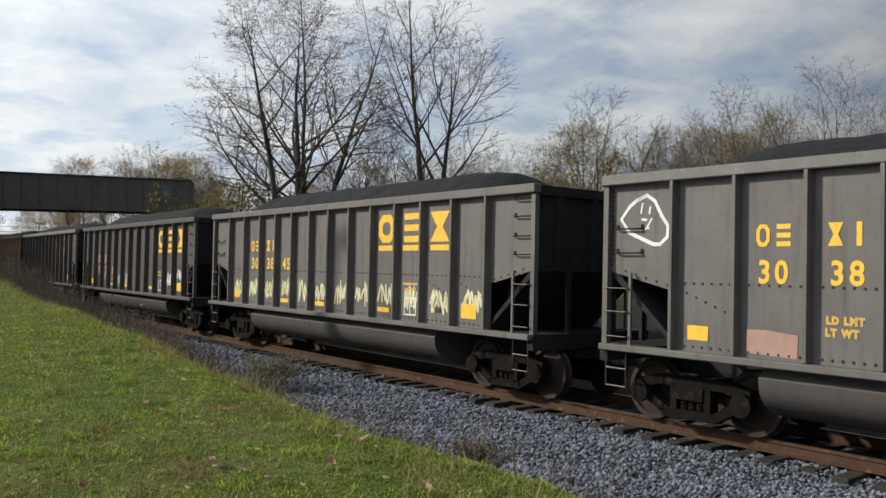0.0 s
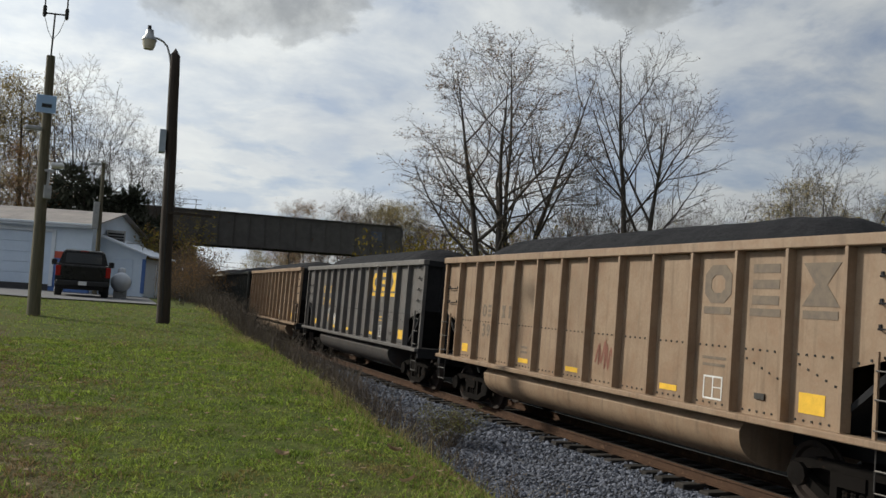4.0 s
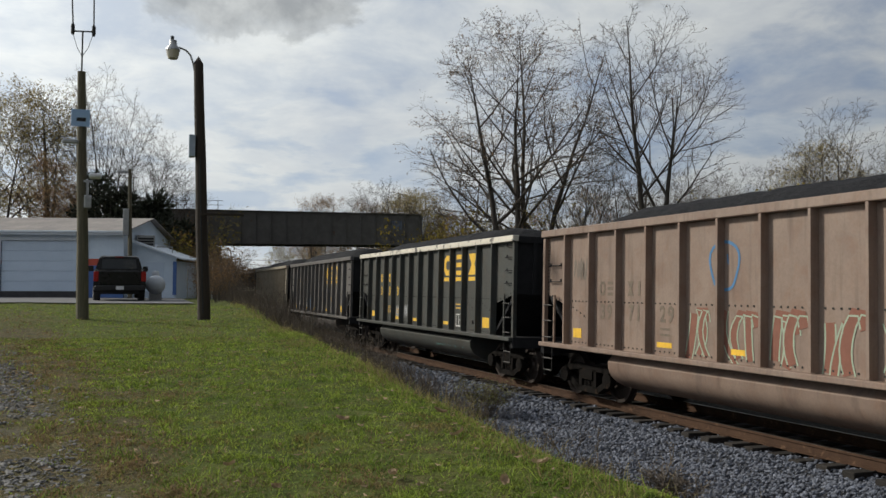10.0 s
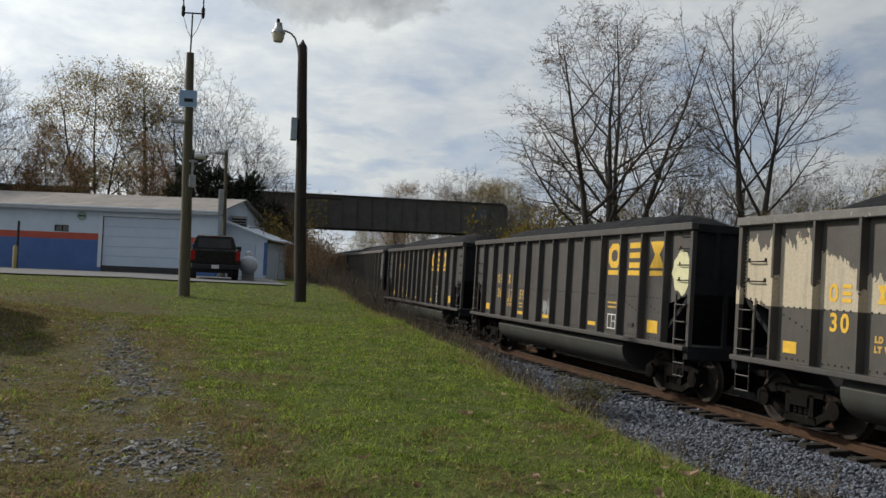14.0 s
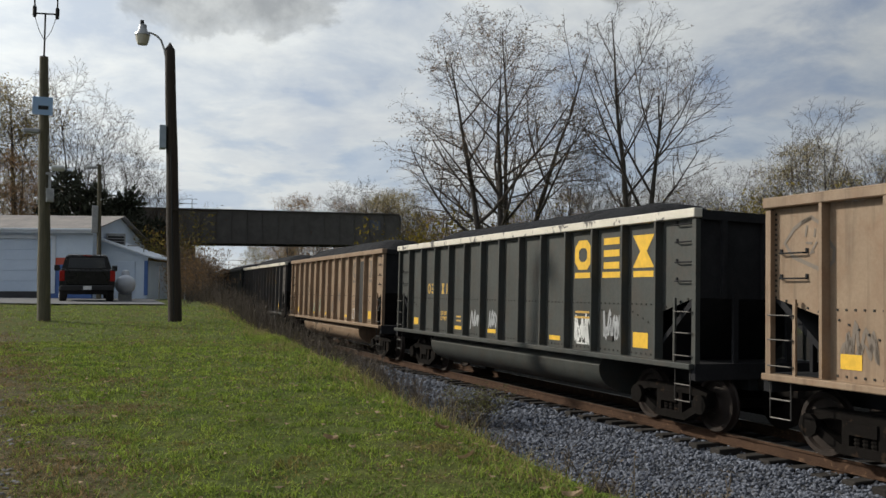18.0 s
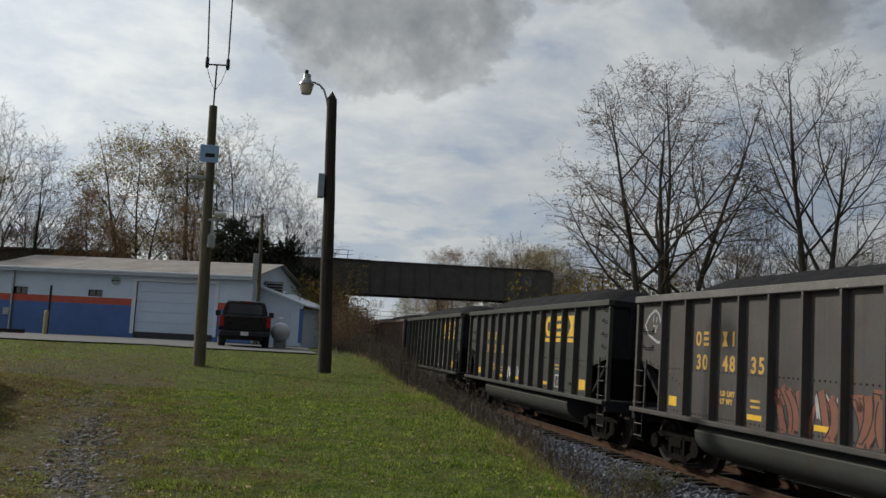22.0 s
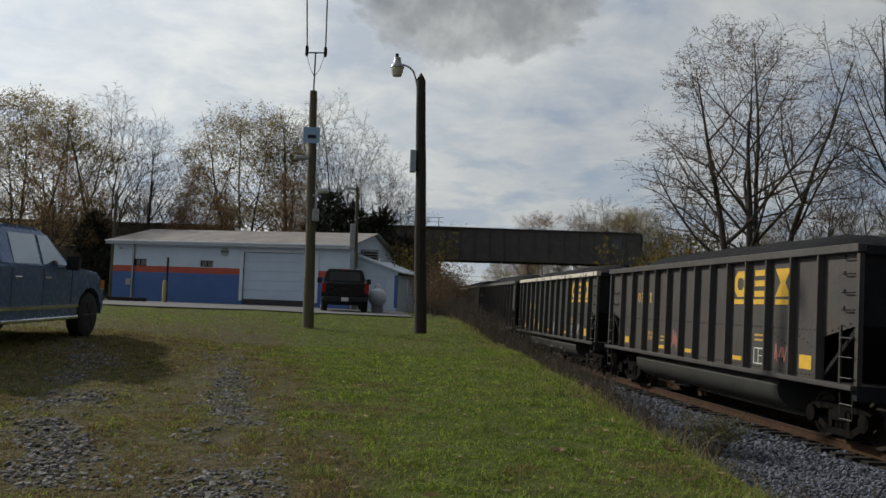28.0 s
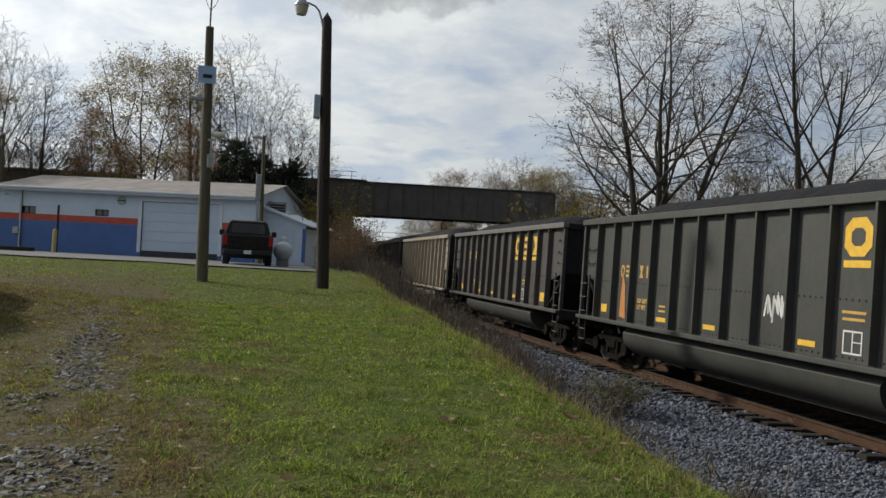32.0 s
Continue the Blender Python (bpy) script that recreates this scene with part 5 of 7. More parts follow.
def mound(name, cx, cy, rx, ry, h, label):
    """An overgrown earth bank."""
    verts, faces = [], []
    n, k = 28, 7
    for j in range(k):
        r = j / (k - 1)
        for i in range(n):
            a = 2 * math.pi * i / n
            x, y = cx + rx * r * math.cos(a), cy + ry * r * math.sin(a)
            z = 0.9 - 0.6 * (x > 3) + (h - 0.9) * (1 - r ** 2.2) ** 1.0 + 0.35 * noise.noise(Vector((x * 0.4, y * 0.4, 2)))
            verts.append((x, y, z if j < k - 1 else -1.4))
    for j in range(k - 1):
        for i in range(n):
            faces.append((j * n + i, j * n + (i + 1) % n, (j + 1) * n + (i + 1) % n, (j + 1) * n + i))
    tagged(new(name, mesh_of(name, verts, faces, mat("leaf litter " + name, (0.085, 0.062, 0.04), (0.05, 0.042, 0.026), 0.8, 0.95, 0.6), True)), label, "embankment", kind="structure")


mound("embankment_west", -22, 89, 27, 8, 8.6, "brown overgrown railway embankment by the bridge")
mound("embankment_east", 52, 78, 24, 8, 8.4, "brown overgrown embankment beyond the bridge")



def build_approach():
    """Brown wall that carries the road up to the bridge, in long courses, with a pipe railing on top."""
    m = pose(-30, 84, 0.6, 0, 0, -9)
    w = thing("approach_wall", m, "brown stained concrete retaining wall of the bridge road", "retaining wall", kind="structure")
    rnd = random.Random(21)
    for i in range(9):
        for k in range(4):
            x = -17 + 8.5 * k + (i % 2) * 0.6
            part("wall_course", B((x, x + 8.46, 0.03 * rnd.random(), 0.5, 0.83 * i, 0.83 * i + 0.8), bev=0.02), EARTH_WALL, w)
    part("wall_cap", B((-17.2, 17.8, -0.1, 0.6, 7.48, 7.66)), CONCRETE, w)
    for i in range(15):
        bm = bmesh.new()
        tube(bm, (-16.6 + 2.4 * i, 0.2, 7.6), (-16.6 + 2.4 * i, 0.2, 8.75), 0.04, n=6)
        part("rail_post", bm, GALV, w)
    for z in (8.2, 8.7):
        bm = bmesh.new()
        tube(bm, (-17, 0.2, z), (17.4, 0.2, z), 0.035, n=6)
        part("pipe_rail", bm, GALV, w)
    x, y = polar(-17.1, 62)
    p = thing("utility_pole", pose(x, y, 0.8), "thin weathered grey pole behind the garage", "utility pole")
    bm = bmesh.new()
    tube(bm, (0, 0, 0), (0.05, 0, 7.6), 0.14, 0.1, 8)
    part("pole", bm, POLE_PALE, p)
    part("pole_cap", B((-0.1, 0.2, -0.12, 0.12, 7.6, 7.75), bev=0.02), GALV, p)


# ---- garage ----
GO = Vector((-1.04, 49.3, 0))         # right front corner; local x runs left along the front, y inwards


def build_garage():
    m = Matrix.Translation(GO) @ Matrix(((-0.958, 0.287, 0, 0), (0.287, 0.958, 0, 0), (0, 0, 1, 0), (0, 0, 0, 1)))
    g = thing("garage_building", m, "white and blue painted garage with a red stripe", "garage")
    W, D = 15.35, 9.0
    # front wall round the big door and two small windows
    holes = [(2.1, 6.65, 0.3, 4.2), (8.63, 9.47, 3.24, 3.62), (13.07, 13.98, 3.2, 3.62)]
    def wall_bands(z0, z1, material, name, label):
        xs = sorted({0.0, W} | {v for h in holes for v in h[:2]})
        for a, b in zip(xs, xs[1:]):
            cuts = [(h[2], h[3]) for h in holes if h[0] < (a + b) / 2 < h[1]]
            lo = z0
            for c0, c1 in cuts:
                if c1 <= z0 or c0 >= z1:
                    continue
                if c0 > lo:
                    part(name, B((a, b, 0, 0.2, lo, c0)), material, g, label)
                lo = max(lo, c1)
            if lo < z1:
                part(name, B((a, b, 0, 0.2, lo, z1)), material, g, label)
    wall_bands(0.3, 2.83, BLUE_WALL, "lower_wall", "blue painted lower wall")
    wall_bands(2.83, 3.2, RED_WALL, "stripe", "red painted stripe")
    wall_bands(3.2, 4.62, WHITE_WALL, "upper_wall", "white painted upper wall")
    for x0, x1 in ((-0.0, 0.2), (W - 0.2, W)):
        bm = bmesh.new()
        prism(bm, [(0.2, 0.3), (D, 0.3), (D, 4.62), (D / 2, 5.75), (0.2, 4.66)], "x", x0, x1)
        part("gable_wall", bm, WHITE_WALL, g)
    part("back_wall", B((0.2, W - 0.2, D - 0.2, D, 0.3, 4.62)), WHITE_WALL, g)
    # roof in long metal sheets
    for y0, y1, z0, z1 in ((-0.45, D / 2, 4.68, 5.78), (D + 0.45, D / 2, 4.68, 5.78)):
        for i in range(16):
            x0 = -0.3 + i * (W + 0.6) / 16
            x1 = x0 + (W + 0.6) / 16 - 0.012
            bm = bmesh.new()
            prism(bm, [(y0, z0), (y1, z1), (y1, z1 + 0.05), (y0, z0 + 0.05)], "x", x0, x1)
            part("roof_sheet", bm, ROOFING, g)
    part("gutter", B((-0.3, W + 0.3, -0.56, -0.44, 4.62, 4.73), bev=0.015), TRIM, g, "white eaves gutter")
    part("fascia", B((-0.3, W + 0.3, -0.43, -0.38, 4.5, 4.67)), TRIM, g)
    part("downpipe", B((13.9, 14.0, -0.1, 0.0, 1.2, 4.6)), GALV, g)
    # sectional door
    for i in range(5):
        z = 1.4 + 0.56 * i
        part("door_panel", B((2.12, 6.63, 0.06, 0.11, z, z + 0.55), bev=0.01), DOOR_PAINT, g)
    for x0, x1, z0, z1 in ((1.9, 2.1, 1.3, 4.38), (6.65, 6.86, 1.3, 4.38), (2.1, 6.65, 4.2, 4.38)):
        part("door_trim", B((x0, x1, -0.04, 0.1, z0, z1)), TRIM, g)
    part("door_sill", B((2.1, 6.65, 0.0, 0.12, 0.9, 1.4)), mat("dark sill", (0.06, 0.06, 0.065)), g)
    for x0, x1, z0, z1 in ((8.63, 9.47, 3.24, 3.62), (13.07, 13.98, 3.2, 3.62)):
        w = part("window", B((x0, x1, 0.08, 0.1, z0, z1)), GLASS_DARK, g, "small dark window")
        part("window_frame", B((x0, x1, 0.04, 0.12, z0, z0 + 0.04), (x0, x1, 0.04, 0.12, z1 - 0.04, z1), (x0, x0 + 0.04, 0.04, 0.12, z0, z1), (x1 - 0.04, x1, 0.04, 0.12, z0, z1), ((x0 + x1) / 2 - 0.015, (x0 + x1) / 2 + 0.015, 0.04, 0.12, z0, z1)), PLASTIC, w)
    bm = bmesh.new()
    lathe(bm, [(0.05, -0.04), (0.26, -0.04), (0.26, 0.0)], (7.9, 0, 4.17), "y", 20)
    part("round_sign", bm, mat("pale green sign", (0.35, 0.45, 0.4), (0.28, 0.36, 0.32), 5, 0.6, 0.0), g, "round pale green wall sign")
    part("sign_bar", B((7.68, 8.12, -0.05, -0.041, 4.14, 4.2)), PLASTIC, g)
    part("meter_box", B((14.0, 14.35, -0.14, 0, 2.0, 2.4), bev=0.01), GALV, g, "grey electric meter box")
    part("wall_vent", B((14.8, 15.0, -0.06, 0, 4.2, 4.3)), GALV, g)
    # lean-to at the gable
    s = part("lean_to", B((-2.55, -0.02, 1.2, 6.0, 0.5, 3.12)), WHITE_WALL, g, "white lean-to shed")
    bm = bmesh.new()
    prism(bm, [(0.0, 4.22), (-2.98, 3.2), (-2.98, 3.28), (0.0, 4.34)], "y", 0.85, 6.3)
    part("lean_to_roof", bm, TRIM, s, "sloping shed roof")
    bm = bmesh.new()
    prism(bm, [(0.0, 4.22), (0.0, 3.12), (-2.55, 3.12), (-2.6, 3.3)], "y", 1.19, 1.25)
    part("lean_to_gable", bm, WHITE_WALL, s)
    part("shed_door", B((-1.9, -0.9, 1.16, 1.2, 1.3, 3.05), bev=0.01), DOOR_PAINT, s, "pale shed door")
    part("corner_board", B((-2.6, -2.4, 1.14, 1.2, 1.2, 3.1)), BLUE_WALL, s)


build_garage()
build_approach()


def build_yard():
    rnd = random.Random(5)
    # vent box behind the lean-to roof
    v = thing("rooftop_cooler", pose(0.1, 51.5, 3.6), "grey rooftop cooling unit behind the shed", "cooling unit")
    part("casing", B((-0.5, 0.5, -0.4, 0.4, 0, 1.05), bev=0.02), GALV, v)
    for i in range(5):
        part("louvre", B((-0.42, 0.42, -0.43, -0.405, 0.15 + 0.16 * i, 0.25 + 0.16 * i)), PLASTIC, v)
    part("pipe_frame", B((0.6, 1.5, -0.4, -0.34, 0.35, 0.42), (1.44, 1.5, -0.4, -0.34, -0.2, 0.4)), GALV, v)
    # bollard
    x, y = -11.2, 48.2
    b = thing("bollard", pose(x, y, ground_z(x, y)), "faded yellow steel bollard on the asphalt", "bollard")
    bm = bmesh.new()
    lathe(bm, [(0.11, 0), (0.11, 1.15), (0.08, 1.24), (0.02, 1.26)], (0, 0, 0), "z", 12)
    part("post", bm, SAFETY, b, smooth=True)
    p = thing("sign_post", pose(x + 0.02, y + 0.35, ground_z(x, y)), "dark steel post behind the bollard", "post")
    bm = bmesh.new()
    tube(bm, (0, 0, 0), (0, 0, 2.55), 0.06, 0.06, 8)
    part("post", bm, PLASTIC, p)
    for i in range(3):
        yy = 47.5 + 0.2 * i
        xx = -17.5 + 2.2 * i
        s = thing("timber_kerb", pose(xx, yy, ground_z(xx, yy) + 0.04, 0, 0, -6), "grey timber kerb lying on the asphalt", "kerb", "yard kerbs")
        part("beam", B((-1.05, 1.05, -0.1, 0.1, 0, 0.2), bev=0.015), TIE, s)
    # propane tank
    x, y = 0.62, 41.5
    t = thing("propane_tank", pose(x, y, ground_z(x, y) + 0.04), "white propane tank on short feet", "gas tank")
    bm = bmesh.new()
    lathe(bm, [(0.05, -0.95), (0.26, -0.9), (0.4, -0.75), (0.44, -0.6), (0.44, 0.6), (0.4, 0.75), (0.26, 0.9), (0.05, 0.95)], (0, 0, 0.72), "y", 20)
    part("shell", bm, TANK, t, smooth=True)
    bm = bmesh.new()
    lathe(bm, [(0.02, 0), (0.17, 0), (0.17, 0.16), (0.12, 0.24), (0.02, 0.26)], (0, -0.25, 1.12), "z", 14)
    part("valve_cap", bm, TANK, t, smooth=True)
    for yy in (-0.5, 0.5):
        part("foot", B((-0.28, 0.28, yy - 0.06, yy + 0.06, 0.0, 0.42)), GALV, t)
    # slim metal pole with a small lamp at the gable
    p = thing("yard_light_pole", pose(-0.62, 47.2, 0.8), "slim grey pole with a small lamp beside the gable", "light pole")
    bm = bmesh.new()
    tube(bm, (0, 0, 0), (-0.12, 0, 7.1), 0.13, 0.09, 10)
    part("mast", bm, POLE_PALE, p)
    part("lamp_head", B((-0.75, -0.2, -0.12, 0.12, 6.9, 7.02), bev=0.02), GALV, p)
    part("service_box", B((-0.42, -0.12, -0.15, 0.12, 3.6, 5.0), bev=0.02), GALV, p)
    # chain-link post by the weeds
    for xx in (2.3, 3.6):
        f = thing("fence_post", pose(xx, 47.5, ground_z(xx, 47.5) - 0.1), "thin galvanised fence post in the weeds", "fence post", "fence posts")
        bm = bmesh.new()
        tube(bm, (0, 0, 0), (0, 0, 1.9), 0.035, n=8)
        part("post", bm, GALV, f)


build_yard()

# ---- poles ----


def wobbly_pole(p0, p1, r0, r1, seed, n=14, k=14):
    bm = bmesh.new()
    p0, p1 = Vector(p0), Vector(p1)
    rings = []
    for j in range(n):
        t = j / (n - 1)
        c = p0.lerp(p1, t) + Vector((0.02 * noise.noise(Vector((t * 4, seed, 0))), 0.02 * noise.noise(Vector((t * 4, 9, seed))), 0))
        r = r0 + (r1 - r0) * t
        rings.append([bm.verts.new(c + Vector((math.cos(2 * math.pi * i / k), math.sin(2 * math.pi * i / k), 0)) * r * (1 + 0.04 * noise.noise(Vector((i * 1.7, t * 6, seed))))) for i in range(k)])
    for a, b in zip(rings, rings[1:]):
        for i in range(k):
            bm.faces.new((a[i], a[(i + 1) % k], b[(i + 1) % k], b[i]))
    bm.faces.new(rings[0][::-1])
    tip = bm.verts.new(p1 + Vector((0, 0, 0.22 if seed == 1 else 0.02)))
    for i in range(k):
        bm.faces.new((rings[-1][i], rings[-1][(i + 1) % k], tip))
    return bm


def build_poles():
    z = ground_z(1.87, 24.8)
    lamp = thing("lamp_pole", pose(1.87, 24.8, z - 0.02), "dark timber pole with a yard lamp and a box", "lamp pole")
    part("pole", wobbly_pole((0, 0, -0.3), (-0.27, 0, 7.45), 0.185, 0.135, 1), POLE_WOOD, lamp, smooth=True)
    bm = bmesh.new()
    pts = [(-0.38, 0, 7.25), (-0.42, 0, 7.45), (-0.5, 0, 7.68), (-0.62, 0, 7.8), (-0.78, 0, 7.86), (-0.95, 0, 7.86)]
    rod(bm, pts, 0.028, 8)
    part("arm", bm, GALV, lamp, "curved grey lamp arm")
    bm = bmesh.new()
    lathe(bm, [(0.03, 0.3), (0.1, 0.28), (0.11, 0.16), (0.14, 0.1), (0.2, 0.02), (0.2, -0.02), (0.03, -0.02)], (-0.98, 0, 7.78), "z", 16)
    head = part("lamp_head", bm, GALV, lamp, "grey metal lamp head", smooth=True)
    bm = bmesh.new()
    lathe(bm, [(0.185, 0.0), (0.17, -0.12), (0.13, -0.24), (0.03, -0.25)], (-0.98, 0, 7.76), "z", 16)
    part("refractor", bm, PALE_LENS, head, "ribbed glass refractor", smooth=True)
    bm = bmesh.new()
    lathe(bm, [(0.05, 0), (0.05, 0.12), (0.02, 0.13)], (-1.0, 0, 8.06), "z", 10)
    part("photocell", bm, PLASTIC, head)
    part("sign_box", B((-0.5, -0.33, -0.2, 0.12, 4.7, 5.33), bev=0.01), mat("pale grey box", (0.4, 0.48, 0.58), (0.3, 0.36, 0.44), 4, 0.5, 0.0), lamp, "pale blue grey box fixed to the pole")
    bm = bmesh.new()
    tube(bm, (-0.2, -0.15, 4.7), (-0.05, -0.18, 0.2), 0.02, n=6)
    part("conduit", bm, PLASTIC, lamp)
    part("cross_arm", B((-0.16, 1.05, -0.22, -0.12, 3.02, 3.08)), POLE_WOOD, lamp, "short thin cross bar")

    z = ground_z(-1.35, 24.9)
    mast = thing("antenna_pole", pose(-1.35, 24.9, z - 0.02), "weathered timber pole with cameras, sign and antenna", "utility pole")
    part("pole", wobbly_pole((0, 0, -0.3), (-0.17, 0, 6.92), 0.17, 0.105, 2), POLE_PALE, mast, smooth=True)
    part("sign", B((-0.4, 0.08, -0.16, -0.13, 5.36, 5.83), bev=0.004), SIGN_BLUE, mast, "pale blue square sign")
    part("sign_mark", B((-0.26, -0.02, -0.168, -0.162, 5.5, 5.6)), PLASTIC, mast)
    bm = bmesh.new()
    box(bm, -0.6, -0.2, -0.3, -0.12, 4.86, 4.97)
    bevel(bm, 0.02)
    cam_a = part("floodlight", bm, GALV, mast, "small grey floodlight on a bracket")
    bm = bmesh.new()
    lathe(bm, [(0.02, -0.02), (0.075, 0.0), (0.08, 0.26), (0.05, 0.3)], (0.1, -0.1, 4.0), "x", 12)
    part("camera_housing", bm, WHITE_PLASTIC, mast, "white camera housing on a bracket", smooth=True)
    part("bracket", B((-0.05, 0.18, -0.12, -0.06, 3.82, 3.88), (0.02, 0.08, -0.14, -0.06, 3.4, 3.85)), GALV, mast)
    part("junction_box", B((-0.02, 0.16, -0.24, -0.12, 3.1, 3.45), bev=0.01), GALV, mast)
    bm = bmesh.new()
    rod(bm, [(-0.17, 0, 6.85), (-0.165, 0, 8.05)], 0.022, 8)
    rod(bm, [(-0.43, 0, 8.05), (0.12, 0, 8.08)], 0.022, 8)
    rod(bm, [(-0.17, 0, 7.35), (-0.3, 0, 7.6), (-0.42, 0, 8.0)], 0.008, 5)
    rod(bm, [(-0.17, 0, 7.35), (-0.02, 0, 7.6), (0.1, 0, 8.0)], 0.008, 5)
    ant = part("antenna_mast", bm, PLASTIC, mast, "thin forked antenna mast")
    for x0, x1 in ((-0.42, -0.5), (0.12, 0.1)):
        bm = bmesh.new()
        rod(bm, [(x0, 0, 7.98), (x0, 0, 8.3), (x1, 0, 9.95)], 0.02, 8)
        lathe(bm, [(0.03, 7.95), (0.05, 8.0), (0.05, 8.22), (0.03, 8.26)], (x0, 0, 0), "z", 8)
        part("aerial", bm, PLASTIC, ant)


build_poles()


def build_cables():
    for k, (p, q, sag) in enumerate((((-3, 92, 4.9), (40, 88, 5.2), 0.5), ((-3, 93, 4.4), (40, 89, 4.8), 0.5), ((-1.4, 24.9, 6.4), (-0.75, 47.2, 6.6), 0.4))):
        pts = []
        for i in range(17):
            t = i / 16
            v = Vector(p).lerp(Vector(q), t)
            v.z -= sag * 4 * t * (1 - t)
            pts.append(v)
        base = [[tuple(v + Vector((0, 0.018 * math.cos(a), 0.018 * math.sin(a)))) for a in (0, 1.57, 3.14, 4.71)] for v in pts]
        faces = [(4 * i + a, 4 * i + (a + 1) % 4, 4 * i + 4 + (a + 1) % 4, 4 * i + 4 + a) for i in range(16) for a in range(4)]
        tagged(part("overhead_cable", mesh_of("overhead_cable", sum(base, []), faces, PLASTIC), None), "thin black overhead cable", "cable", "overhead cables")


build_cables()

# ---- pickups ----


def pickup(name, m, paint, label, chrome):
    """A crew-cab pickup: local +y is its front, origin on the ground under its middle."""
    car = thing(name, m, label, "pickup truck")
    L, W, N = 2.9, 0.99, 2.45
    bm = bmesh.new()
    # lower body with wheel arches
    def arch(c):
        return [(c + 0.5 * math.cos(a), 0.42 + 0.5 * math.sin(a)) for a in [math.pi - math.pi * i / 8 for i in range(9)]]
    out = [(-L, 0.62)] + [(-2.42 + 0.12, 0.5)] + arch(-1.75) + arch(1.86) + [(N - 0.03, 0.55), (N, 0.75), (N - 0.03, 1.06), (2.25, 1.2), (1.35, 1.28), (-L + 0.02, 1.3), (-L, 1.25)]
    prism(bm, out, "x", -W, W)
    bmesh.ops.bevel(bm, geom=[e for e in bm.edges if abs(e.verts[0].co.x - e.verts[1].co.x) < 1e-5 and e.verts[0].co.z > 1.0 and e.verts[1].co.z > 1.0], offset=0.07, segments=2, affect="EDGES")
    body = part("body", bm, paint, car, smooth=True)
    # cab: tapered glasshouse
    bm = bmesh.new()
    prof = [(1.3, 1.2), (0.55, 1.84), (0.3, 1.9), (-0.75, 1.91), (-0.98, 1.86), (-1.12, 1.25)]
    lo = [bm.verts.new((-0.96 if z < 1.4 else -0.76, y, z)) for y, z in prof]
    hi = [bm.verts.new((0.96 if z < 1.4 else 0.76, y, z)) for y, z in prof]
    bm.faces.new(lo)
    bm.faces.new(hi[::-1])
    for i in range(len(prof)):
        k = (i + 1) % len(prof)
        bm.faces.new((lo[i], hi[i], hi[k], lo[k]))
    bevel(bm, 0.05, 2)
    cab = part("cab", bm, paint, car, smooth=True)
    def pane(n, pts, push):
        bm = bmesh.new()
        c = sum((Vector(p) for p in pts), Vector()) / len(pts)
        nrm = (Vector(pts[1]) - Vector(pts[0])).cross(Vector(pts[2]) - Vector(pts[0])).normalized()
        if nrm.dot(c - Vector((0, 0, 1.4))) < 0:
            nrm = -nrm
        f = [bm.verts.new(Vector(p) + nrm * push) for p in pts]
        b = [bm.verts.new(Vector(p) - nrm * 0.004) for p in pts]
        bm.faces.new(f)
        bm.faces.new(b[::-1])
        for i in range(len(pts)):
            k = (i + 1) % len(pts)
            bm.faces.new((f[i], b[i], b[k], f[k]))
        return part(n, bm, CAB_GLASS if paint is BLUE_CAR else GLASS_DARK, cab)
    for s in (-1, 1):
        def sx(z):
            return s * (0.96 - 0.2 * (z - 1.22) / 0.65)
        pane("side_window", [(sx(1.3), 1.0, 1.3), (sx(1.3), 0.18, 1.3), (sx(1.78), 0.18, 1.78), (sx(1.78), 0.5, 1.78)], 0.012)
        pane("side_window", [(sx(1.3), 0.08, 1.3), (sx(1.3), -0.72, 1.3), (sx(1.78), -0.72, 1.78), (sx(1.78), 0.08, 1.78)], 0.012)
        bm = bmesh.new()
        box(bm, s * 0.97 - 0.02, s * 0.97 + 0.02, 0.85, 1.0, 1.24, 1.3)
        box(bm, s * 1.13 - 0.11, s * 1.13 + 0.11, 0.8, 0.92, 1.22, 1.46)
        bevel(bm, 0.025, 2)
        part("door_mirror", bm, PLASTIC, car)
        for y in (0.25, -0.68):
            part("door_handle", B((s * 0.985 - 0.03, s * 0.985 + 0.03, y - 0.1, y + 0.1, 1.06, 1.1), bev=0.01), chrome, car)
        for y in (0.13, 1.12, -0.85):
            part("door_gap", B((s * 0.992 - 0.003, s * 0.992 + 0.003, y - 0.006, y + 0.006, 0.55, 1.22)), PLASTIC, body)
        part("running_board", B((s * 0.9 - 0.12, s * 0.9 + 0.14, -1.15, 1.35, 0.36, 0.42), bev=0.015), chrome, car)
        part("rocker_trim", B((s * 0.99 - 0.015, s * 0.99 + 0.015, -1.2, 1.4, 0.56, 0.62)), chrome, body)
        tail = part("tail_lamp", B((s * 0.9 - 0.09, s * 0.9 + 0.095, -L - 0.02, -L + 0.12, 0.86, 1.26), bev=0.015), RED_LENS, car, "red tail lamp")
        part("headlamp", B((s * 0.82 - 0.16, s * 0.82 + 0.175, N - 0.2, N + 0.01, 0.86, 1.06), bev=0.02), PALE_LENS, car, "headlamp")
        part("marker_lamp", B((s * 0.985 - 0.02, s * 0.985 + 0.02, 2.26, 2.42, 0.9, 1.06)), AMBER, car, "amber side marker")
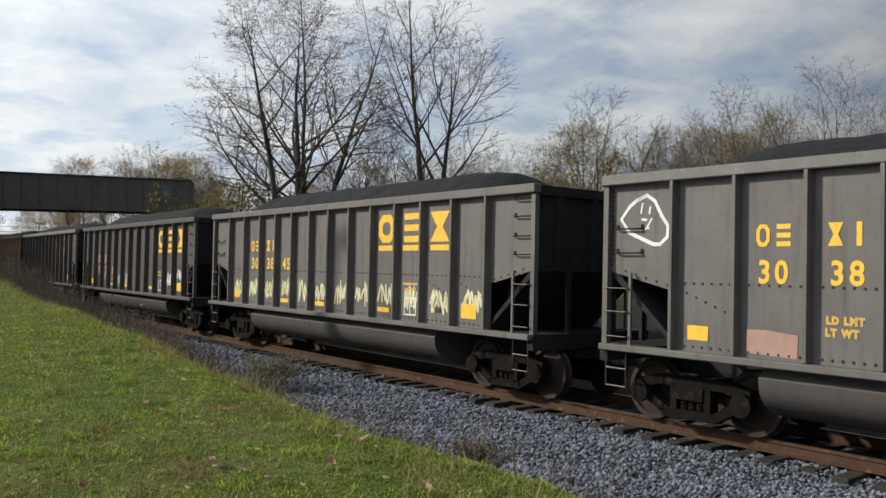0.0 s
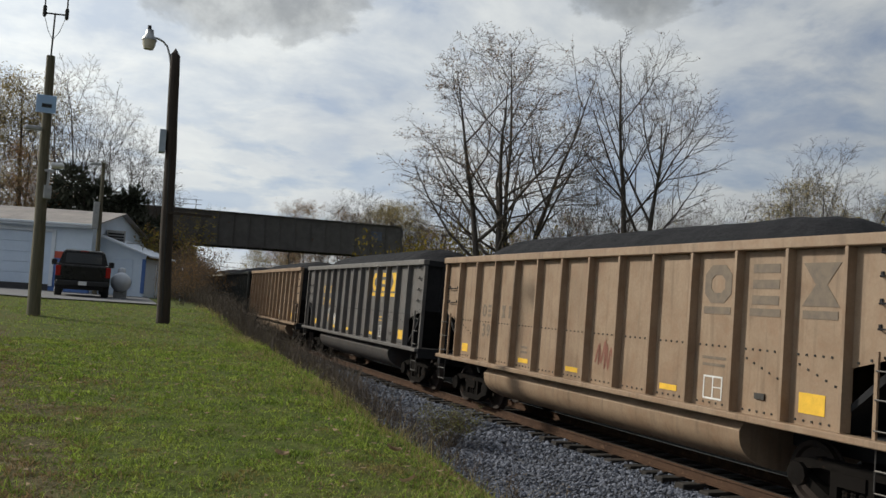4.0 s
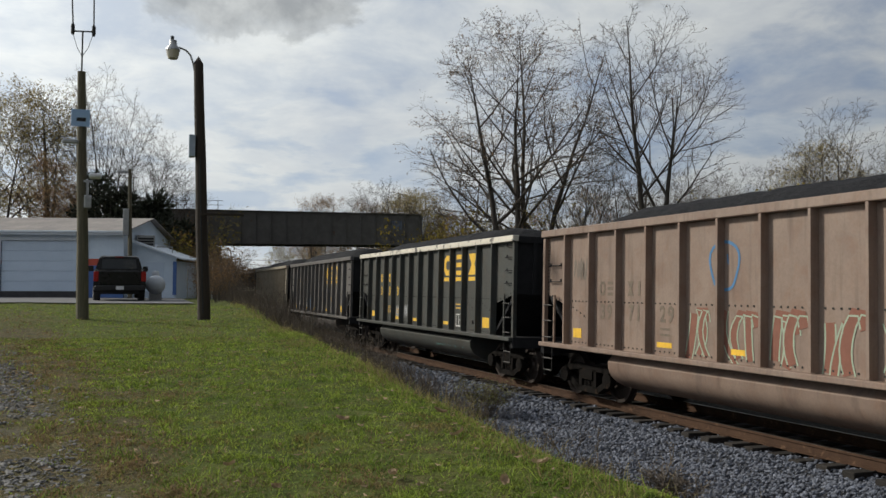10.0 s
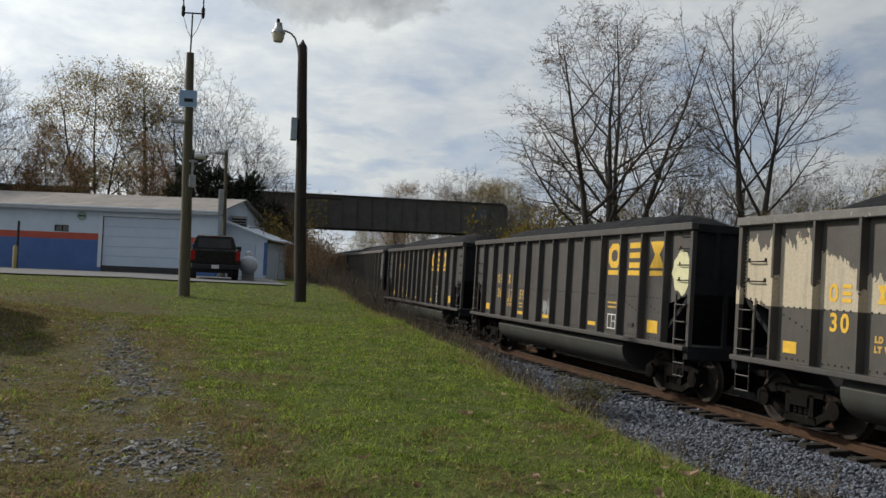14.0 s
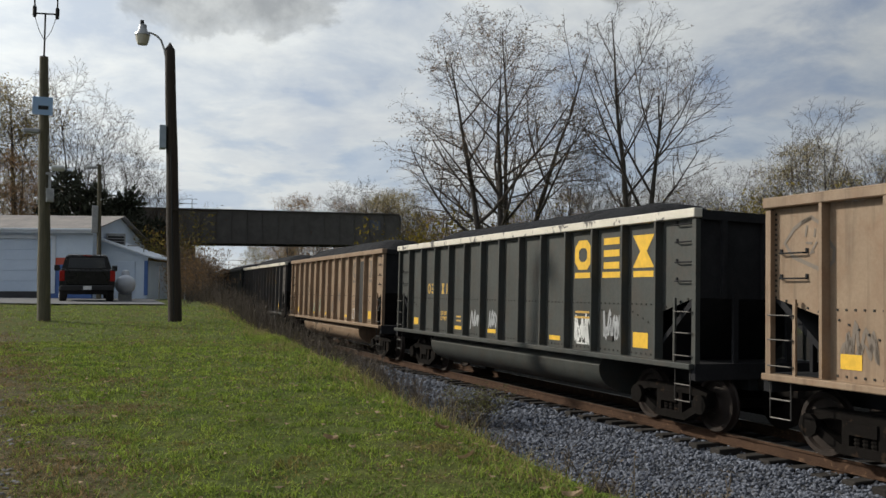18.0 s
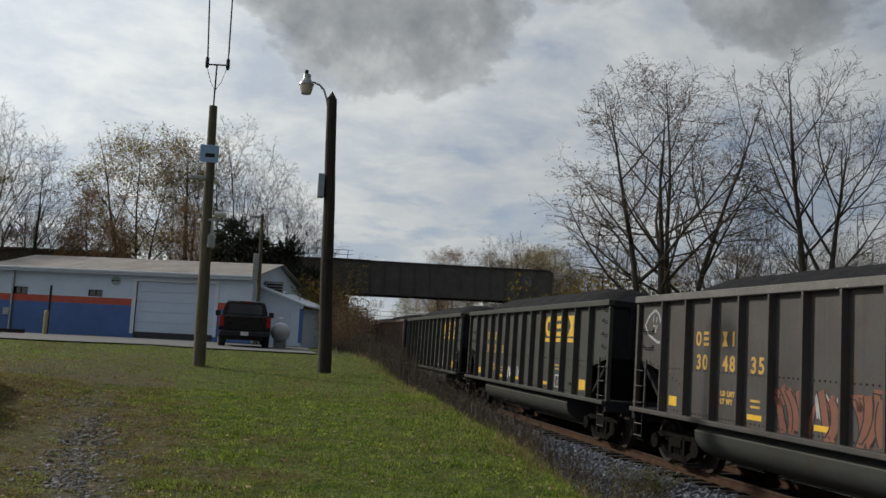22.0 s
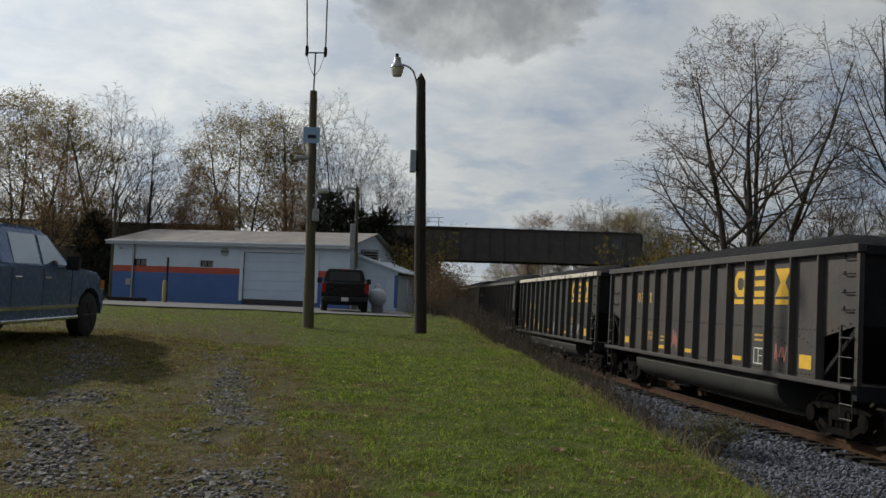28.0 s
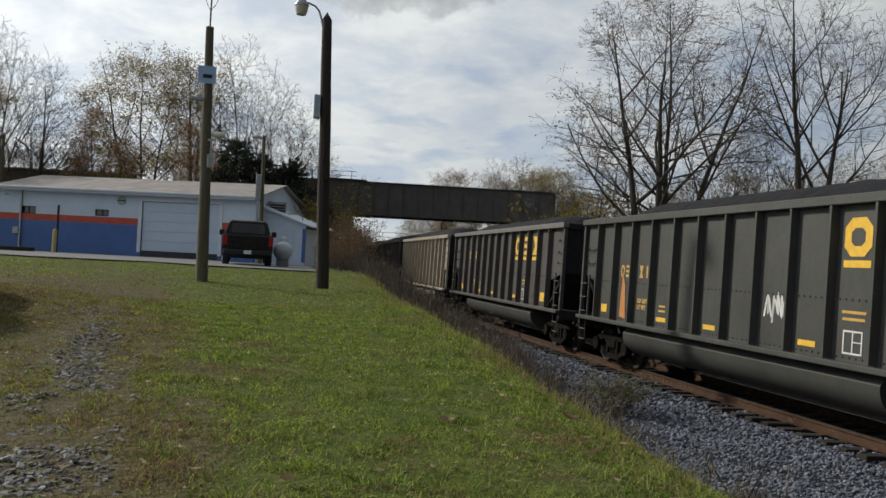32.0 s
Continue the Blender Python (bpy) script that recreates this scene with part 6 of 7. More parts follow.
        for y in (-1.75, 1.86):
            bm = bmesh.new()
            lathe(bm, [(0.2, -0.14), (0.33, -0.14), (0.4, -0.11), (0.41, -0.06), (0.41, 0.06), (0.4, 0.11), (0.33, 0.14), (0.2, 0.14)], (0, 0, 0), "x", 28)
            wheel = part("wheel", bm, RUBBER, car, "black tyre", smooth=True)
            wheel.location = (s * 0.86, y, 0.41)
            bm = bmesh.new()
            lathe(bm, [(0.03, 0.12), (0.08, 0.13), (0.09, 0.1), (0.24, 0.1), (0.255, 0.13), (0.27, 0.13), (0.27, 0.05), (0.03, 0.05)], (0, 0, 0), "x", 24)
            for k in range(6):
                a = math.pi * k / 3
                tube(bm, (0.12, 0.05 * math.cos(a), 0.05 * math.sin(a)), (0.12, 0.25 * math.cos(a), 0.25 * math.sin(a)), 0.03, 0.035, 6)
            rim = part("rim", bm, PLASTIC if paint is BLUE_CAR else GALV, wheel, "dark alloy rim" if paint is BLUE_CAR else "grey alloy rim", smooth=True)
            if s < 0:
                rim.rotation_euler.z = math.pi
    pane("rear_window", [(-0.7, -1.09, 1.36), (0.7, -1.09, 1.36), (0.66, -1.01, 1.76), (-0.66, -1.01, 1.76)], 0.014)
    pane("windscreen", [(-0.78, 1.18, 1.32), (0.78, 1.18, 1.32), (0.68, 0.62, 1.79), (-0.68, 0.62, 1.79)], 0.014)
    part("tailgate", B((-0.78, 0.78, -L - 0.025, -L + 0.02, 0.72, 1.27), bev=0.02), paint, car)
    part("tailgate_badge", B((-0.09, 0.09, -L - 0.032, -L - 0.027, 1.0, 1.07)), chrome, car)
    part("rear_bumper", B((-0.95, 0.95, -L - 0.16, -L + 0.05, 0.5, 0.7), bev=0.03), PLASTIC, car)
    part("number_plate", B((-0.15, 0.15, -L - 0.17, -L - 0.162, 0.53, 0.68)), WHITE_PLASTIC, car)
    part("front_bumper", B((-0.95, 0.95, N - 0.1, N + 0.1, 0.48, 0.72), bev=0.03), chrome, car)
    part("grille", B((-0.6, 0.6, N - 0.02, N + 0.03, 0.76, 1.06), bev=0.02), PLASTIC, car)
    part("third_brake_lamp", B((-0.15, 0.15, -1.03, -0.97, 1.84, 1.88)), RED_LENS, car)
    part("bed_rail", B((-0.98, -0.86, -L + 0.05, -1.15, 1.29, 1.33), bev=0.01), PLASTIC, car)
    part("bed_rail", B((0.86, 0.98, -L + 0.05, -1.15, 1.29, 1.33), bev=0.01), PLASTIC, car)
    part("chassis", B((-0.75, 0.75, -2.7, 2.3, 0.34, 0.52)), PLASTIC, car)
    return car


pickup("pickup_truck", pose(-1.0, 41.2, ground_z(-0.6, 41) + 0.05, 1.6, 0, 3) @ Matrix.Scale(1.06, 4), BLACK_CAR, "black crew-cab pickup parked on the asphalt", PLASTIC)
AZ = 6.0
fx, fy = -5.14, 17.2                   # its front wheel on the near side
hx, hy = math.sin(radians(AZ)), math.cos(radians(AZ))
px, py = fx - 1.86 * hx - 0.86 * hy, fy - 1.86 * hy + 0.86 * hx
pickup("pickup_truck", pose(px, py, ground_z(fx, fy) - 0.05, 1.2, 0.5, -AZ) @ Matrix.Scale(1.04, 4), BLUE_CAR, "metallic blue crew-cab pickup parked on the grass", CHROME)

# ---- trees ----


class Wood:
    """Collects tapered limbs as plain lists."""

    def __init__(self):
        self.v, self.f = [], []

    def limb(self, pts, radii, n):
        base = len(self.v)
        k = len(pts)
        for i, (p, r) in enumerate(zip(pts, radii)):
            d = pts[min(i + 1, k - 1)] - pts[max(i - 1, 0)]
            q = d.to_track_quat("Z", "Y")
            for a in range(n):
                w = 2 * math.pi * a / n
                self.v.append(tuple(p + q @ Vector((r * math.cos(w), r * math.sin(w), 0))))
        for i in range(k - 1):
            for a in range(n):
                b = (a + 1) % n
                self.f.append((base + i * n + a, base + i * n + b, base + (i + 1) * n + b, base + (i + 1) * n + a))


def grow(rnd, wood, twigs, tips, p, d, length, r, level, deepest, up, spread, kids):
    steps = 6 if level == 0 else 4 if level < 3 else 2
    pts, radii = [p.copy()], [r]
    d = d.normalized()
    end_r = r * (0.42 if level < deepest else 0.3)
    for i in range(steps):
        d = (d + Vector((rnd.gauss(0, 0.11), rnd.gauss(0, 0.11), rnd.gauss(0, 0.06) + up * (0.10 if level else 0.05)))).normalized()
        p = p + d * (length / steps)
        pts.append(p.copy())
        radii.append(r + (end_r - r) * (i + 1) / steps)
    (wood if level < 3 else twigs).limb(pts, radii, 7 if level == 0 else 5 if level == 1 else 4 if level == 2 else 3)
    if level >= deepest:
        tips.append(pts[-1])
        tips.append(pts[len(pts) // 2])
        return
    n = kids[level]
    for i in range(n):
        t = (0.38 if level == 0 else 0.2) + (0.62 if level == 0 else 0.8) * (i + rnd.uniform(0.2, 0.9)) / n
        t = min(t, 0.99)
        j = min(int(t * steps), steps - 1)
        q = pts[j].lerp(pts[j + 1], t * steps - j)
        axis = (pts[j + 1] - pts[j]).normalized()
        side = axis.orthogonal().normalized()
        side.rotate(Matrix.Rotation(rnd.uniform(0, 2 * math.pi), 3, axis))
        a = radians(rnd.uniform(*spread))
        nd = axis * math.cos(a) + side * math.sin(a)
        grow(rnd, wood, twigs, tips, q, nd, length * rnd.uniform(0.36, 0.56) * (1.25 - 0.6 * t if level == 0 else 1.0), max(radii[j] * rnd.uniform(0.42, 0.6), 0.006), level + 1, deepest, up, spread, kids)
    grow(rnd, wood, twigs, tips, pts[-1], d, length * 0.42, end_r, level + 1, deepest, up, spread, kids)


def leaf_mesh(rnd, tips, per, size, scatter, material, share):
    v, f = [], []
    for t in tips:
        if rnd.random() > share:
            continue
        for _ in range(rnd.randint(1, per)):
            c = t + Vector((rnd.gauss(0, scatter), rnd.gauss(0, scatter), rnd.gauss(-0.3 * scatter, scatter)))
            a = Vector((rnd.gauss(0, 1), rnd.gauss(0, 1), rnd.gauss(0, 1))).normalized()
            b = a.orthogonal().normalized()
            s = size * rnd.uniform(0.6, 1.3)
            k = len(v)
            v += [tuple(c - a * s), tuple(c + b * s * 0.45), tuple(c + a * s), tuple(c - b * s * 0.45)]
            f.append((k, k + 1, k + 2, k + 3))
    return mesh_of("leaves", v, f, material)


def tree_kind(seed, height, stems, lean, kids, spread, up, deepest, r, leaf=None):
    """Meshes of one kind of tree: trunk with limbs, crown of twigs, leaves."""
    rnd = random.Random(seed)
    wood, twigs, tips = Wood(), Wood(), []
    for i in range(stems):
        a = 2 * math.pi * (i + rnd.random() * 0.5) / stems
        d = Vector((math.cos(a) * lean * rnd.uniform(0.4, 1.2), math.sin(a) * lean * rnd.uniform(0.4, 1.2), 1))
        off = Vector((math.cos(a), math.sin(a), 0)) * (0.35 if stems > 1 else 0)
        grow(rnd, wood, twigs, tips, off + Vector((0, 0, -0.4)), d, height * rnd.uniform(0.56, 0.68), r * rnd.uniform(0.75, 1.1), 0, deepest, up, spread, kids)
    out = {"trunk": mesh_of("trunk", wood.v, wood.f, BARK, True), "crown": mesh_of("crown", twigs.v, twigs.f, TWIG)}
    if leaf:
        per, size, scatter, material, share = leaf
        out["leaves"] = leaf_mesh(rnd, tips, per, size, scatter, material, share)
    return out


def crown_tree(seed, crown, stems, kids, leaf=None, droop=0.0, up=0.35, r=0.17, spread=(30, 58)):
    """A tree whose limbs reach out as far as its crown goes: crown is (centre, radii), stems are (foot, lean)."""
    rnd = random.Random(seed)
    centre, size = Vector(crown[0]), Vector(crown[1])
    wood, twigs, tips = Wood(), Wood(), []

    def room(p, d):
        """How far from p along d the crown goes."""
        a = Vector([(p[i] - centre[i]) / size[i] for i in range(3)])
        b = Vector([d[i] / size[i] for i in range(3)])
        k = b.length_squared
        disc = a.dot(b) ** 2 - k * (a.length_squared - 1)
        lumpy = min(1.0, 0.9 + 0.4 * noise.noise((p + d * 4.0) * 0.33 + Vector((seed, 0, 0))))
        return (-a.dot(b) + math.sqrt(disc)) / k * lumpy if disc > 0 else 0.0

    def branch(p, d, length, r0, level):
        n = (8, 6, 5, 3, 2)[level]
        end = r0 * (0.07, 0.22, 0.35, 0.5, 0.5)[level]
        pts, radii, step = [p.copy()], [r0], length / n
        rise = (0.35, up, up * 0.6, 0.1, 0.0)[level]
        for i in range(n):
            wob = (0.05, 0.08, 0.12, 0.16, 0.2)[level]
            sag = droop if level > 2 else 0.0
            d = (d + Vector((rnd.gauss(0, wob), rnd.gauss(0, wob), rnd.gauss(0, wob * 0.7) + (rise - sag) / n))).normalized()
            p = p + d * step
            pts.append(p.copy())
            radii.append(r0 + (end - r0) * (i + 1) / n)
        (wood if level < 2 else twigs).limb(pts, radii, (8, 6, 4, 3, 3)[level])
        if level == 4:
            tips.append(pts[1])
            tips.append(pts[2])
            return
        turn = rnd.uniform(0, 6.28)
        m = kids[level]
        for i in range(m):
            t = (0.2, 0.22, 0.2, 0.15)[level] + (0.8, 0.78, 0.8, 0.85)[level] * (i + rnd.uniform(0.1, 0.9)) / m
            j = min(int(t * n), n - 1)
            q = pts[j].lerp(pts[j + 1], t * n - j)
            axis = (pts[j + 1] - pts[j]).normalized()
            turn += 2.4 + rnd.uniform(-0.5, 0.5)
            side = axis.orthogonal().normalized()
            side.rotate(Matrix.Rotation(turn, 3, axis))
            a = radians(rnd.uniform(*spread)) * (1.0 if level else 1.25 - 0.55 * t)
            nd = (axis * math.cos(a) + side * math.sin(a)).normalized()
            if level and nd.z < -0.25:
                nd.z *= -0.4
                nd.normalize()
            free = room(q, nd)
            if level == 0:
                l = free * rnd.uniform(0.72, 1.02)
            else:
                l = min(free * 1.05 + 0.2, length * rnd.uniform((0, 0.38, 0.34, 0.4)[level], (0, 0.62, 0.55, 0.6)[level]) * (1.15 - 0.45 * t))
            if l < (0.9, 0.5, 0.3, 0.15)[level]:
                continue
            branch(q, nd, l, max(radii[j] * (0.34 + 0.28 * min(1, l / (0.6 * length))), (0.02, 0.012, 0.009, 0.007)[level]), level + 1)

    for foot, lean in stems:
        p = Vector((foot[0], foot[1], -0.4))
        d = Vector((lean[0], lean[1], 1)).normalized()
        top = room(p, d)
        branch(p, d, (top if top > 0 else centre.z + size.z * 0.8) * rnd.uniform(0.93, 1.0), r * rnd.uniform(0.8, 1.1), 0)
    out = {"trunk": mesh_of("trunk", wood.v, wood.f, BARK, True), "crown": mesh_of("crown", twigs.v, twigs.f, TWIG)}
    if leaf:
        per, s, scatter, material, share = leaf
        out["leaves"] = leaf_mesh(rnd, tips, per, s, scatter, material, share)
    return out


KINDS = {
    "broad": crown_tree(5, ((-0.3, 0, 11.0), (7.4, 6.0, 8.0)), [((-0.7, 0.1), (-0.13, 0)), ((0.0, -0.3), (-0.02, -0.08)), ((0.5, 0.4), (0.05, 0.1)), ((1.1, -0.1), (0.15, -0.03))], (10, 8, 6, 4), (1, 0.08, 0.12, LEAF_BROWN, 0.3), 0.35, 0.45, 0.26, (36, 68)),
    "tall": crown_tree(6, ((0.1, 0, 11.6), (5.0, 4.4, 7.2)), [((0, 0), (-0.06, 0)), ((0.5, 0.1), (0.09, 0.04))], (11, 8, 6, 4), (1, 0.075, 0.1, LEAF_BROWN, 0.06), 0.0, 0.5, 0.24, (32, 60)),
    "leafy": crown_tree(7, ((0, 0, 9.4), (5.6, 5.2, 7.0)), [((0, 0), (0.02, 0)), ((0.5, 0.3), (0.14, 0.1)), ((-0.5, 0), (-0.14, 0.05))], (10, 7, 5, 3), (5, 0.085, 0.26, LEAF_GREEN, 0.8), spread=(34, 64)),
    "rust": crown_tree(8, ((0, 0, 7.6), (3.9, 3.7, 5.4)), [((0, 0), (0.05, 0)), ((0.4, 0.2), (0.22, 0.1))], (9, 6, 5, 3), (7, 0.07, 0.22, LEAF_RUST, 0.8), r=0.12),
    "bare": crown_tree(9, ((0, 0, 8.6), (4.9, 4.6, 6.2)), [((0, 0), (0.02, 0)), ((0.3, 0.2), (0.16, 0.1)), ((-0.3, 0.1), (-0.16, 0.0))], (10, 6, 5, 4), None, 0.0, 0.5, 0.14, (32, 60)),
    "slim": tree_kind(76, 10, 1, 0.1, (9, 5, 4), (25, 55), 0.9, 3, 0.09, (1, 0.1, 0.12, LEAF_YELLOW, 0.2)),
    "thicket": tree_kind(87, 6, 9, 0.5, (6, 4, 4), (25, 65), 0.6, 3, 0.05, (2, 0.1, 0.2, LEAF_BROWN, 0.35)),
    "yellow": tree_kind(98, 8, 3, 0.3, (7, 4, 4), (25, 60), 0.6, 3, 0.07, (3, 0.12, 0.25, LEAF_YELLOW, 0.7)),
}
WORDS = {
    "broad": "tall many-stemmed tree with few brown leaves", "tall": "tall bare tree with forked upright limbs", "leafy": "tall tree with thin dull green leaves",
    "rust": "tree with sparse russet autumn leaves", "bare": "bare grey brown tree with fine twigs", "slim": "slim young tree with a few yellow leaves",
    "thicket": "brown leafy thicket of thin stems", "yellow": "small tree with yellowing leaves"}


def plant(kind, x, y, scale=1.0, turn=0.0, z=None, name="tree", tall=1.0):
    rnd = random.Random(int(x * 13 + y * 7))
    z = ground_z(x, y) if z is None else z
    t = thing(name, Matrix.Translation((x, y, z)) @ Matrix.Rotation(radians(turn), 4, "Z") @ Matrix.Diagonal((scale, scale, scale * tall, 1)), WORDS[kind], "shrub" if kind == "thicket" else "tree", "trees of the wood" if kind != "thicket" else "thickets")
    for n, me in KINDS[kind].items():
        part(n, me, None, t, "sparse leaves" if n == "leaves" else "")
    return t


def build_wood():
    rnd = random.Random(12)
    # the big group and its neighbour beyond the track
    for kind, az, d, s, turn in (("broad", 24.8, 50, 1.0, -25), ("tall", 33.9, 49, 1.0, -34), ("bare", 29.3, 52, 0.8, 10), ("slim", 28.4, 47, 0.9, 40), ("bare", 31.4, 56, 0.8, 200), ("rust", 34.6, 46, 0.42, 30), ("bare", 21, 54, 0.62, 77), ("yellow", 36.5, 47, 0.8, 30)):
        x, y = polar(az, d)
        plant(kind, x, y, s, turn, tall=0.95)
    # lower wood behind and to its sides
    for i in range(22):
        az = 18.8 + 1.85 * i
        x, y = polar(az + rnd.uniform(-0.6, 0.6), rnd.uniform(60, 74) - 0.25 * i)
        plant(rnd.choice(("bare", "slim", "bare", "rust", "bare")), x, y, rnd.uniform(0.5, 0.68) * (0.85 if az < 24 else 1), rnd.uniform(0, 360))
    for i in range(20):
        az = 19 + 2.25 * i
        x, y = polar(az + rnd.uniform(-0.8, 0.8), rnd.uniform(50, 60) - 0.3 * i)
        plant(rnd.choice(("thicket", "thicket", "slim", "yellow")), x, y, rnd.uniform(0.75, 1.05), rnd.uniform(0, 360), name="shrub")
    for az, d, s in ((40, 46, 0.95), (43.5, 44, 0.9), (37.5, 48, 0.8)):
        x, y = polar(az, d)
        plant("yellow", x, y, s, az * 9)
    for az, d, s in ((45.6, 50, 0.78), (54, 50, 0.78), (49.5, 54, 0.68), (60, 48, 0.8), (66, 46, 0.8), (73, 45, 0.8), (43, 55, 0.66), (40.5, 56, 0.62), (52, 47, 0.6), (57, 52, 0.72)):
        x, y = polar(az, d)
        plant("bare", x, y, s, az * 11)
    for i in range(16):
        az = 35.5 + 1.7 * i
        x, y = polar(az + rnd.uniform(-0.6, 0.6), rnd.uniform(54, 64))
        plant(rnd.choice(("bare", "bare", "leafy", "slim")), x, y, rnd.uniform(0.55, 0.68), rnd.uniform(0, 360))
    # beyond the bridge
    for i in range(16):
        az = 8.2 + 0.75 * i
        x, y = polar(az, rnd.uniform(112, 150))
        plant("rust" if i in (5, 6, 1, 2) else rnd.choice(("bare", "leafy", "rust")), x, y, rnd.uniform(0.85, 1.1) if az > 10.5 else (0.5, 0.7, 0.95)[i % 3], rnd.uniform(0, 360))
    for i in range(9):
        x, y = polar(7.8 + 0.9 * i + rnd.uniform(-0.2, 0.2), rnd.uniform(100, 125))
        plant("thicket", x, y, rnd.uniform(0.7, 1.0), rnd.uniform(0, 360), name="shrub")
    for az, d, kind, s in ((10.4, 105, "rust", 1.0), (11.6, 108, "rust", 1.02), (14.0, 106, "bare", 1.0), (15.4, 104, "bare", 1.02), (16.8, 96, "bare", 0.7), (18.2, 92, "bare", 0.6)):
        x, y = polar(az, d)
        plant(kind, x, y, s, az * 40)
    # behind the garage
    for kind, az, d, s in (("leafy", -22.6, 76, 1.02), ("tall", -25.5, 74, 0.88), ("leafy", -20.4, 80, 1.04), ("bare", -17.2, 72, 1.13), ("bare", -14.8, 74, 1.0), ("tall", -28.5, 72, 0.9),
                           ("leafy", -9.2, 74, 1.04), ("leafy", -6.4, 76, 1.05), ("bare", -3.9, 74, 1.26), ("bare", -1.6, 72, 1.02), ("bare", 0.3, 71, 0.86), ("bare", 1.8, 73, 0.7), ("rust", -11.5, 70, 0.85),
                           ("rust", -6.0, 68, 0.8), ("leafy", -32, 76, 1.1), ("bare", -36, 74, 1.1), ("leafy", -42, 76, 1.1), ("bare", -12.6, 72, 0.8)):
        x, y = polar(az, d)
        plant(kind, x, y, s * 1.04, az * 17 % 360, 0.9)
    for i in range(17):
        az = -30 + 1.9 * i
        x, y = polar(az, rnd.uniform(64, 70))
        plant(rnd.choice(("thicket", "rust", "thicket")) if az < -4 else "thicket", x, y, rnd.uniform(0.55, 0.85), rnd.uniform(0, 360), 0.9, "shrub")
    # overgrown bank between the yard and the track
    for x, y, s in ((3.4, 40, 0.34), (3.9, 44, 0.45), (4.3, 48, 0.55), (4.8, 54, 0.62), (5.3, 60, 0.75), (5.6, 66, 0.85), (3.4, 70, 1.0), (3.6, 76, 0.9), (2.6, 56, 0.6), (2.5, 64, 0.9), (0.5, 66, 1.0), (2.0, 74, 1.2), (3.0, 36.5, 0.25), (3.8, 82, 1.0), (3.6, 92, 1.1), (3.4, 102, 1.2), (3.6, 114, 1.3), (3.8, 128, 1.4)):
        plant("thicket" if rnd.random() < 0.9 else "yellow", x, y, s, rnd.uniform(0, 360), name="shrub")
    # crest of the embankment
    for i in range(9):
        plant("thicket", -6 - 4.5 * i, 88 + rnd.uniform(-2, 2), rnd.uniform(0.6, 0.9), rnd.uniform(0, 360), 7.2, "shrub")


build_wood()


def evergreen(x, y, h, r, seed):
    rnd = random.Random(seed)
    t = thing("evergreen_tree", pose(x, y, 0.9), "dense dark evergreen tree beside the embankment", "tree", "evergreens")
    bm = bmesh.new()
    tube(bm, (0, 0, -0.3), (0, 0, h * 0.9), 0.22, 0.03, 8)
    part("trunk", bm, BARK, t)
    v, f = [], []
    masses = [(rnd.uniform(-0.45, 0.45) * r, rnd.uniform(-0.45, 0.45) * r, h * k, r * (1.05 - 0.75 * k) * rnd.uniform(0.8, 1.15), h * rnd.uniform(0.13, 0.2)) for k in (0.14, 0.22, 0.34, 0.42, 0.55, 0.62, 0.74, 0.84) for _ in (0, 1)]
    for i in range(6400):
        mx, my, mz, mr, mh = masses[i % len(masses)]
        q = Vector((rnd.gauss(0, 1), rnd.gauss(0, 1), rnd.gauss(0, 1))).normalized()
        k = rnd.uniform(0.5, 1.0)
        c = Vector((mx + q.x * mr * k, my + q.y * mr * k, mz + q.z * mh * k))
        d = (q + Vector((rnd.gauss(0, 0.4), rnd.gauss(0, 0.4), rnd.gauss(0, 0.4)))).normalized()
        b = d.orthogonal().normalized()
        b.rotate(Matrix.Rotation(rnd.uniform(0, 6.3), 3, d))
        s = rnd.uniform(0.14, 0.34)
        n = len(v)
        v += [tuple(c - d * s), tuple(c + b * s * 0.3), tuple(c + d * s), tuple(c - b * s * 0.3)]
        f.append((n, n + 1, n + 2, n + 3))
    part("crown", mesh_of("crown", v, f, NEEDLE), None, t)


for az, d, h, r, s in ((-2.6, 64, 9.0, 2.6, 1), (-0.4, 66, 8.0, 2.6, 2), (-4.6, 66, 7.0, 2.2, 3), (-18, 66, 6.5, 2.0, 4), (1.6, 68, 6.0, 2.2, 5)):
    evergreen(*polar(az, d), h, r, s)

# ---- grass, weeds, litter ----


def blades(name, pts, h0, h1, w, lean, material, label, seed, category="grass"):
    """Single blades as bent two-piece slivers, all in one mesh."""
    rng = np.random.default_rng(seed)
    n = len(pts)
    p = np.array(pts, float)
    a = rng.uniform(0, 2 * np.pi, n)
    h = rng.uniform(h0, h1, n) * np.array([0.65 + 1.3 * max(0.0, noise.noise(Vector((q[0] * 2.6, q[1] * 2.6, 6)))) for q in pts])
    tilt = rng.normal(0, lean, (n, 2))
    side = np.stack([np.cos(a), np.sin(a), np.zeros(n)], 1) * (w * rng.uniform(0.6, 1.3, n) * 0.5)[:, None]
    mid = p + np.stack([tilt[:, 0] * h * 0.4, tilt[:, 1] * h * 0.4, h * 0.55], 1)
    tip = p + np.stack([tilt[:, 0] * h, tilt[:, 1] * h, h * np.clip(1 - 0.25 * np.hypot(tilt[:, 0], tilt[:, 1]), 0.3, 1)], 1)
    v = np.stack([p - side, p + side, mid + side * 0.7, mid - side * 0.7, tip], 1).reshape(-1, 3)
    i = 5 * np.arange(n)
    faces = [(k, k + 1, k + 2, k + 3) for k in i.tolist()] + [(k + 3, k + 2, k + 4) for k in i.tolist()]
    ob = new(name, mesh_of(name, v.tolist(), faces, material))
    return tagged(ob, label, category, kind="stuff")


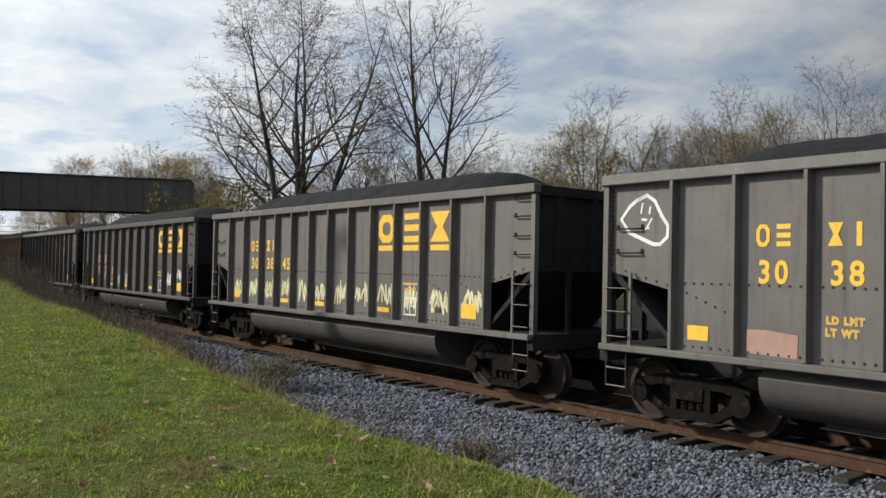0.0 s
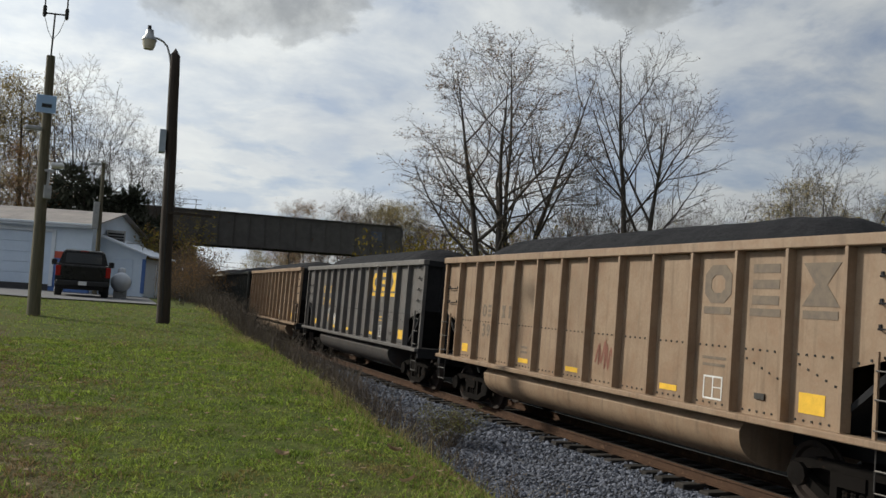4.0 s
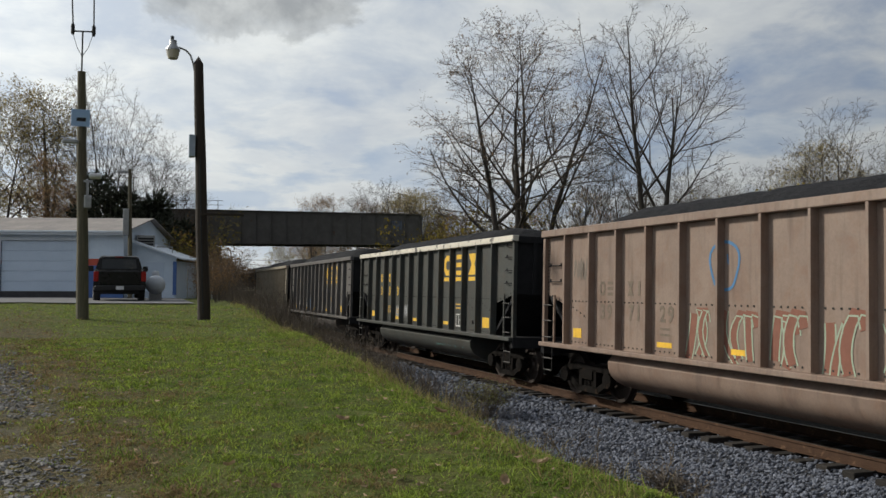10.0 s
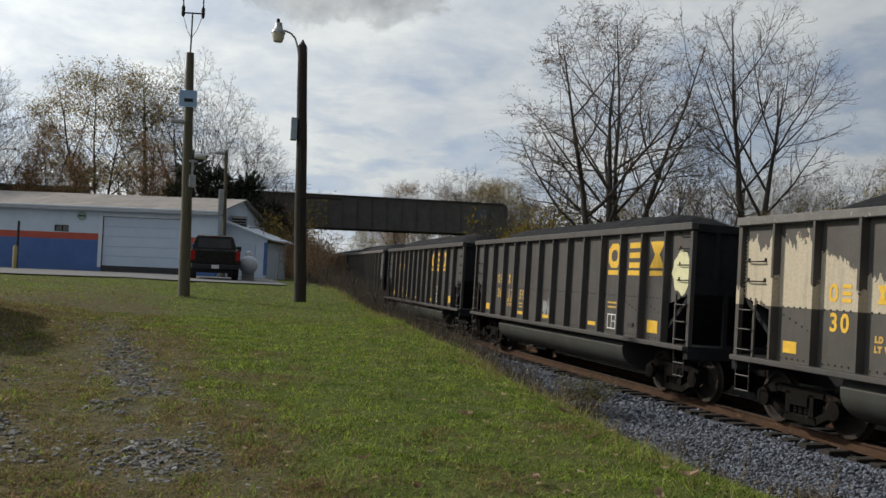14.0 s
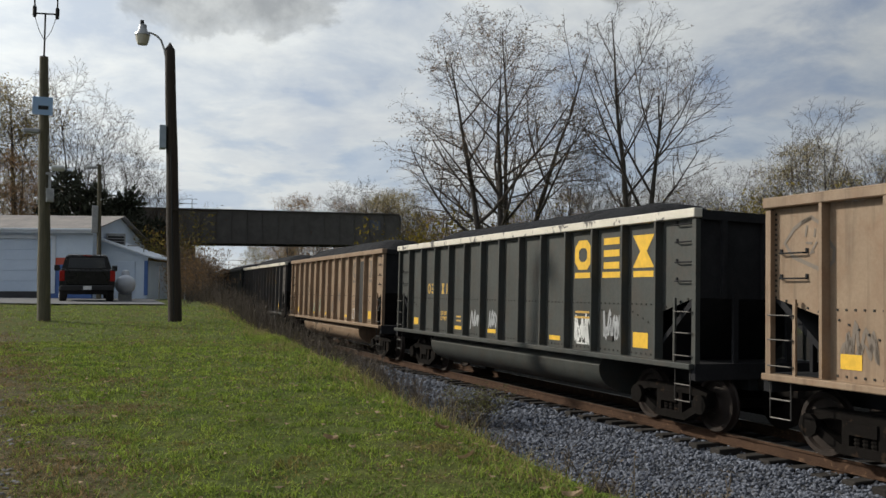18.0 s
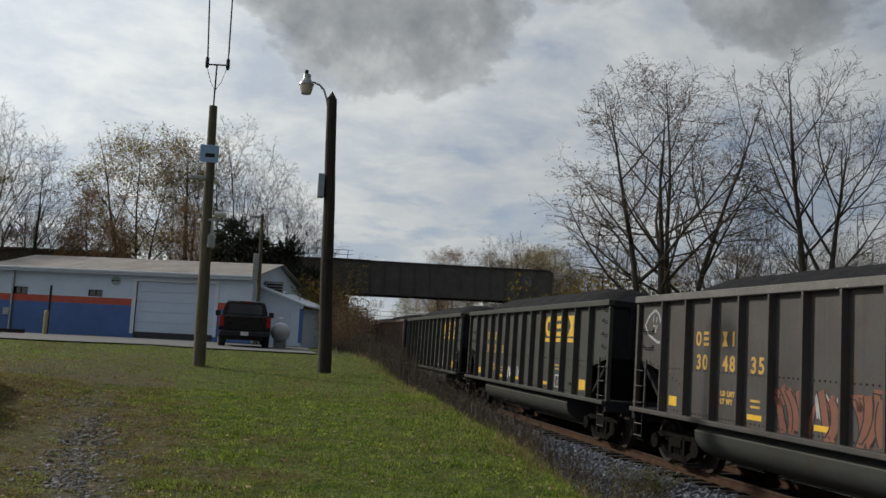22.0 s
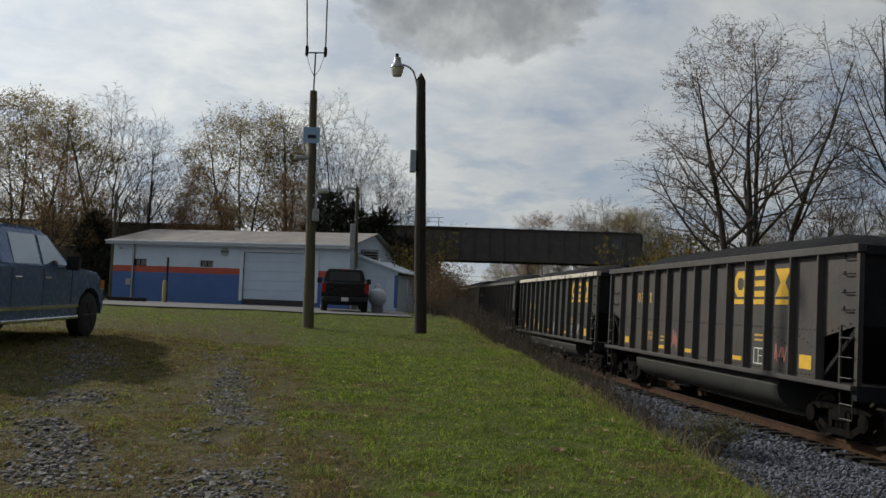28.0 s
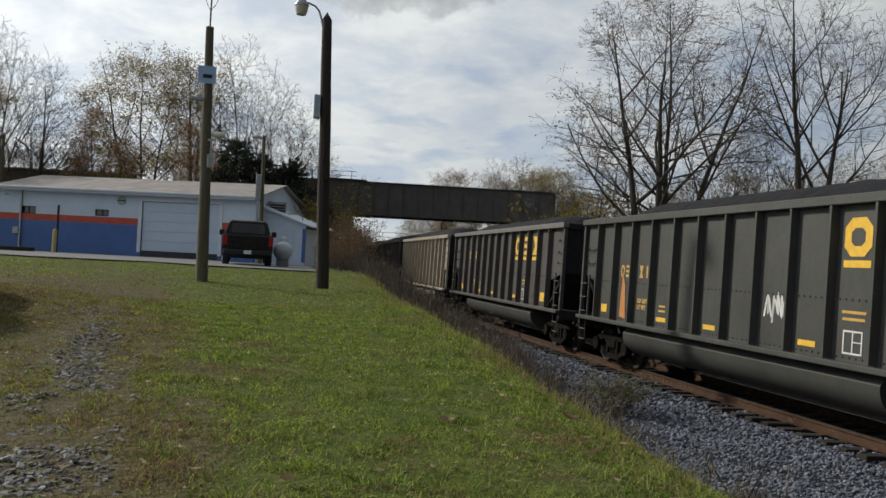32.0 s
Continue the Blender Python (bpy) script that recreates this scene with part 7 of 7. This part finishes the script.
def dryness(x, y):
    d = 0.3 + max(-0.6, min(0.6 - 0.05 * max(0, y - 12), 0.6 - x - 0.17 * max(0, y - 8))) + 0.9 * noise.noise(Vector((x * 0.35, y * 0.35, 3))) + 0.45 * noise.noise(Vector((x * 1.4, y * 1.4, 8)))
    rut = min(abs(x + a + k * (y - 6)) for a, k in RUTS)
    return d, rut


def build_grass():
    rnd = random.Random(31)
    green, dry = [], []
    for y0, y1, x0, x1, n in ((2.6, 6.5, -4, 4.6, 98000), (6.5, 11, -6, 4.8, 92000), (11, 19, -9, 4.9, 90000), (19, 33, -13, 4.6, 44000), (2.6, 6.5, -3.2, 0.9, 62000), (6.5, 11, -5, 0.7, 46000), (11, 19, -7, 0.5, 30000)):
        for _ in range(n):
            x, y = rnd.uniform(x0, x1), rnd.uniform(y0, y1)
            d, rut = dryness(x, y)
            if rut < 0.5 and rnd.random() < (0.8 if y < 11 else 0.5) - rut + 0.9 * noise.noise(Vector((x * 0.9, y * 0.9, 4))):
                continue
            d += 1.8 * max(0.0, noise.noise(Vector((x * 0.8, y * 0.8, 12))) - 0.1)
            clump = noise.noise(Vector((x * 4.2, y * 4.2, 1))) + 0.6 * noise.noise(Vector((x * 1.6, y * 1.6, 2)))
            if clump < -0.12 and rnd.random() < (0.7 if y < 11 else 0.45):
                continue
            (dry if rnd.random() < 0.08 + 0.78 * max(0, min(1, d + 0.15)) else green).append((x, y, rolled(x, y) - 0.005))
    near = [p for p in green if p[1] < 11]
    far = [p for p in green if p[1] >= 11]
    blades("lawn_grass", near, 0.018, 0.062, 0.012, 0.85, BLADE, "short green lawn grass", 1)
    blades("far_lawn_grass", far, 0.025, 0.065, 0.02, 0.7, BLADE, "short green lawn grass towards the yard", 2)
    blades("dry_grass", [p for p in dry if p[1] < 13], 0.014, 0.05, 0.012, 0.9, BLADE_DRY, "thin dry brownish grass", 3)
    blades("far_dry_grass", [p for p in dry if p[1] >= 13], 0.02, 0.06, 0.022, 0.8, BLADE_DRY, "thin dry brownish grass towards the yard", 6)
    # longer tufts
    tufts, straw = [], []
    for _ in range(420):
        x, y = rnd.uniform(-0.2, 4.0), rnd.uniform(3.2, 24)
        for _ in range(rnd.randint(5, 16)):
            px_, py_ = x + rnd.gauss(0, 0.09), y + rnd.gauss(0, 0.09)
            tufts.append((px_, py_, rolled(px_, py_)))
    for y in [4 + 0.33 * i for i in range(90)]:
        x = 3.75 + 0.25 * math.sin(y * 0.9) + rnd.gauss(0, 0.25)
        for _ in range(rnd.randint(20, 60)):
            px_, py_ = x + rnd.gauss(0, 0.2), y + rnd.gauss(0, 0.2)
            (straw if rnd.random() < 0.45 else tufts).append((px_, py_, rolled(px_, py_)))
    for x, y, n in ((4.15, 13.2, 240), (4.1, 14.1, 160), (3.9, 10.4, 120), (3.4, 19.0, 420), (3.5, 19.7, 380), (3.3, 20.3, 200), (3.8, 27, 200), (4.0, 33, 200)):
        for _ in range(n):
            px_, py_ = x + rnd.gauss(0, 0.28), y + rnd.gauss(0, 0.28)
            (tufts if n > 300 or rnd.random() < 0.35 else straw).append((px_, py_, rolled(px_, py_)))
    blades("long_grass", tufts, 0.06, 0.19, 0.008, 0.75, BLADE, "longer green grass tufts along the bank", 4)
    blades("straw_grass", straw, 0.12, 0.36, 0.007, 0.6, STRAW, "straw coloured long grass on the bank", 5)


build_grass()


def build_weeds():
    """Dry branching stems along the bank, one tangle."""
    rnd = random.Random(8)
    wood = Wood()
    seeds = []
    for i in range(6800):
        y = 5 + 66 * rnd.random() ** 1.15
        k = min(1, max(0, (y - 11) / 16))
        if rnd.random() > 0.06 + 0.9 * k:
            continue
        x = rnd.uniform(4.0 - 0.3 * k, 6.5 + 1.4 * k)
        z = rolled(x, y)
        h = rnd.uniform(0.2, 0.8) * (0.55 + 0.85 * k)
        p = Vector((x, y, z - 0.02))
        d = Vector((rnd.gauss(0, 0.2), rnd.gauss(0, 0.2), 1)).normalized()
        q = p + d * h
        wood.limb([p, p.lerp(q, 0.5) + Vector((rnd.gauss(0, 0.02), rnd.gauss(0, 0.02), 0)), q], [0.006, 0.005, 0.003], 3)
        seeds.append(q)
        for _ in range(rnd.randint(3, 7)):
            s = p.lerp(q, rnd.uniform(0.3, 0.95))
            e = s + (d + Vector((rnd.gauss(0, 0.6), rnd.gauss(0, 0.6), 0.3))).normalized() * h * rnd.uniform(0.15, 0.4)
            wood.limb([s, e], [0.004, 0.002], 3)
            seeds.append(e)
    ob = tagged(new("dry_weeds", mesh_of("dry_weeds", wood.v, wood.f, WEED)), "tangle of dry brown weed stems on the bank", "weeds", kind="stuff")
    tagged(new("weed_seed_heads", leaf_mesh(rnd, seeds, 2, 0.02, 0.03, WEED, 0.7)), "dry brown seed heads of the bank weeds", "weeds", kind="stuff")
    # low shrubs on the bank
    for x, y, s, g in ((7.3, 16.9, 0.62, "green"), (4.8, 6.3, 0.26, "brown"), (5.5, 9.1, 0.2, "brown"), (6.0, 23.5, 0.55, "brown")):
        t = thing("bank_bush", pose(x, y, rolled(x, y) - 0.05), "low %s bush on the ballast edge" % ("dull green" if g == "green" else "dry brown"), "bush", "bank bushes")
        w, tips = Wood(), []
        for _ in range(46):
            a = rnd.uniform(0, 6.28)
            p = Vector((0.1 * math.cos(a), 0.1 * math.sin(a), 0))
            q = p + Vector((rnd.gauss(0, 0.55), rnd.gauss(0, 0.55), rnd.uniform(0.6, 1.35))) * s
            m1 = p.lerp(q, 0.5) + Vector((rnd.gauss(0, 0.04), rnd.gauss(0, 0.04), 0.05))
            w.limb([p, m1, q], [0.008, 0.006, 0.003], 3)
            for _ in range(7):
                b = m1.lerp(q, rnd.random())
                e = b + Vector((rnd.gauss(0, 0.16), rnd.gauss(0, 0.16), rnd.uniform(0, 0.2))) * s * 1.6
                w.limb([b, e], [0.004, 0.002], 3)
                tips += [e, b.lerp(e, 0.5)]
        part("stem_tangle", mesh_of("stem_tangle", w.v, w.f, WEED), None, t)
        part("leaves", leaf_mesh(rnd, tips, 4 if g == "green" else 3, 0.026 if g == "green" else 0.013, 0.05, LEAF_OLIVE if g == "green" else WEED, 0.95 if g == "green" else 0.5), None, t)
    # yellow leaved sapling by the far track
    for x, y, s in ((6.9, 35, 0.16), (6.8, 39, 0.18)):
        plant("yellow", x, y, s, 40, name="sapling")


build_weeds()


def build_litter():
    rnd = random.Random(77)
    v, f = [], []
    spots = [(rnd.uniform(-3, 4), rnd.uniform(3, 16)) for _ in range(420)]
    for x, y in spots:
        n = len(v)
        s = rnd.uniform(0.02, 0.05)
        a = rnd.uniform(0, 6.28)
        c, sn = math.cos(a), math.sin(a)
        z = rolled(x, y) + rnd.uniform(0.02, 0.06)
        for u, w, up in ((-1, 0, 0.25), (0, 0.5, 0.0), (1, 0, 0.35), (0, -0.5, 0.1)):
            v.append((x + s * (u * c - w * sn), y + s * (u * sn + w * c), z + s * up * rnd.uniform(0.5, 2)))
        f += [(n, n + 1, n + 2), (n, n + 2, n + 3)]
    tagged(new("fallen_leaves", mesh_of("fallen_leaves", v, f, DEAD_LEAF)), "scattered small brown fallen leaves on the grass", "leaves", kind="stuff")
    # large curled leaves near the camera
    for x, y, s in ((2.2, 6.1, 0.07), (1.25, 5.9, 0.06), (2.9, 5.6, 0.07), (3.15, 4.7, 0.08), (2.3, 8.4, 0.07), (3.2, 7.4, 0.07), (1.0, 6.6, 0.06), (3.5, 8.8, 0.08), (3.45, 6.1, 0.075)):
        bm = bmesh.new()
        rows = []
        for i in range(6):
            u = -1 + 2 * i / 5
            w = 0.55 * math.sqrt(max(0.02, 1 - u * u))
            rows.append([bm.verts.new((s * u, s * w * k, s * (0.35 * abs(k) ** 1.5 + 0.3 * u * u + rnd.uniform(0, 0.08)))) for k in (-1, -0.5, 0, 0.5, 1)])
        for a, b in zip(rows, rows[1:]):
            for i in range(4):
                bm.faces.new((a[i], a[i + 1], b[i + 1], b[i]))
        o = part("fallen_leaf", bm, DEAD_LEAF)
        o.matrix_basis = pose(x, y, rolled(x, y) + 0.04, rnd.uniform(-25, 25), rnd.uniform(-25, 25), rnd.uniform(0, 360))
        tagged(o, "large curled brown leaf lying on the grass", "leaf", "large fallen leaves")
    # gravel of the wheel ruts: flat chips, thick in the middle and thinning out to the sides
    gv, gf = [], []
    for _ in range(22000):
        y = 2.5 + 14 * rnd.random() ** 1.3
        a, k = rnd.choice(RUTS)
        off = rnd.gauss(0, 0.3)
        x = -a - k * (y - 6) + off
        if noise.noise(Vector((x * 0.9, y * 0.9, 4))) + 0.5 * noise.noise(Vector((x * 3.1, y * 3.1, 7))) < -0.12 + 0.25 * abs(off):
            continue
        s = 0.005 + 0.024 * rnd.random() ** 2.6
        z = rolled(x, y) + s * rnd.uniform(-0.1, 0.35)
        n, turn = len(gv), rnd.uniform(0, 6.28)
        long, tx, ty = rnd.uniform(1.0, 1.7), rnd.gauss(0, 0.22), rnd.gauss(0, 0.22)
        for level, size in ((0.0, 1.0), (rnd.uniform(0.3, 0.6), 0.72)):
            for i in range(5):
                g = 1.2566 * i + rnd.uniform(-0.35, 0.35)
                u, w = size * long * math.cos(g) * rnd.uniform(0.8, 1.15), size * math.sin(g) * rnd.uniform(0.8, 1.15)
                u, w = u * math.cos(turn) - w * math.sin(turn), u * math.sin(turn) + w * math.cos(turn)
                gv.append((x + s * u, y + s * w, z + s * (level + tx * u + ty * w)))
        gf.append(tuple(range(n + 5, n + 10)))
        gf += [(n + i, n + (i + 1) % 5, n + 5 + (i + 1) % 5, n + 5 + i) for i in range(5)]
    tagged(new("rut_gravel", mesh_of("rut_gravel", gv, gf, mat("pale gravel", (0.22, 0.215, 0.21), (0.115, 0.11, 0.105), 9, 0.9, 0.3, island=0.45))), "pale gravel in worn wheel ruts", "gravel", kind="stuff")


build_litter()


motions()
